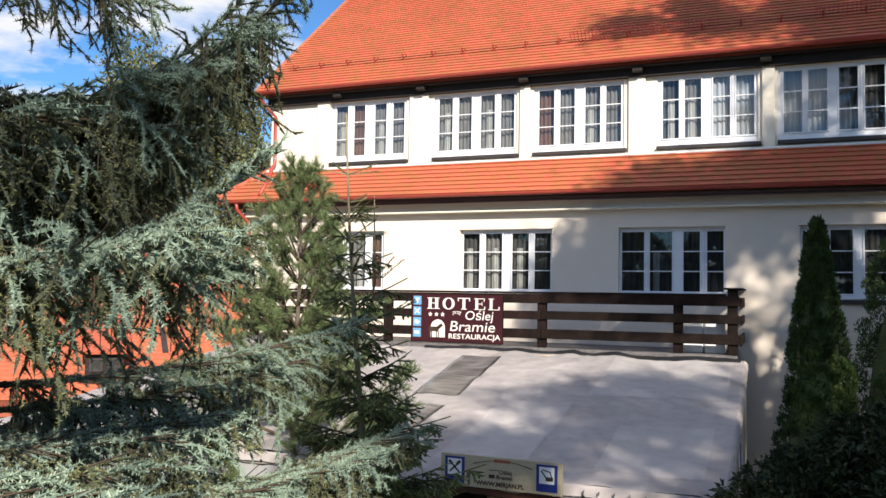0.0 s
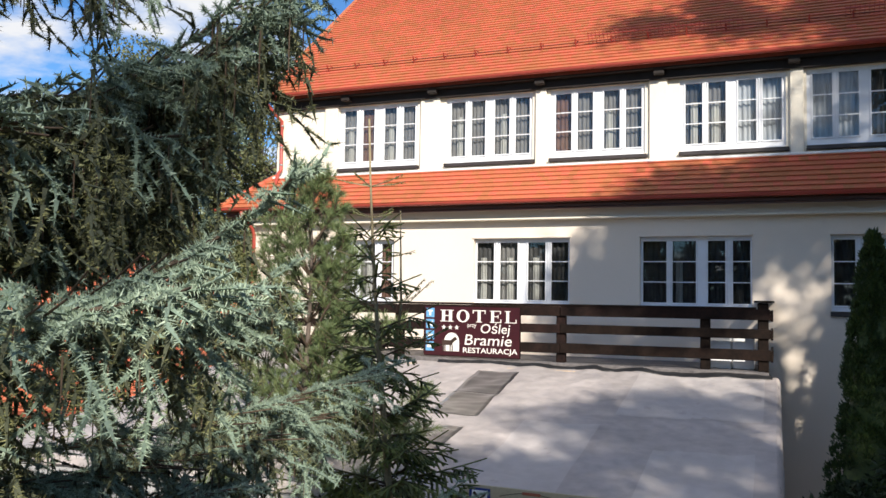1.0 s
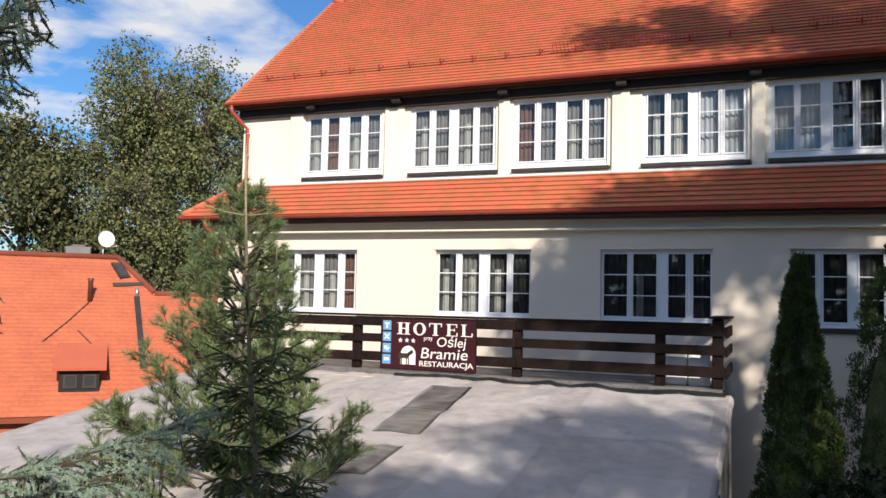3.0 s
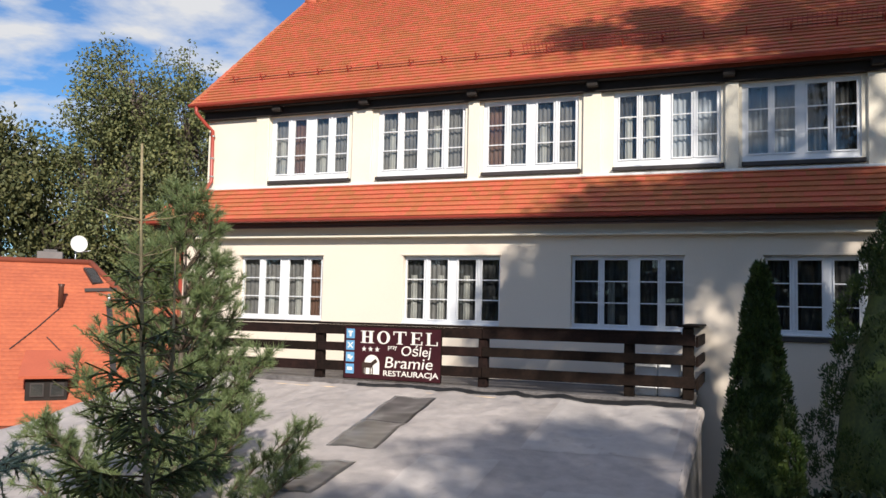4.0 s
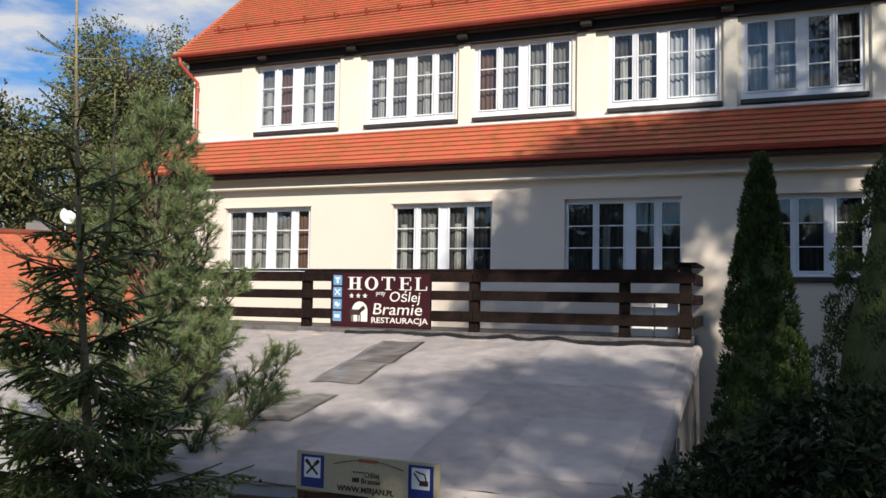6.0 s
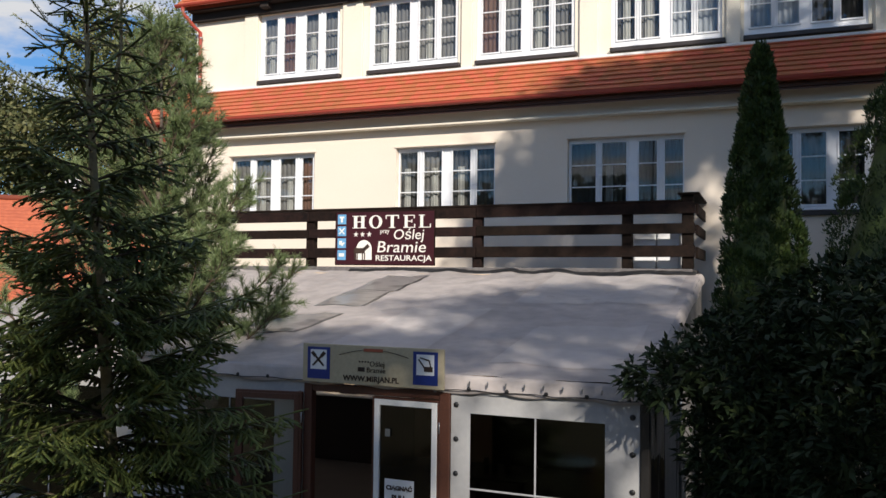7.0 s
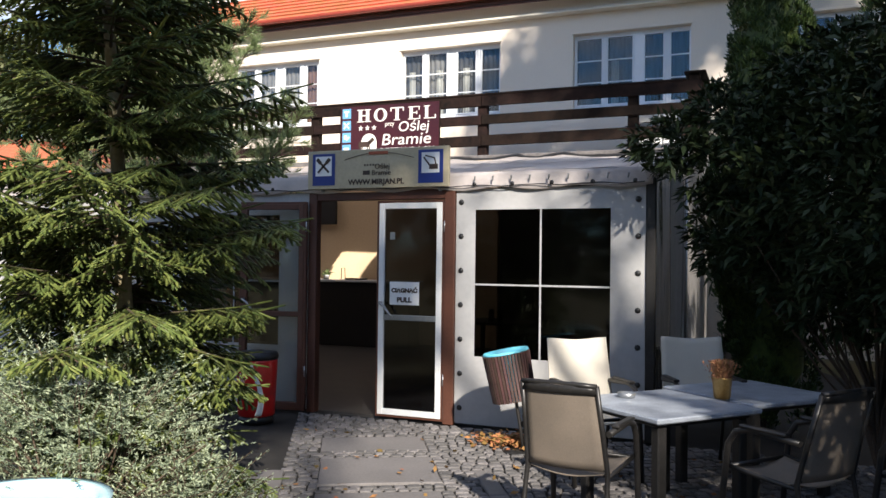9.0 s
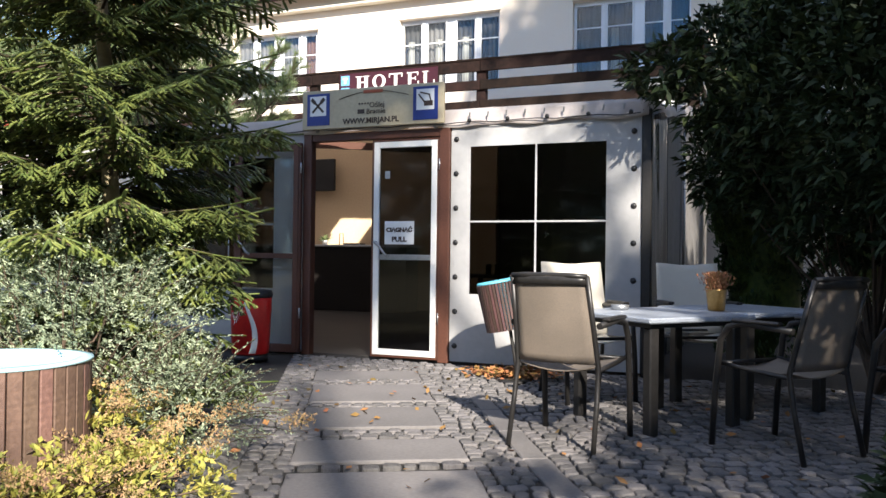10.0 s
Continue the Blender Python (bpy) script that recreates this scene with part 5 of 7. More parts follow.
def on_bin(a, z, off=0.004):
    r = 0.165 + (0.185 - 0.165) * (z - 0.07) / 0.48 + off
    return (r * math.cos(a), r * math.sin(a), z)


part("white_wave", grid_sheet(3, 16, lambda u, v: on_bin(radians(-58 + 16 * math.sin(v * 3.6 + 0.5) + (u - 0.5) * (7 + 14 * (1 - v))), 0.075 + 0.47 * v), 0.002), M_WHITE, cool, "plain white wave band")
for k in range(5):
    part("white_stroke", grid_sheet(1, 6, lambda u, v: on_bin(radians(-112 + 7 * k + 5 * math.sin(v * 5 + k) + 2.2 * u), 0.33 + 0.11 * v + 0.02 * k), 0.002), M_WHITE, cool)

# slatted tub in the planting bed
tub = thing("slatted_tub", "round tub of brown slats with pale blue lining", "tub", at=(-1.88, 4.25, 0.03))
for k in range(40):
    a = 2 * math.pi * k / 40
    part("slat", box(-0.0235, 0.0235, 0.318, 0.336, -0.02, 0.525, 0.003), M_TUBSLAT, tub).matrix_local = pose(0, 0, 0, 0, 0, math.degrees(a))
part("lining", lathe([(0.314, 0.0), (0.314, 0.52), (0.340, 0.525), (0.342, 0.535), (0.29, 0.535), (0.285, 0.505), (0.15, 0.50)], 36), M_LINING_PALE, tub, "pale blue plastic lining")

lantern = thing("garden_lantern", "black post garden lantern with pale glass head", "lantern", at=(-5.3, 6.9, -0.02))
part("post", rod([(0, 0, 0), (0, 0, 0.42)], 0.035, 10), M_BLACK, lantern)
part("head", lathe([(0.05, 0.42), (0.06, 0.44), (0.11, 0.66), (0.11, 0.67)], 6), M_CLEAR, lantern, "pale glass head")
part("cap", lathe([(0.14, 0.672), (0.13, 0.69), (0.03, 0.76), (0.015, 0.79)], 6), M_BLACK, lantern)

# ---------------------------------------------------------------- paving
PO, PA = Vector((-0.97, 4.68)), radians(29)
PU, PV = Vector((math.cos(PA), math.sin(PA))), Vector((-math.sin(PA), math.cos(PA)))


def pave(u, v):
    return PO + PU * u + PV * v


paving = thing("paving", "granite sett paving with concrete slab path to the door", "pavement", kind="structure")
base = bmesh.new()
base.faces.new([base.verts.new((*p, -0.016)) for p in (pave(-0.95, -4.5), pave(6.0, -4.5), pave(6.0, 1.6), (0.4, FY), (-6.0, FY), (-4.4, 8.9), pave(-0.75, 1.5))])
part("bed", base, M_JOINT, paving, "dark joint soil")
SLABS = [(-1.50, -0.95), (-0.74, -0.20), (0.0, 0.53), (0.73, 1.17), (1.48, 2.07), (2.29, 2.99), (3.22, 3.71)]
brng = np.random.default_rng(11)
slab_list = [(0.03 + brng.normal() * 0.012, 0.87 + brng.normal() * 0.02, a, b) for a, b in SLABS] + [(1.13, 1.25, -3.0 + 0.62 * k, -3.0 + 0.62 * k + 0.60) for k in range(9)] + [(-0.42, -0.20, -1.5 + 0.7 * k, -1.5 + 0.7 * k + 0.68) for k in range(6)]


stones = []
v = -4.0
row = 0
while v < 5.0:
    h = 0.072 + brng.random() * 0.022
    u = -0.20 - 0.03 * (row % 2)
    while u < 5.2:
        w = 0.066 + brng.random() * 0.045
        hit = [s for s in slab_list if s[2] - 0.022 < v + h / 2 < s[3] + 0.022 and s[0] - 0.004 < u + w and u < s[1]]
        if hit:
            if hit[0][0] - u > 0.045:
                w = hit[0][0] - u
            else:
                u = hit[0][1] + 0.003
                continue
        bend = 0.10 * math.sin(u * 2.1) if u > 1.4 else 0.012 * math.sin(u * 9 + v * 3)
        p = pave(u + w / 2, v + h / 2 + bend)
        ok = p.y < 8.86 and p.x < 3.4
        if ok:
            stones.append((p.x, p.y, w - 0.014, h - 0.015, math.degrees(PA) + brng.normal() * 4.5 + (8 * math.cos(u * 2.1) if u > 1.4 else 0), 0.003 + brng.random() * 0.008, int(brng.integers(0, 6))))
        u += w
    v += h
    row += 1


def stone_template(seed):
    r = np.random.default_rng(seed)
    n = 8
    rim = []
    for sx, sy in ((1, -1), (1, 1), (-1, 1), (-1, -1)):
        c = 0.09 + 0.11 * r.random()
        p, q = (0.5 * sx, (0.5 - c) * sy), ((0.5 - c) * sx, 0.5 * sy)
        rim += [p, q] if sx * sy > 0 else [q, p]
    rim = np.clip(np.array(rim) * (0.97 + 0.05 * r.random((n, 1))), -0.5, 0.5)
    V = [(x, y, -0.03) for x, y in rim] + [(x, y, -0.004) for x, y in rim] + [(x * 0.89, y * 0.89, 0.001 + r.normal() * 0.0015) for x, y in rim] + [(r.normal() * 0.05, r.normal() * 0.05, 0.004)]
    T = []
    for ring in (0, n):
        for i in range(n):
            j = (i + 1) % n
            T += [(ring + i, ring + j, ring + n + j), (ring + i, ring + n + j, ring + n + i)]
    T += [(2 * n + i, 2 * n + (i + 1) % n, 3 * n) for i in range(n)]
    return np.array(V), np.array(T)


STONE = [stone_template(s) for s in range(6)]


# ---------------------------------------------------------------- plants
def rot_about(v, axis, ang):
    c, s = math.cos(ang), math.sin(ang)
    return v * c + np.cross(axis, v) * s + axis * (axis @ v) * (1 - c)


def spray(P, D, S, T, wood, p, d, up, length, rng, seg, tw_step, tw_len, droop, open_ang, hang=0.25):
    """A side shoot with its twigs: pieces go into P, D, S and their nearness to the tip into T."""
    n = max(1, int(length / seg))
    start = p.copy()
    for i in range(n):
        t = (i + 1) / n
        d = unit(d + np.array([0, 0, -droop / n]) + rng.normal(size=3) * 0.05)
        P.append(p), D.append(d), S.append(seg), T.append(t)
        q = p + d * seg
        if (i * seg) % tw_step < seg:
            for s in (-1, 1):
                tl = tw_len * (1.05 - t) * (0.7 + 0.6 * rng.random()) + 0.02
                td = unit(rot_about(d, up, s * open_ang) + np.array([0, 0, -hang * rng.random() - droop * 0.3]))
                m = max(1, round(tl / seg))
                for j in range(m):
                    P.append(q + td * seg * j), D.append(td), S.append(tl / m), T.append(max(t, (j + 1) / m * 0.9))
        p = q
    wood.append((start, p, 0.004, 0.0015))


def conifer(name, label, base, height, z_low, reach, per_whorl, whorl_gap, pitch, rng, seg, sec_step, sec_len, tw_step, tw_len, droop, lift, needle, mats, trunk_r, dense=None, top_bare=0.0, jitter=0.12, open_ang=0.8, hang=0.25, bare=0.12, age=0.62, bark=None, wood_r=0.012, tilt=0.0, body=None):
    bark = bark or M_BARK
    tree = thing(name, label, "tree", at=(0, 0, 0))
    base = np.array(base, float)
    P, D, S, T, wood = [], [], [], [], []
    lean = lambda z: np.array([0.04 * math.sin(z * 0.9) + tilt * z, 0.03 * math.cos(z * 0.7), 0])
    zs = np.arange(z_low, height - top_bare, whorl_gap)
    for iz, z in enumerate(zs):
        f = (z - z_low) / (height - z_low)
        n = max(3, int(per_whorl * (1 - 0.45 * f)))
        a0 = rng.random() * 6.28
        for k in range(n):
            az = a0 + 2 * math.pi * k / n + rng.normal() * 0.2
            L = reach(z, az) * (1 + rng.normal() * jitter)
            if L < 0.06:
                continue
            fine = 1.0 if dense is None else dense(z, az)
            if fine <= 0:
                continue
            pz = z + rng.normal() * whorl_gap * 0.25
            p = base + lean(pz) + np.array([0, 0, pz])
            el = radians(pitch(f)) + rng.normal() * 0.08
            d = np.array([math.cos(az) * math.cos(el), math.sin(az) * math.cos(el), math.sin(el)])
            step = 0.09
            m = max(2, int(L / step))
            next_sec = bare * L
            for i in range(m):
                s = i / m
                d = unit(d + np.array([0, 0, (-droop * (1 - s) + lift * s) * step / max(L, 0.4) * 1.6]) + rng.normal(size=3) * 0.025)
                q = p + d * step
                wood.append((p, q, 0.004 + wood_r * (1 - s) * min(1, L), 0.004 + wood_r * (1 - s - 1 / m) * min(1, L)))
                if s > 0.2:
                    P.append(p), D.append(d), S.append(step), T.append(s)
                if s * L >= next_sec:
                    next_sec = s * L + sec_step / fine
                    side = unit(np.cross(d, [0, 0, 1.0]))
                    up = np.cross(side, d)
                    for sg in (-1, 1):
                        ln = (sec_len * L * (1 - s) ** 0.8 + 0.09) * (0.7 + 0.6 * rng.random())
                        sd = unit(rot_about(d, up, sg * (0.85 + rng.normal() * 0.15)) + np.array([0, 0, -0.12 - 0.2 * rng.random()]))
                        spray(P, D, S, T, wood, p, sd, up, min(ln, 0.75), rng, seg, tw_step / fine, tw_len, 0.35, open_ang, hang)
                p = q
            P.append(p), D.append(d), S.append(0.08), T.append(1.0)
    P, D, S, T = np.array(P), np.array(D), np.array(S), np.array(T)
    k, ln, wd, ang, upb, core = needle
    young = T + rng.normal(size=len(T)) * 0.18 > age
    for pick, mt, nm in ((~young, mats[0], "foliage"), (young, mats[1], "young_foliage")):
        mesh_part(nm, tri_mesh(nm, spikes(P[pick], D[pick], S[pick], k, ln, wd, ang, upb, rng)), mt, tree)
        if body:
            mesh_part(nm + "_shoot", raw_mesh(nm, *fingers(P[pick], D[pick], S[pick], *body)), mt, tree)
    old = np.flatnonzero(~young)[::1 if not body else 4]
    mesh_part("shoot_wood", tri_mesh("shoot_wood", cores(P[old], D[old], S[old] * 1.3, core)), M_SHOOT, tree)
    V, F = tubes(wood, 4)
    mesh_part("branchwork", raw_mesh("branchwork", V, F), M_TWIG, tree)
    pts, rad = [], []
    for i in range(15):
        z = -0.1 + (height + 0.1) * i / 14
        pts.append(tuple(base + lean(z) + np.array([0, 0, z])))
        rad.append(max(0.008, trunk_r * (1 - 0.93 * (i / 14) ** 0.85)))
    part("trunk", rod(pts, rad, 10), bark, tree)
    return tree


# large blue spruce beside the start of the flight
BLUE_PROFILE = [(1.0, 2.3), (2.5, 2.5), (3.9, 2.35), (4.25, 2.05), (4.5, 1.55), (4.72, 1.75), (4.9, 1.84), (5.1, 1.9), (5.3, 0.9), (6.0, 0.9), (7.0, 0.7), (9.0, 0.1)]


def blue_reach(z, az):
    for (z0, r0), (z1, r1) in zip(BLUE_PROFILE, BLUE_PROFILE[1:]):
        if z < z1:
            return r0 + (r1 - r0) * (z - z0) / (z1 - z0)
    return 0.1


def blue_dense(z, az):
    if -0.3 < math.atan2(math.sin(az), math.cos(az)) < 1.8 and 3.2 < z < 6.9:
        return 0
    return 0.34 if int(az * 50) % 2 == 0 else 0


blue = conifer("blue_spruce", "blue spruce with glaucous drooping boughs", (-3.32, 1.27, 0), 8.9, 1.3, blue_reach, 18, 0.27, lambda f: -8 + 26 * f, np.random.default_rng(21),
               0.06, 0.12, 0.28, 0.08, 0.12, 0.4, 0.5, (14, 0.024, 0.0055, 60, 0.25, 0.006), (M_OLDNEEDLE, M_BLUENEEDLE), 0.17, blue_dense, 0.2, 0.05, 0.8, 0.8, 0.3, 0.8)


# leading boughs on the open side: bearing, turn, reach, height at the trunk, height at the tip, sag, width, curtain, needles, upturn
TOP_BOUGHS = [(50, 4, 1.62, 5.85, 5.68, 0.0, 0.30, 0.26, 1.0, 1), (37, 4, 1.90, 4.98, 5.30, 0.02, 0.30, 0.36, 1.0, 3), (29, 5, 2.16, 5.02, 5.67, 0.02, 0.33, 0.32, 1.0, 5), (31, 4, 1.99, 5.00, 5.41, 0.02, 0.36, 0.42, 1.0, 4), (34, 5, 1.96, 5.00, 5.55, 0.02, 0.34, 0.40, 1.0, 5), (25, 5, 1.88, 4.98, 5.42, 0.02, 0.32, 0.40, 1.0, 5)]
SUNLIT_BOUGHS = [(11, 8, 2.07, 4.44, 4.81, 0.02, 0.32, 0.24, 1.0, 5), (15, 7, 1.99, 4.41, 4.58, 0.02, 0.32, 0.24, 1.0, 4), (5, 5, 2.01, 4.44, 4.57, 0.02, 0.28, 0.20, 1.0, 3), (20, 6, 1.95, 4.38, 4.50, 0.02, 0.32, 0.22, 1.0, 3)]
LONG_BOUGHS = [(60, 4, 2.83, 4.07, 4.20, 0.10, 0.38, 0.30, 1.0, 2), (59, 3, 2.61, 4.00, 4.06, 0.12, 0.36, 0.28, 1.0, 2), (52, 3, 2.92, 3.53, 3.66, 0.12, 0.40, 0.30, 1.0, 2), (38, 3, 2.53, 3.62, 3.70, 0.12, 0.38, 0.30, 1.0, 2)]
# tiers between them: bearings from, to, count, reach, rise of reach, height, curtain, needles
TIERS = [(6, 106, 12, 1.55, 0.35, 5.02, 0.38, 0.9), (8, 96, 7, 1.40, 0.30, 4.84, 0.28, 0.7), (6, 74, 6, 1.90, 0.25, 3.82, 0.24, 0.9), (10, 82, 5, 2.45, 0.15, 3.28, 0.22, 0.7)]


def all_boughs(rng):
    rows = TOP_BOUGHS + SUNLIT_BOUGHS + LONG_BOUGHS
    for a, b, n, reach, rise, z, curtain, fine in TIERS:
        for k in range(n):
            f = k / (n - 1)
            rows.append((a + (b - a) * f + rng.normal() * 2, 4, (reach + rise * f) * (1 + rng.normal() * 0.05), z + rng.normal() * 0.03, z + rng.normal() * 0.04, 0.05, 0.35, curtain, fine if f < 0.55 else fine - 0.2, 1))
    return rows


def blue_boughs(rng):
    """Arching boughs with stubby side twigs above and a curtain of hanging twigs below."""
    base = np.array([-3.32, 1.27, 0.0])
    rows = {}
    wood = []

    def twig(p, d, length, young, bend, fine, fork):
        n = max(1, round(length / 0.045))
        for i in range(n):
            d = unit(d + np.array([0, 0, bend]) + rng.normal(size=3) * 0.15)
            P, D, S = rows.setdefault((young, fine), ([], [], []))
            P.append(p), D.append(d), S.append(0.047)
            p = p + d * 0.045
            if fork:
                w = unit(np.cross(d, [0, 0, 1.0]) + rng.normal(size=3) * (0.25 if abs(d[2]) < 0.7 else 0.8))
                for sg in (-1, 1):
                    if rng.random() < 0.5:
                        twig(p, unit(d * 0.75 + w * sg * 0.7 + np.array([0, 0, -0.12])), (0.05 + 0.05 * rng.random()) * (1.15 - 0.6 * i / n), young, bend, fine, False)
        return p

    for bearing, turn, R, z0, z1, sag, width, curtain, fine, upturn in all_boughs(rng):
        m = int(R / 0.045)
        prev = None
        beat, ph = 2 * math.pi * R / (0.30 + 0.16 * rng.random()), rng.random() * 6.28
        for i in range(m + 1):
            s = i / m
            a = radians(bearing + turn * s ** 1.5)
            out = np.array([math.cos(a), math.sin(a), 0.0])
            side = np.array([-out[1], out[0], 0.0])
            p = base + out * R * s + np.array([0, 0, z0 + (z1 - z0) * s ** upturn - sag * math.sin(math.pi * s)])
            if prev is not None:
                wood.append((prev, p, 0.016 * (1 - s) + 0.004, 0.016 * (1 - s) + 0.004))
                ax = unit(p - prev)
                if s > 0.31:
                    w = width * min(1, (s - 0.3) / 0.25) * min(1, (1.10 - s) / 0.26) + 0.03
                    full = 0.5 + 0.5 * math.sin(beat * s + ph + 0.8 * math.sin(beat * 0.37 * s))
                    w *= 0.28 + 0.92 * full
                    top = int(s > (0.42 if z1 < 4.7 else 0.66 if upturn > 1 else 0.9))
                    for sg in (-1, 1):
                        d = unit(ax * 0.85 + side * sg * (0.7 + 0.3 * rng.random()) + np.array([0, 0, 0.02 + rng.normal() * 0.1]))
                        ln = w * (0.55 + 0.6 * rng.random())
                        q = twig(p, d, ln, int(top and rng.random() < 0.8), -0.10, fine, ln > 0.07)
                        wood.append((p, p + d * ln * 0.6, 0.004, 0.003))
                        for f in (0.35, 0.7):
                            if rng.random() < 0.05 + 0.8 * full ** 1.7:
                                r = p + (q - p) * f
                                h = curtain * (0.3 + 0.9 * rng.random()) * min(1, (1.1 - s) / 0.3)
                                twig(r, unit(ax * 0.25 + side * rng.normal() * 0.35 + np.array([0, 0, -1.0])), h, int(rng.random() < 0.15), -0.04, fine, h > 0.09)
                                wood.append((r, r + np.array([0, 0, -h * 0.6]), 0.003, 0.002))
                    P, D, S = rows.setdefault((top, fine), ([], [], []))
                    P.append(prev), D.append(ax), S.append(0.05)
                    for roll in (-0.9, -0.3, 0.3, 0.9):
                        if rng.random() < 0.62:
                            twig(p, unit(ax * 0.9 + side * roll * 0.9 + np.array([0, 0, 0.12 + 0.25 * (1 - abs(roll)) * rng.random()])), 0.045 + 0.05 * rng.random(), top, -0.04, fine, False)
            prev = p
        twig(prev, ax, 0.13, 1, 0.02, fine, True)
    for young, mt, nm, core in ((0, M_OLDNEEDLE, "foliage", M_SHOOT), (1, M_BLUENEEDLE, "young_foliage", M_BLUESHOOT)):
        V, bodies = [], []
        for (yg, fine), (P, D, S) in sorted(rows.items()):
            if yg == young:
                P, D, S = np.array(P), np.array(D), np.array(S)
                V.append(spikes(P, D, S, (27 if young else 17) if fine == 1 else 9, 0.018, 0.0038 if fine == 1 else 0.007, 72, 0.1, rng))
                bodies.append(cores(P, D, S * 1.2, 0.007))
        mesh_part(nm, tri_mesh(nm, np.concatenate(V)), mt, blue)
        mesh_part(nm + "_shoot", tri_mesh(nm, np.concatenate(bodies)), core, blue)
    V, F = tubes(wood, 4)
    mesh_part("branchwork", raw_mesh("branchwork", V, F), M_TWIG, blue)


blue_boughs(np.random.default_rng(23))


# green spruce in front of the tent
def green_reach(z, az):
    r = 0.72 + 0.38 * min(1, (z - 0.3) / 1.1) if z < 1.4 else max(0.10, 1.10 * (1 - (z - 1.4) / 4.05) ** 0.86)
    return r * (0.92 + 0.12 * math.sin(az * 2 + z * 3))


green = conifer("green_spruce", "young green spruce with long bare leader shoot", (-2.58, 5.55, 0), 5.86, 0.35, green_reach, 10, 0.22, lambda f: 2 + 38 * f, np.random.default_rng(22),
                0.055, 0.075, 0.42, 0.052, 0.13, 0.30, 0.30, (4, 0.017, 0.0055, 52, 0.3, 0.004), (M_SPRUCE, M_SPRUCE_TIP), 0.062, lambda z, az: 1.0 if z < 3.2 else max(0.75, 1.0 - (z - 3.2) * 0.3), 0.70, bark=M_LEADER, wood_r=0.007, tilt=-0.068, age=0.66, body=(0.0105, 0.0055))
part("side_leader", rod([(-2.79, 5.61, 4.26), (-2.77, 5.63, 4.5), (-2.79, 5.63, 5.19)], [0.012, 0.01, 0.004], 6), M_LEADER, green)
wp, wd = [], []
for z, n, l in ((5.36, 5, 0.30), (5.13, 4, 0.22), (4.83, 4, 0.30), (4.5, 5, 0.46), (4.18, 6, 0.54)):
    x0 = -2.58 - 0.068 * z + 0.04 * math.sin(z * 0.9)
    for k in range(n):
        a = 2 * math.pi * k / n + z * 3
        part("whorl_shoot", rod([(x0, 5.53, z), (x0 + l * 0.6 * math.cos(a), 5.53 + l * 0.6 * math.sin(a), z + 0.03), (x0 + l * math.cos(a), 5.53 + l * math.sin(a), z + 0.07 + 0.12 * (l > 0.4))], [0.005, 0.004, 0.002], 5), M_LEADER, green)
        for i in range(int(l * 22)):
            f = 0.35 + 0.65 * i / (l * 22)
            wp.append((x0 + l * f * math.cos(a), 5.53 + l * f * math.sin(a), z + 0.05 * f + 0.14 * (l > 0.4) * max(0, f - 0.5) * 2)), wd.append((math.cos(a), math.sin(a), 0.3))
mesh_part("whorl_needles", tri_mesh("whorl_needles", spikes(np.array(wp), unit(np.array(wd)), 0.045, 16, 0.018, 0.005, 50, 0.3, np.random.default_rng(24))), M_SPRUCE_TIP, green)


# pine behind the spruce: long needles in tufts at the ends of its shoots
def pine(base, height, rng):
    tree = thing("young_pine", "young pine with long soft needle tufts", "tree")
    base = np.array(base, float)
    tips, dirs, wood = [], [], []
    for z in np.arange(1.0, height - 0.15, 0.32):
        f = z / height
        n = 6
        a0 = rng.random() * 6.28
        for k in range(n):
            az = a0 + 6.283 * k / n + rng.normal() * 0.2
            L = (2.15 * (1 - f) ** 0.9 + 0.24) * (0.75 + 0.5 * rng.random())
            el = radians(12 + 42 * f)
            d = np.array([math.cos(az) * math.cos(el), math.sin(az) * math.cos(el), math.sin(el)])
            p = base + [0, 0, z]
            m = max(3, int(L / 0.14))
            for i in range(m):
                d = unit(d + [0, 0, 0.05] + rng.normal(size=3) * 0.05)
                q = p + d * L / m
                wood.append((p, q, 0.02 * (1 - i / m) + 0.005, 0.02 * (1 - (i + 1) / m) + 0.005))
                if i / m > 0.35 - 0.25 * f:
                    for s in range(5):
                        dd = unit(d * 0.7 + rng.normal(size=3) * 0.55 + [0, 0, 0.35])
                        ll = 0.10 + 0.16 * rng.random()
                        wood.append((q, q + dd * ll, 0.005, 0.004))
                        tips.append(q + dd * (ll - 0.09)), dirs.append(dd)
                p = q
            tips.append(p - d * 0.05), dirs.append(d)
    for k in range(6):
        tips.append(base + [0, 0, height - 0.25 + 0.05 * k]), dirs.append(np.array([0, 0, 1.0]))
    P, D = np.array(tips), np.array(dirs)
    mesh_part("foliage", tri_mesh("foliage", spikes(P, D, 0.13, 52, 0.105, 0.0072, 44, 0.15, rng)), M_PINE, tree)
    V, F = tubes(wood, 4)
    mesh_part("branchwork", raw_mesh("branchwork", V, F), M_TWIG, tree)
    part("trunk", rod([tuple(base + [0.03 * math.sin(i), 0.02 * math.cos(i), (height - 0.1) * i / 9 - 0.1 * (i == 0)]) for i in range(10)], [0.085 * (1 - 0.9 * i / 9) for i in range(10)], 9), M_BARK, tree)


pine((-6.05, 9.7, 0), 5.97, np.random.default_rng(31))


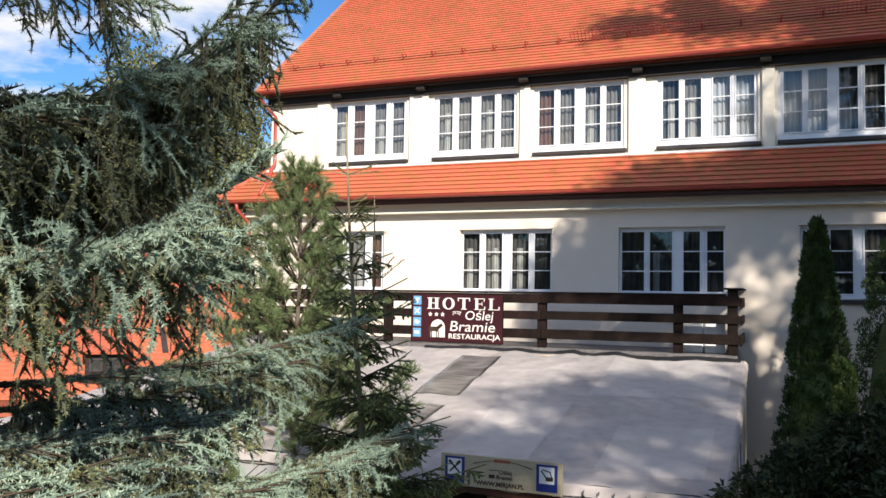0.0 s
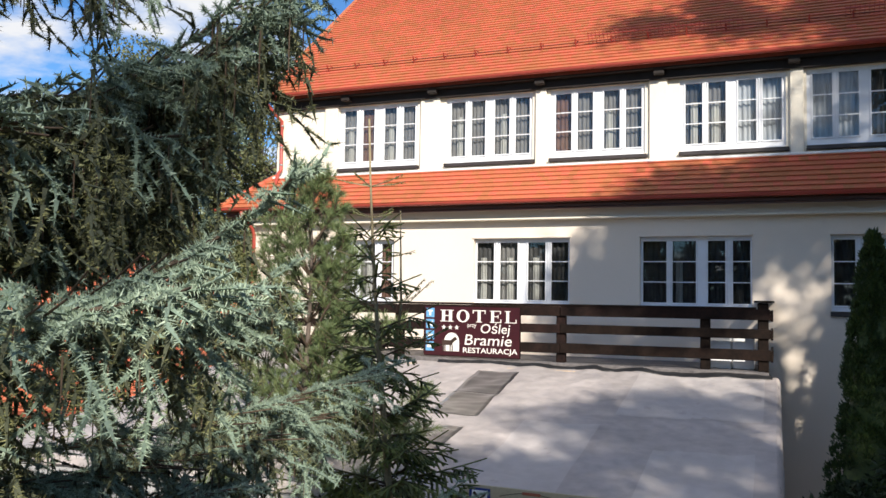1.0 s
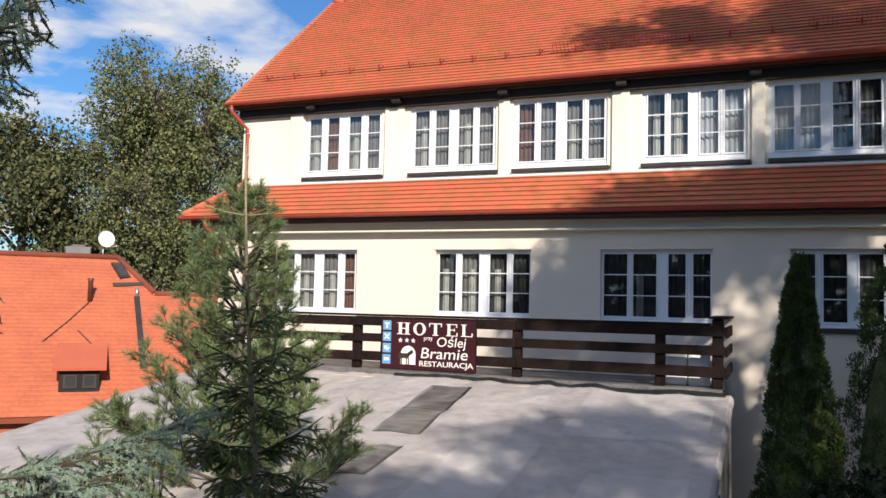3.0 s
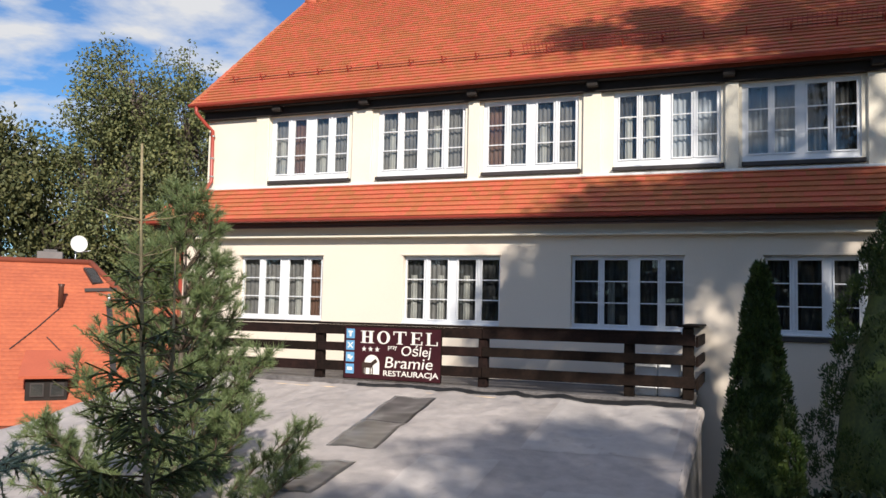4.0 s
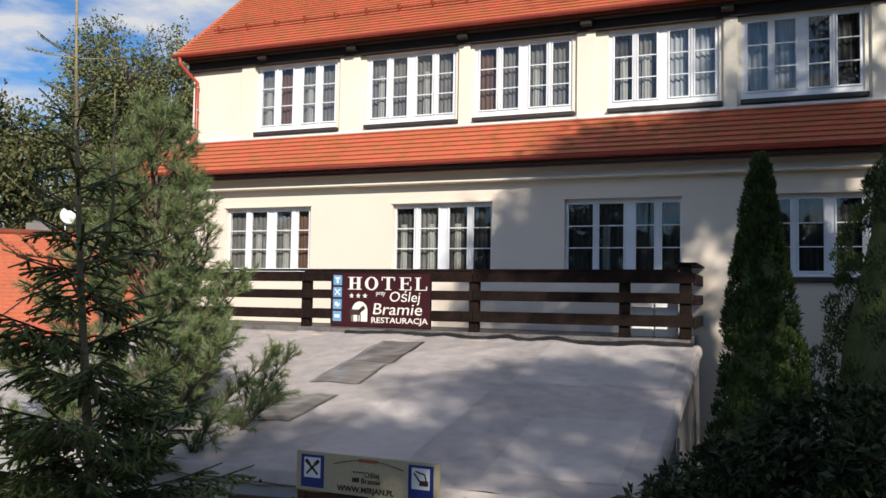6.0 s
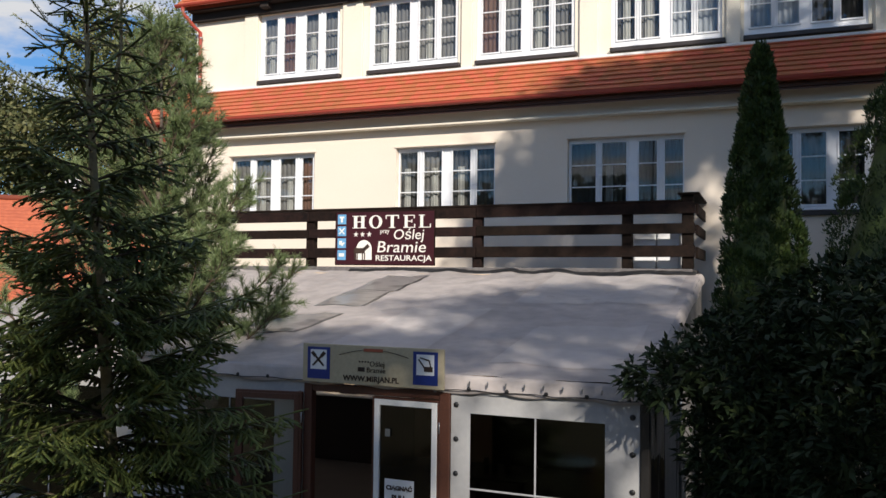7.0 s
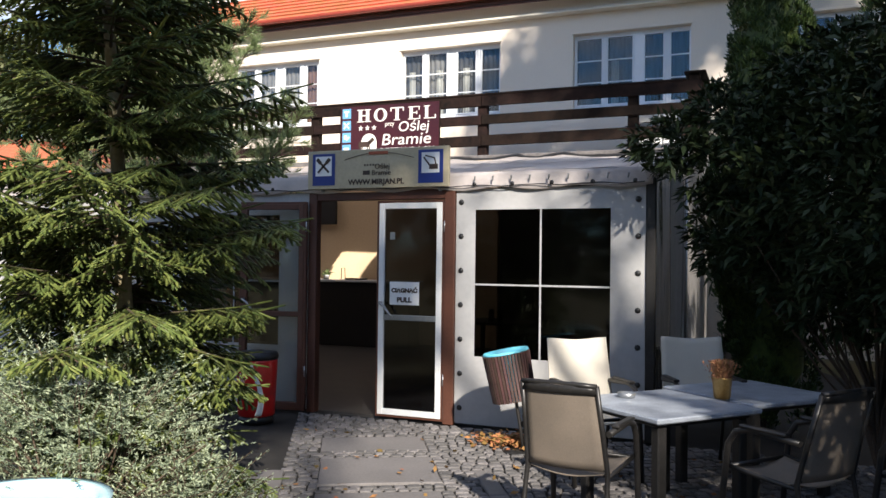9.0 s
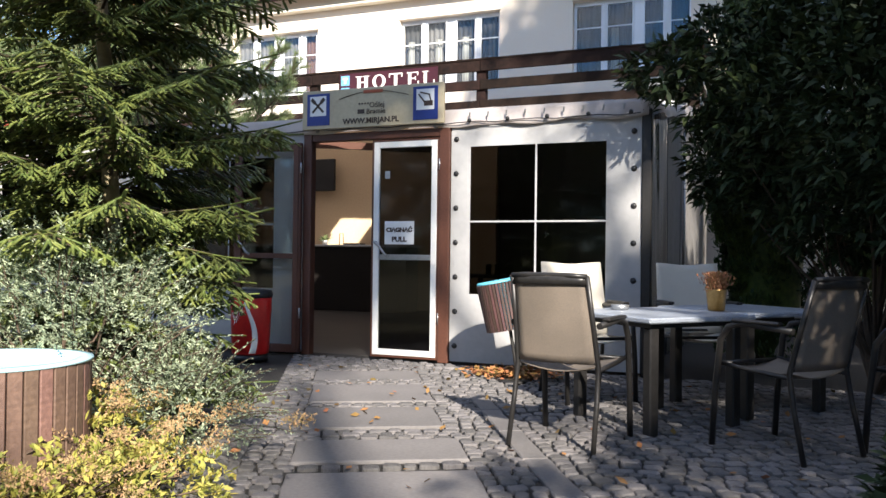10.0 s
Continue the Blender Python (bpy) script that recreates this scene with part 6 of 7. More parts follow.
# columnar arborvitae: upright flat sprays over a narrow column
def arborvitae(base, height, r, rng, n=7600, cone=0.6, label="slender dark green columnar arborvitae"):
    tree = thing("arborvitae", label, "tree", "arborvitae columns")
    m = max(60, n // 9)
    t = rng.random(m) ** 0.9
    z = 0.15 + t * (height - 0.15)
    prof = r * np.minimum(1, 0.75 + 0.6 * t) * np.clip((1 - t) / cone, 0, 1) ** 0.75
    az = rng.random(m) * 6.283
    lump = 1 + 0.13 * np.sin(az * 3 + z * 2.3) + 0.09 * np.sin(az * 5 - z * 4.1)
    rad = prof * lump * (0.86 + 0.16 * rng.random(m))
    C = np.stack([base[0] + rad * np.cos(az), base[1] + rad * np.sin(az), z], 1)
    out = np.stack([np.cos(az), np.sin(az), np.full(m, 0.55)], 1)
    # each clump: a cupped tuft of short upright sprays
    k = 63
    size = 1 if r < 0.6 else 1.35 if r < 1.5 else 2.1
    q = unit(rng.normal(size=(m * k, 3)) + np.repeat(out, k, 0) * 0.9)
    P0 = np.repeat(C, k, 0) + q * np.array([0.055, 0.055, 0.08]) * size * (0.45 + 0.6 * rng.random((m * k, 1))) - [0, 0, 0.03]
    N = unit(q * 0.7 + np.array([0, 0, 0.8]) + rng.normal(size=q.shape) * 0.3)
    mesh_part("crown", quad_mesh("crown", leaves(P0, N, 0.03 + 0.014 * size, 0.010 + 0.006 * size, rng, -0.05, 2.0)), M_THUJA, tree)
    part("trunk", rod([(base[0], base[1], -0.1), (base[0], base[1], height * 0.5), (base[0], base[1], height * 0.93)], [0.07, 0.045, 0.01], 8), M_BARK, tree)
    core = lathe([(0.05, 0.1)] + [(max(0.02, 0.8 * r * min(1, 0.75 + 0.6 * f) * min(1, (1 - f) / cone) ** 0.75), 0.15 + f * (height - 0.15)) for f in (0.08, 0.3, 0.45, 0.6, 0.75, 0.87, 0.95)], 14, (base[0], base[1], 0))
    part("inner_crown", core, M_THUJA, tree)


arborvitae((0.69, 9.8), 5.3, 0.46, np.random.default_rng(41), 9000)
arborvitae((2.9, 15.2), 7.2, 1.75, np.random.default_rng(42), 8500, 0.75, "broad dark green arborvitae against the hotel wall")
# Four unseen columns added right of view to block sky and sun
arborvitae((3.1, 9.8), 5.6, 0.7, np.random.default_rng(43), 1500, 0.7)
arborvitae((4.2, 9.8), 5.7, 0.7, np.random.default_rng(44), 1500, 0.7)
arborvitae((5.0, 9.8), 9.6, 1.0, np.random.default_rng(45), 1500, 0.7)
arborvitae((6.8, 9.8), 8.4, 0.9, np.random.default_rng(46), 1500, 0.7)


# broad-leaved evergreen shrub
def shrub(name, label, material, blobs, count, ll, lw, rng, stem_at=None, clump=7, droop=0.2, spread=0.9, twigs=True):
    """Leaves in small whorled clumps on the outer parts of several rounded masses (centre, radii)."""
    s = thing(name, label, "shrub")
    vol = np.array([b[1][0] * b[1][1] * b[1][2] for b in blobs]) ** 0.7
    which = rng.choice(len(blobs), count, p=vol / vol.sum())
    C, R = np.array([b[0] for b in blobs], float)[which], np.array([b[1] for b in blobs], float)[which]
    d = unit(rng.normal(size=(count, 3)))
    rr = (0.55 + 0.5 * rng.random(count) ** 0.6)[:, None]
    P = C + d * R * rr
    ok = P[:, 2] > 0.02
    P, d, C = P[ok], d[ok], C[ok]
    out = unit(d * [1, 1, 0.6] + [0, 0, 0.35] + rng.normal(size=P.shape) * 0.3)
    V = []
    for k in range(clump):
        N = unit(out * 0.8 + rng.normal(size=P.shape) * spread * 0.6)
        V.append(leaves(P + rng.normal(size=P.shape) * ll * 0.25, N, ll, lw, rng, droop))
    mesh_part("foliage", quad_mesh("foliage", np.concatenate(V)), material, s)
    if twigs:
        st = np.array(stem_at if stem_at is not None else [*C.mean(0)[:2], 0.0])
        pick = rng.choice(len(P), min(len(P), 70), replace=False)
        segs = []
        for i in pick:
            m = st * 0.5 + P[i] * 0.5 + rng.normal(size=3) * 0.05
            a = st * [1, 1, 0] * 0.8 + m * [1, 1, 0] * 0.2 + [0, 0, m[2] * 0.45]
            segs.append((st, a, 0.02, 0.013))
            segs.append((a, m, 0.013, 0.008))
            segs.append((m, P[i], 0.008, 0.003))
        Vt, Ft = tubes(segs, 4)
        mesh_part("stemwork", raw_mesh("stemwork", Vt, Ft), M_TWIG, s)
    return s


srng = np.random.default_rng(51)
shrub("evergreen_shrub", "dark glossy broad leaved evergreen shrub with bare stems", M_LAUREL,
      [((1.35, 8.7, 2.0), (1.0, 0.85, 1.0)), ((0.5, 8.75, 2.4), (0.6, 0.5, 0.5)), ((0.0, 8.5, 2.4), (0.32, 0.28, 0.22)), ((1.9, 8.0, 2.1), (1.0, 0.85, 1.25)), ((2.6, 7.2, 1.6), (0.9, 0.9, 1.5)), ((1.5, 9.0, 2.9), (0.9, 0.6, 0.45)), ((0.42, 8.95, 1.75), (0.33, 0.3, 0.4))],
      5200, 0.10, 0.036, srng, (1.45, 8.75, 0.0), 8)
# Unseen hedge added beyond the paving to shade the terrace and block sky
shrub("evergreen_shrub", "tall dark evergreen hedge added unseen to shade the terrace", M_LAUREL, [((2.75, 4.6, 1.3), (0.8, 1.0, 1.5)), ((3.1, 6.4, 1.8), (1.0, 1.1, 1.9)), ((3.6, 8.4, 2.2), (1.1, 1.1, 2.3)), ((3.0, 2.8, 1.3), (0.8, 0.9, 1.5)), ((2.95, 1.0, 1.5), (0.9, 1.0, 1.7))], 1900, 0.16, 0.07, srng, (3.1, 6, 0), 8)
shrub("evergreen_shrub", "low dark green leafy shrub at the paving edge", M_LAUREL, [((1.42, 4.75, 0.22), (0.36, 0.5, 0.30))], 420, 0.075, 0.035, srng, None, 7)
shrub("cotoneaster", "grey green small leaved arching shrub", M_COTON,
      [((-2.2, 4.95, 0.45), (0.62, 0.45, 0.48)), ((-2.65, 4.85, 0.55), (0.45, 0.4, 0.45)), ((-2.12, 5.2, 0.52), (0.36, 0.36, 0.38)), ((-1.8, 5.2, 0.22), (0.40, 0.33, 0.25)), ((-3.0, 5.0, 0.4), (0.45, 0.4, 0.4))],
      3000, 0.020, 0.0062, srng, None, 9, 0.05)
# long arching shoots of the cotoneaster
V, segs = [], []
COT = [((-2.2, 4.95, 0.45), (0.58, 0.42, 0.46)), ((-2.65, 4.85, 0.55), (0.42, 0.38, 0.42)), ((-2.12, 5.2, 0.52), (0.34, 0.34, 0.36)), ((-1.8, 5.2, 0.22), (0.36, 0.3, 0.24)), ((-3.0, 5.0, 0.4), (0.42, 0.38, 0.38)), ((-2.4, 5.1, 0.75), (0.5, 0.36, 0.25))]
for k in range(900):
    c, r = COT[k % 6]
    o = unit(srng.normal(size=3) + [0, -0.3, 0.4])
    p = np.array(c) + o * np.array(r) * (0.6 + 0.35 * srng.random())
    if p[2] < 0.05:
        continue
    d = unit(o * [1, 1, 0.4] + [0.25, -0.05, 0.45 + 0.3 * srng.random()] + srng.normal(size=3) * 0.2)
    pts, dd = [], []
    for i in range(int(6 + 5 * srng.random())):
        d = unit(d + [0, 0, -0.05])
        q = p + d * 0.028
        if k % 3 == 0:
            segs.append((p, q, 0.0025, 0.002))
        w = unit(np.cross(d, [0.2, 0.1, 1.0]))
        for s in (-1, 1):
            for j in range(2):
                pts.append(p + d * 0.028 * srng.random()), dd.append(unit(d * 0.6 + w * s * 0.8 + srng.normal(size=3) * 0.2))
        p = q
    V.append(leaves(np.array(pts), np.array(dd), 0.024, 0.0068, srng, 0.0))
cot = thing("cotoneaster", "long arching grey green shoots of a small leaved shrub", "shrub")
mesh_part("foliage", quad_mesh("foliage", np.concatenate(V)), M_COTON, cot)
Vt, Ft = tubes(segs, 4)
mesh_part("stemwork", raw_mesh("stemwork", Vt, Ft), M_TWIG, cot)

gold_at = [(x - 0.31, y + 0.16, z) for x, y, z in ((-1.15, 3.55, 0.16), (-1.55, 3.45, 0.18), (-0.95, 3.9, 0.14), (-1.35, 4.2, 0.18), (-1.8, 3.65, 0.22), (-1.05, 4.35, 0.1), (-0.85, 3.3, 0.12), (-2.3, 3.75, 0.24), (-1.6, 4.62, 0.16))]
shrub("spirea", "low yellow green spirea bed with dry flower heads", M_GOLD, [((x, y, z), (0.30, 0.28, z + 0.06)) for x, y, z in gold_at], 1900, 0.036, 0.015, srng, None, 7, 0.1)
dry = thing("spirea_flowers", "dry tan flower heads over the spirea bed", "dry flowers")
pts = []
for x, y, z in gold_at + [(-1.7, 4.45, 0.25), (-1.25, 4.5, 0.2), (-2.1, 4.5, 0.3)]:
    for k in range(14):
        c = np.array([x + srng.normal() * 0.16, y + srng.normal() * 0.15, z * 1.35 + 0.05 + srng.random() * 0.06])
        pts.append(c + srng.normal(size=(64, 3)) * [0.024, 0.024, 0.012])
pts = np.concatenate(pts)
mesh_part("flower_heads", tri_mesh("flower_heads", spikes(pts, unit(srng.normal(size=pts.shape) + [0, 0, 0.8]), 0.010, 2, 0.011, 0.006, 40, 0.2, srng)), M_DRYFLOWER, dry)
tagged(dry, kind="stuff")


def litter(name, label, n, place, size):
    P = place(n)
    N = unit(srng.normal(size=(n, 3)) * [1, 1, 0.18])
    tagged(mesh_part(name, quad_mesh(name, leaves(P, N, size, size * 0.7, srng, 0.0)), M_LITTER), label, "fallen leaves", kind="stuff")


litter("leaf_pile", "pile of orange fallen leaves on the paving", 900, lambda n: np.stack([-1.16 + srng.normal(size=n) * 0.17, 8.36 + srng.normal(size=n) * 0.10, 0.015 + 0.05 * srng.random(n)], 1), 0.05)
litter("fallen_leaves", "scattered orange leaves on the ground", 420, lambda n: np.stack([-9 + 13 * srng.random(n), 3.2 + 5.4 * srng.random(n), 0.014 + 0.004 * srng.random(n)], 1), 0.05)
# soil of the planting bed
bedm = grid_sheet(14, 14, lambda u, v: (-7.5 + 6.6 * u - 1.0 * v * (u > 0.5), 2.2 + 6.6 * v, -0.06 + 0.05 * noise.noise((u * 6, v * 6, 0)) - (0.0 if u < 0.9 else 0.02)))
tagged(part("planting_bed", bedm, M_GROUND), "leaf strewn soil of the planting bed", "soil", kind="structure")


# broad-leaved trees: limbs, and leaves in clumps with gaps
def leafy_tree(base, height, masses, count, size, material, rng, label, trunk_r=0.3, lumpy=5.0):
    t = thing("leafy_tree", label, "tree")
    base = np.array(base, float)
    V, segs = [], []
    total = sum((m[1][0] * m[1][1] * m[1][2]) ** 0.6 * m[2] for m in masses)
    for c, r, weight in masses:
        c, r = np.array(c, float), np.array(r, float)
        n = max(8, int(count * (r[0] * r[1] * r[2]) ** 0.6 * weight / total / 22))
        lumps = max(5, int(lumpy * (r[0] * r[1] * r[2]) ** 0.5))
        lc = c + unit(rng.normal(size=(lumps, 3))) * r * (0.35 + 0.6 * rng.random((lumps, 1)) ** 0.5)
        cc = lc[rng.integers(0, lumps, n)] + rng.normal(size=(n, 3)) * r * 0.17
        P = np.repeat(cc, 22, 0) + rng.normal(size=(n * 22, 3)) * size * 1.9
        N = unit(rng.normal(size=P.shape) + [0, 0, -0.2])
        V.append(leaves(P, N, size * 1.5, size, rng, 0.1, 2.0))
        mid = base * [1, 1, 0] + [0, 0, c[2] * 0.55]
        segs.append((mid, c, trunk_r * 0.4, trunk_r * 0.15))
        for i in range(0, n, 3):
            segs.append((c, cc[i], trunk_r * 0.12, trunk_r * 0.03))
    mesh_part("crown", quad_mesh("crown", np.concatenate(V)), material, t)
    Vt, Ft = tubes(segs, 5)
    mesh_part("limbwork", raw_mesh("limbwork", Vt, Ft), M_BARK, t)
    part("trunk", rod([tuple(base + [0, 0, -0.2]), tuple(base + [0, 0, height * 0.35]), tuple(base + [0, 0, height * 0.75])], [trunk_r, trunk_r * 0.75, trunk_r * 0.3], 10), M_BARK, t)
    return t


lrng = np.random.default_rng(61)
# unseen trees across the garden, placed to shade hotel roof, wall, tent, spruces, paving
leafy_tree((12.5, 6.0, 0), 16, [((4.5, 7.4, 12.0), (1.9, 1.6, 1.8), 2.0), ((6.9, 7.4, 12.3), (1.8, 1.8, 1.7), 0.18), ((8.6, 6.2, 10.2), (2.6, 2.0, 2.4), 0.10), ((9.5, 6.5, 12.4), (2.5, 2, 2), 0.25), ((6.6, 8.6, 9.4), (1.3, 1.2, 1.2), 0.05), ((7.2, 7.2, 14.0), (2.8, 1.4, 0.8), 2.4)], 14500, 0.15, M_FARLEAF, lrng, "tall leafy tree beside the garden terrace", 0.32, 9.0)
leafy_tree((13.5, 9.0, 0), 21, [((7.4, 8.8, 16.9), (3.4, 1.9, 1.4), 1.5), ((4.9, 9.3, 17.3), (1.8, 1.5, 1.2), 1.2), ((9.8, 8.5, 16.5), (3, 2.5, 2.6), 0.7)], 10000, 0.13, M_FARLEAF, lrng, "tall leafy tree with a thin crown beside the terrace", 0.32)
leafy_tree((7.2, -1.2, 0), 14, [((7.4, 0.0, 8.2), (1.6, 1.4, 1.2), 1.0), ((5.3, -0.2, 10.2), (2.6, 1.3, 1.2), 0.8), ((3.6, -1.3, 9.6), (1.6, 1.0, 0.8), 0.9), ((7.2, 0.6, 11), (2.4, 1.6, 1.5), 0.5), ((9.5, -4.4, 8.7), (2.1, 1.9, 1.3), 0.45)], 13500, 0.13, M_FARLEAF, lrng, "leafy tree with a high crown behind the garden", 0.26, 7.0)
leafy_tree((8.6, -8.4, 0), 15, [((6.9, -7.5, 12.5), (0.95, 0.9, 1.1), 1.0), ((8.4, -8.6, 13.2), (1.6, 1.4, 1.4), 1.0), ((4.95, -8.8, 12.55), (0.7, 0.5, 0.34), 0.9), ((11.2, -8.8, 9.6), (1.2, 1.4, 1.0), 0.3)], 6000, 0.13, M_FARLEAF_B, lrng, "slender unseen tree added to shade the spruces and paving", 0.22, 9.0)

# far trees behind the neighbouring house
leafy_tree((-41, 46, 0), 27, [((-41.5, 46.5, 18.4), (4.6, 4, 5.0), 1), ((-38, 48.5, 15.8), (3.4, 3.6, 5.6), 1), ((-42.5, 45, 11.5), (5.2, 4, 5.0), 1), ((-38.6, 49, 9), (4, 4, 5.5), 1), ((-43.5, 47, 15), (3.8, 3.6, 4.5), 1), ((-35.8, 51, 14), (2.6, 2.6, 5.5), 0.8), ((-39.6, 47, 6), (5.5, 4, 4), 0.9)], 70000, 0.165, M_FARLEAF_C, lrng, "tall olive green tree behind the neighbouring house", 0.5, 4.5)
leafy_tree((-46, 40, 0), 18, [((-46, 39.5, 12.2), (4.2, 4, 4.2), 1), ((-50, 37, 12.8), (4.2, 4, 5), 1), ((-44.5, 43, 8), (4, 4, 4), 1)], 22000, 0.23, M_FARLEAF, lrng, "olive tinted tree at the garden edge", 0.4, 4.0)
leafy_tree((-36, 56, 0), 18, [((-36, 55, 10), (4.5, 4, 5.5), 1), ((-31, 58, 9.5), (4.5, 4, 5), 1), ((-40, 52, 6), (4.5, 4, 5), 1)], 15000, 0.30, M_FARLEAF_B, lrng, "dark green tree behind the red roofs", 0.4)
leafy_tree((-58, 30, 0), 16, [((-58, 30, 9.5), (5, 5, 5), 1), ((-54, 34, 8.5), (4, 4, 4.5), 1)], 9000, 0.3, M_FARLEAF, lrng, "olive tinted tree far across the gardens", 0.4)
hedge = thing("far_woods", "dark distant woods behind the gardens", "woods", kind="stuff")
ang = lrng.random(26000) * radians(75) + radians(105)
dist = 75 + 25 * lrng.random(26000)
top = 9 + 3.5 * np.sin(ang * 23) + 2 * np.sin(ang * 61)
Pw = np.stack([dist * np.cos(ang), dist * np.sin(ang), top * lrng.random(26000) ** 0.7], 1)
mesh_part("foliage", quad_mesh("foliage", leaves(Pw, unit(lrng.normal(size=Pw.shape)), 1.3, 0.9, lrng, 0.1, 2.0)), M_FARLEAF_B, hedge)

# garden trees all round behind the camera, mirrored in the windows
belt = thing("far_woods", "dark garden trees around the hotel grounds", "woods", kind="stuff")
ang = lrng.random(15000) * radians(235) + radians(178)
dist = 42 + 8 * lrng.random(15000)
top = 11 + 1.6 * np.sin(ang * 19) + 1.3 * np.sin(ang * 47)
Pw = np.stack([dist * np.cos(ang), dist * np.sin(ang), top * lrng.random(15000) ** 0.8], 1)
mesh_part("foliage", quad_mesh("foliage", leaves(Pw, unit(lrng.normal(size=Pw.shape)), 1.5, 1.1, lrng, 0.1, 2.0)), M_FARLEAF_B, belt)

# ---------------------------------------------------------------- neighbouring house with a large red roof
house = thing("neighbour_house", "neighbouring house with a large red tiled roof", "house")
HO, HB, HR = Vector((0.2, 0.2, 0.1)), Vector((-0.70, 0.714, 0)).normalized(), Vector((0.714, 0.70, 0)).normalized()


def hp(dist, lat, z):
    return HO + HB * dist + HR * lat + Vector((0, 0, z))


def hroof(dist, lat, lift=0.0):
    return hp(dist, lat, 0.45 + (dist - 31) * 0.70 + lift)


def roof_piece(outline, thick, material, label=""):
    bm = bmesh.new()
    top = [bm.verts.new(hroof(d, l)) for d, l in outline]
    low = [bm.verts.new(v.co - Vector((0, 0, thick))) for v in top]
    bm.faces.new(top)
    bm.faces.new(low[::-1])
    for i in range(len(top)):
        j = (i + 1) % len(top)
        bm.faces.new((top[i], low[i], low[j], top[j]))
    bmesh.ops.recalc_face_normals(bm, faces=bm.faces[:])
    return part("roof", bm, material, house, label)


hroof_ob = roof_piece([(31, -12), (31, 10), (36.8, 10), (36.9, 2.28), (39.1, 0.78), (39.1, -12)], 0.25, M_TILE_UNDER, "large red tiled roof")
VV, FF = [], []
for k in range(38):
    d0 = 30.95 + k * 0.212
    right = 10 if d0 < 36.75 else 2.28 - (d0 - 36.9) * 0.68
    n = len(VV)
    m = 70
    for i in range(m + 1):
        l = -12 + (right + 12) * i / m
        w = 0.012 * lrng.random()
        VV += [hroof(d0, l, 0.075 + w), hroof(d0 + 0.23, l, 0.03 + w), hroof(d0, l, 0.005)]
    for i in range(m):
        a = n + 3 * i
        FF += [(a, a + 3, a + 4, a + 1), (a + 2, a + 5, a + 3, a)]
tagged(mesh_part("roof_tiles", raw_mesh("roof_tiles", np.array([tuple(v) for v in VV]), np.array(FF)), mat("distant clay tile", (0.50, 0.13, 0.055), (0.36, 0.085, 0.04), 0.8, 7.0, 0.75, bump=0.3, spread=0.6, depth=0.03), hroof_ob), kind="stuff")
for a, b in (((39.1, -12), (39.1, 0.78)), ((39.1, 0.78), (36.9, 2.28)), ((36.85, 2.28), (36.8, 10))):
    part("ridge", rod([hroof(*a, 0.08), hroof(*b, 0.08)], 0.13, 8), M_TILE_UNDER, house)
part("wall", box(-12, 9.5, 0.4, 5, -0.4, 0.5, 0, None, Matrix.Translation(HO + HB * 31) @ Matrix(((HR.x, HB.x, 0, 0), (HR.y, HB.y, 0, 0), (0, 0, 1, 0), (0, 0, 0, 1)))), M_BRICKRED, house)
HM = Matrix.Translation(HO) @ Matrix(((HR.x, HB.x, 0, 0), (HR.y, HB.y, 0, 0), (0, 0, 1, 0), (0, 0, 0, 1)))
dorm = part("dormer", box(-1.0, 0.33, 31.85, 34.2, 0.95, 1.9, 0.02, None, HM), M_SOFFIT, house, "dark boarded dormer")
part("dormer_roof", bar(HM @ Vector((-0.33, 31.6, 1.93)), HM @ Vector((-0.33, 34.2, 2.68)), 1.75, 0.1), M_TILE, house)
for l in (-0.83, -0.20):
    w = part("window", box(l - 0.02, l + 0.42, 31.80, 31.848, 1.25, 1.72, 0, None, HM), M_SILL, dorm)
    part("pane", box(l + 0.03, l + 0.37, 31.78, 31.798, 1.30, 1.67, 0, None, HM), M_GLASS, w)
sky_l = part("skylight", bar(hroof(37.75, 1.12, 0.1), hroof(38.68, 0.72, 0.1), 0.46, 0.1), M_SILL, house, "dark framed roof window")
part("pane", bar(hroof(37.82, 1.09, 0.16), hroof(38.60, 0.75, 0.16), 0.34, 0.012), M_GLASS, sky_l)
part("valley_strip", bar(hroof(32.84, 1.82, 0.1), hroof(36.65, 1.57, 0.1), 0.22, 0.04), M_SILL, house, "dark metal roof strip")
part("vent_pipe", rod([hroof(36.65, 1.57, 0), hroof(36.65, 1.57, 0.45)], 0.07, 8), M_GALV, house)
part("flue", rod([hroof(36.4, -0.22, 0), hroof(36.4, -0.22, 0.85), hroof(36.4, -0.22, 0.98)], [0.10, 0.10, 0.13], 8), M_DOORWOOD, house, "brown roof flue")
part("ledge", bar(hroof(37.32, 0.62, 0.12), hroof(37.40, 1.86, 0.12), 0.22, 0.14), M_SILL, house, "dark flashing below the roof window")
part("roof_cable", rod([hroof(34.14, -1.74, 0.10), hroof(35.2, -0.95, 0.09), hroof(36.3, -0.22, 0.10)], 0.022, 5), M_SILL, house)
part("roof_cable", rod([hroof(34.73, -0.56, 0.10), hroof(33.64, 0.27, 0.10)], 0.022, 5), M_SILL, house)
chim = part("chimney", box(-1.35, -0.35, 39.1, 40.0, 5.2, 6.62, 0.02, None, HM), M_SLAB, house, "pale rendered chimney")
part("cap", box(-1.12, -0.58, 39.3, 39.8, 6.63, 6.72, 0.01, None, HM), M_GREYFELT, chim)
dish = thing("satellite_dish", "white satellite dish on a short mast beside the chimney", "satellite dish")
part("mast", rod([hp(39.3, 0.15, 5.6), hp(39.3, 0.15, 7.0)], 0.03, 6), M_GALV, dish)
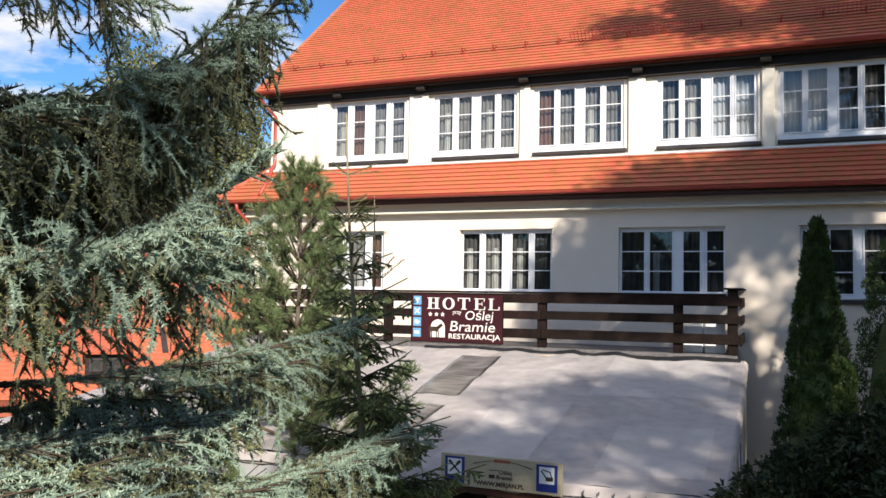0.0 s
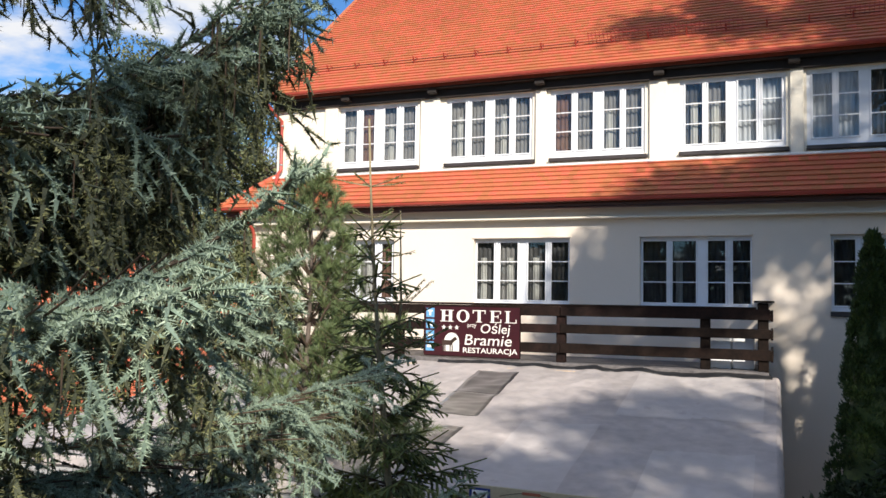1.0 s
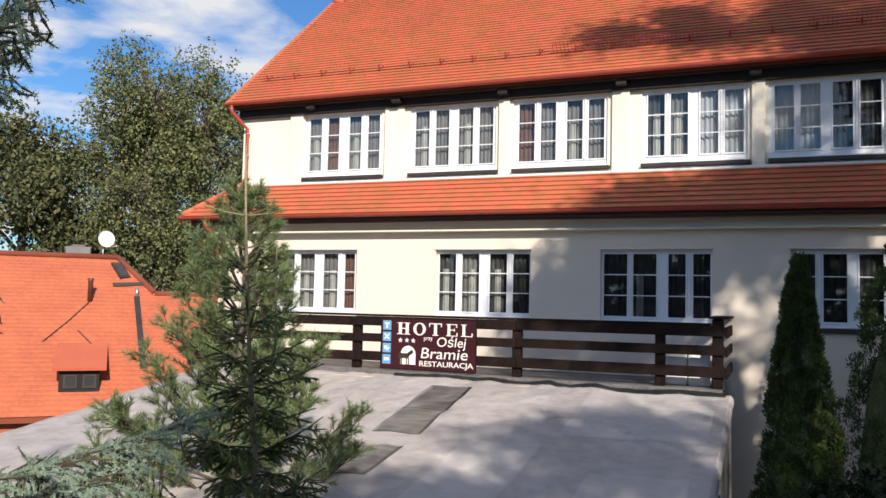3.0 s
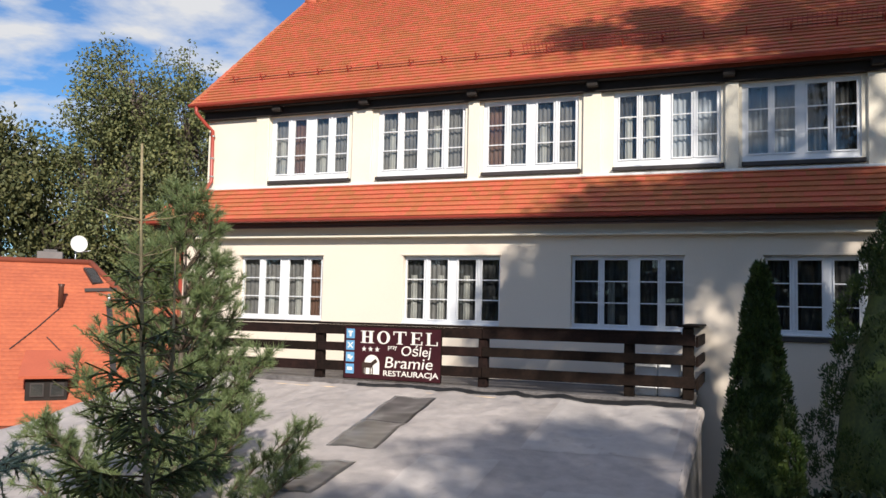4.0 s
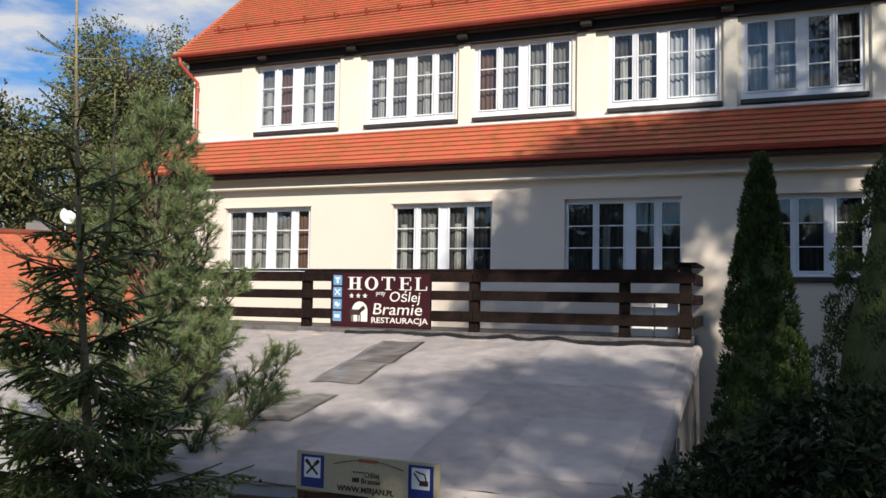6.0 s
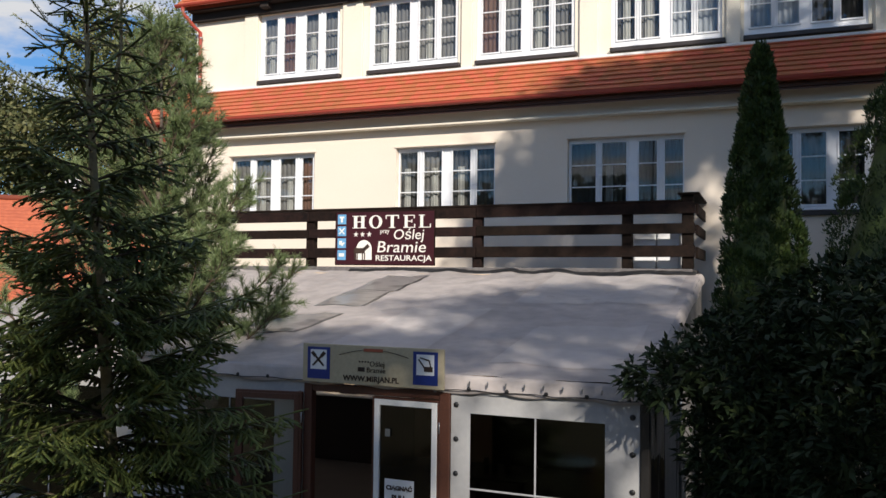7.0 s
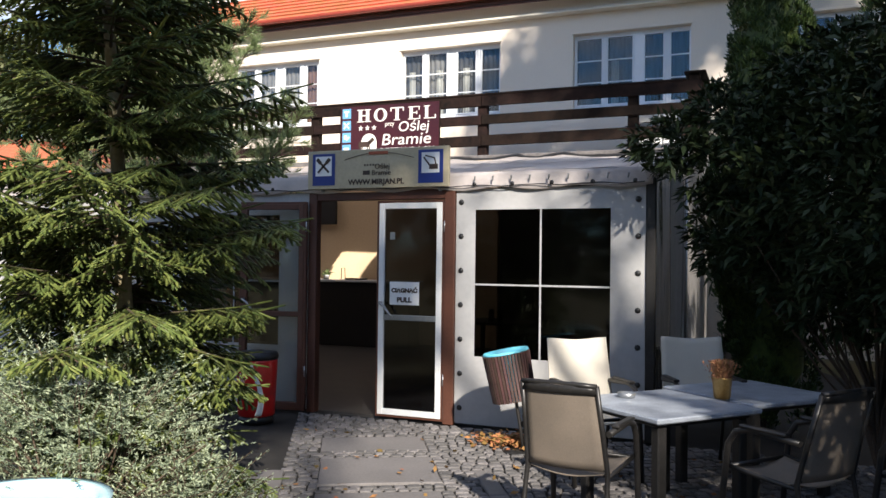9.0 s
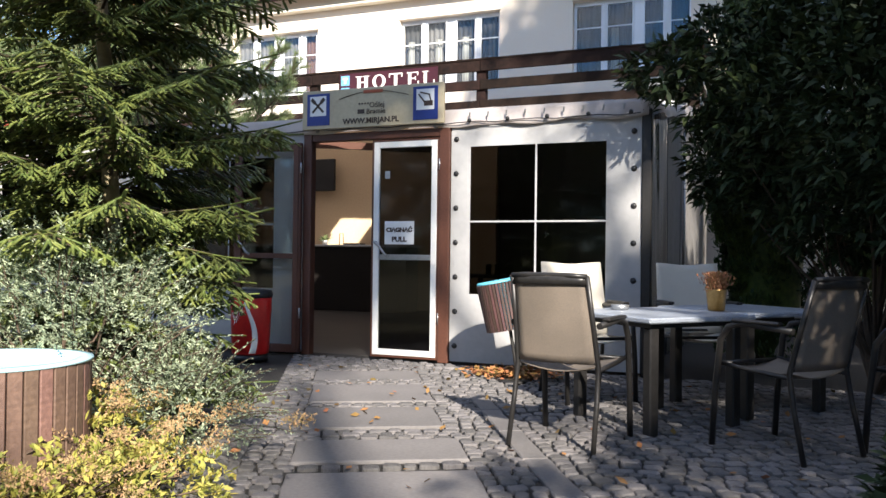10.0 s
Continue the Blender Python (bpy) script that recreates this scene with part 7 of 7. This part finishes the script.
dm = lathe([(0.02, 0.0), (0.18, 0.02), (0.30, 0.05), (0.36, 0.085), (0.35, 0.085), (0.28, 0.065), (0.02, 0.022)], 24)
d_ob = part("reflector", dm, M_WHITE, dish)
dish_at = Vector(hp(39.2, 0.25, 7.0))
d_ob.matrix_local = Matrix.Translation(dish_at) @ (Vector((14, 8, 9.5)) - dish_at).to_track_quat("Z", "Y").to_matrix().to_4x4()
part("feed_arm", rod([hp(39.1, 0.2, 6.6), hp(38.7, 0.75, 6.7)], 0.02, 6), M_GALV, dish)


# ---------------------------------------------------------------- pieces, nearest ones one by one
def worn_slab(w, h, top):
    """A concrete slab with a chipped, slightly ragged outline."""
    bm = bmesh.new()
    m = 7
    side = [(-0.5 + k / m, -0.5) for k in range(m)] + [(0.5, -0.5 + k / m) for k in range(m)] + [(0.5 - k / m, 0.5) for k in range(m)] + [(-0.5, 0.5 - k / m) for k in range(m)]
    out = []
    for u, v in side:
        chip = 0.004 * brng.normal() if abs(u) + abs(v) < 0.99 else -0.012 * brng.random()
        out.append((u * w + math.copysign(chip, u) * (abs(u) > 0.49), v * h + math.copysign(chip, v) * (abs(v) > 0.49)))
    rings = [[bm.verts.new((x, y, -0.03)) for x, y in out], [bm.verts.new((x, y, top - 0.006)) for x, y in out], [bm.verts.new((x * (1 - 0.014 / w), y * (1 - 0.014 / h), top)) for x, y in out]]
    n = len(out)
    for a, b in zip(rings, rings[1:]):
        for k in range(n):
            bm.faces.new((a[k], a[(k + 1) % n], b[(k + 1) % n], b[k]))
    bm.faces.new(rings[2])
    bm.normal_update()
    return bm


def place_slabs():
    for a, b, c, d in slab_list:
        p = pave((a + b) / 2, (c + d) / 2)
        if p.y > 8.7:
            continue
        s = part("slab", worn_slab(b - a, d - c, 0.001 + 0.002 * brng.random()), M_SLAB, paving)
        s.matrix_local = pose(p.x, p.y, 0, 0, 0, math.degrees(PA) + brng.normal() * 0.5)


place_slabs()
near = sorted(stones, key=lambda s: (s[0] + 0.3) ** 2 + (s[1] - 5.4) ** 2)
shared = []
for V, T in STONE:
    me = raw_mesh("sett", V, T, True)
    me.materials.append(M_COBBLE_PIECE)
    shared.append(me)
for x, y, w, h, a, dz, k in near[:300]:
    o = new("sett", shared[k])
    o.parent = paving
    o.matrix_local = pose(x, y, dz - 0.004, 0, 0, a) @ Matrix.Diagonal((w, h, 1, 1))
VV, TT, n = [], [], 0
for x, y, w, h, a, dz, k in near[300:]:
    V, T = STONE[k]
    c, s = math.cos(radians(a)), math.sin(radians(a))
    X, Y = V[:, 0] * w, V[:, 1] * h
    VV.append(np.stack([x + X * c - Y * s, y + X * s + Y * c, V[:, 2] + dz - 0.004], 1))
    TT.append(T + n)
    n += len(V)
tagged(mesh_part("setts", raw_mesh("setts", np.concatenate(VV), np.concatenate(TT), True), M_COBBLE, paving), kind="stuff")
tile_me = raw_mesh("tile", TV, TF, True)
tile_me.materials.append(M_TILE_PIECE)
for x, y, z, a, dz in near_tiles:
    o = new("tile", tile_me)
    o.parent = skirt
    o.matrix_local = Matrix.Translation((x, y, z)) @ Matrix.Rotation(skirt_slope, 4, "X") @ Matrix.Rotation(a, 4, "Z") @ Matrix.Translation((0, 0, dz))
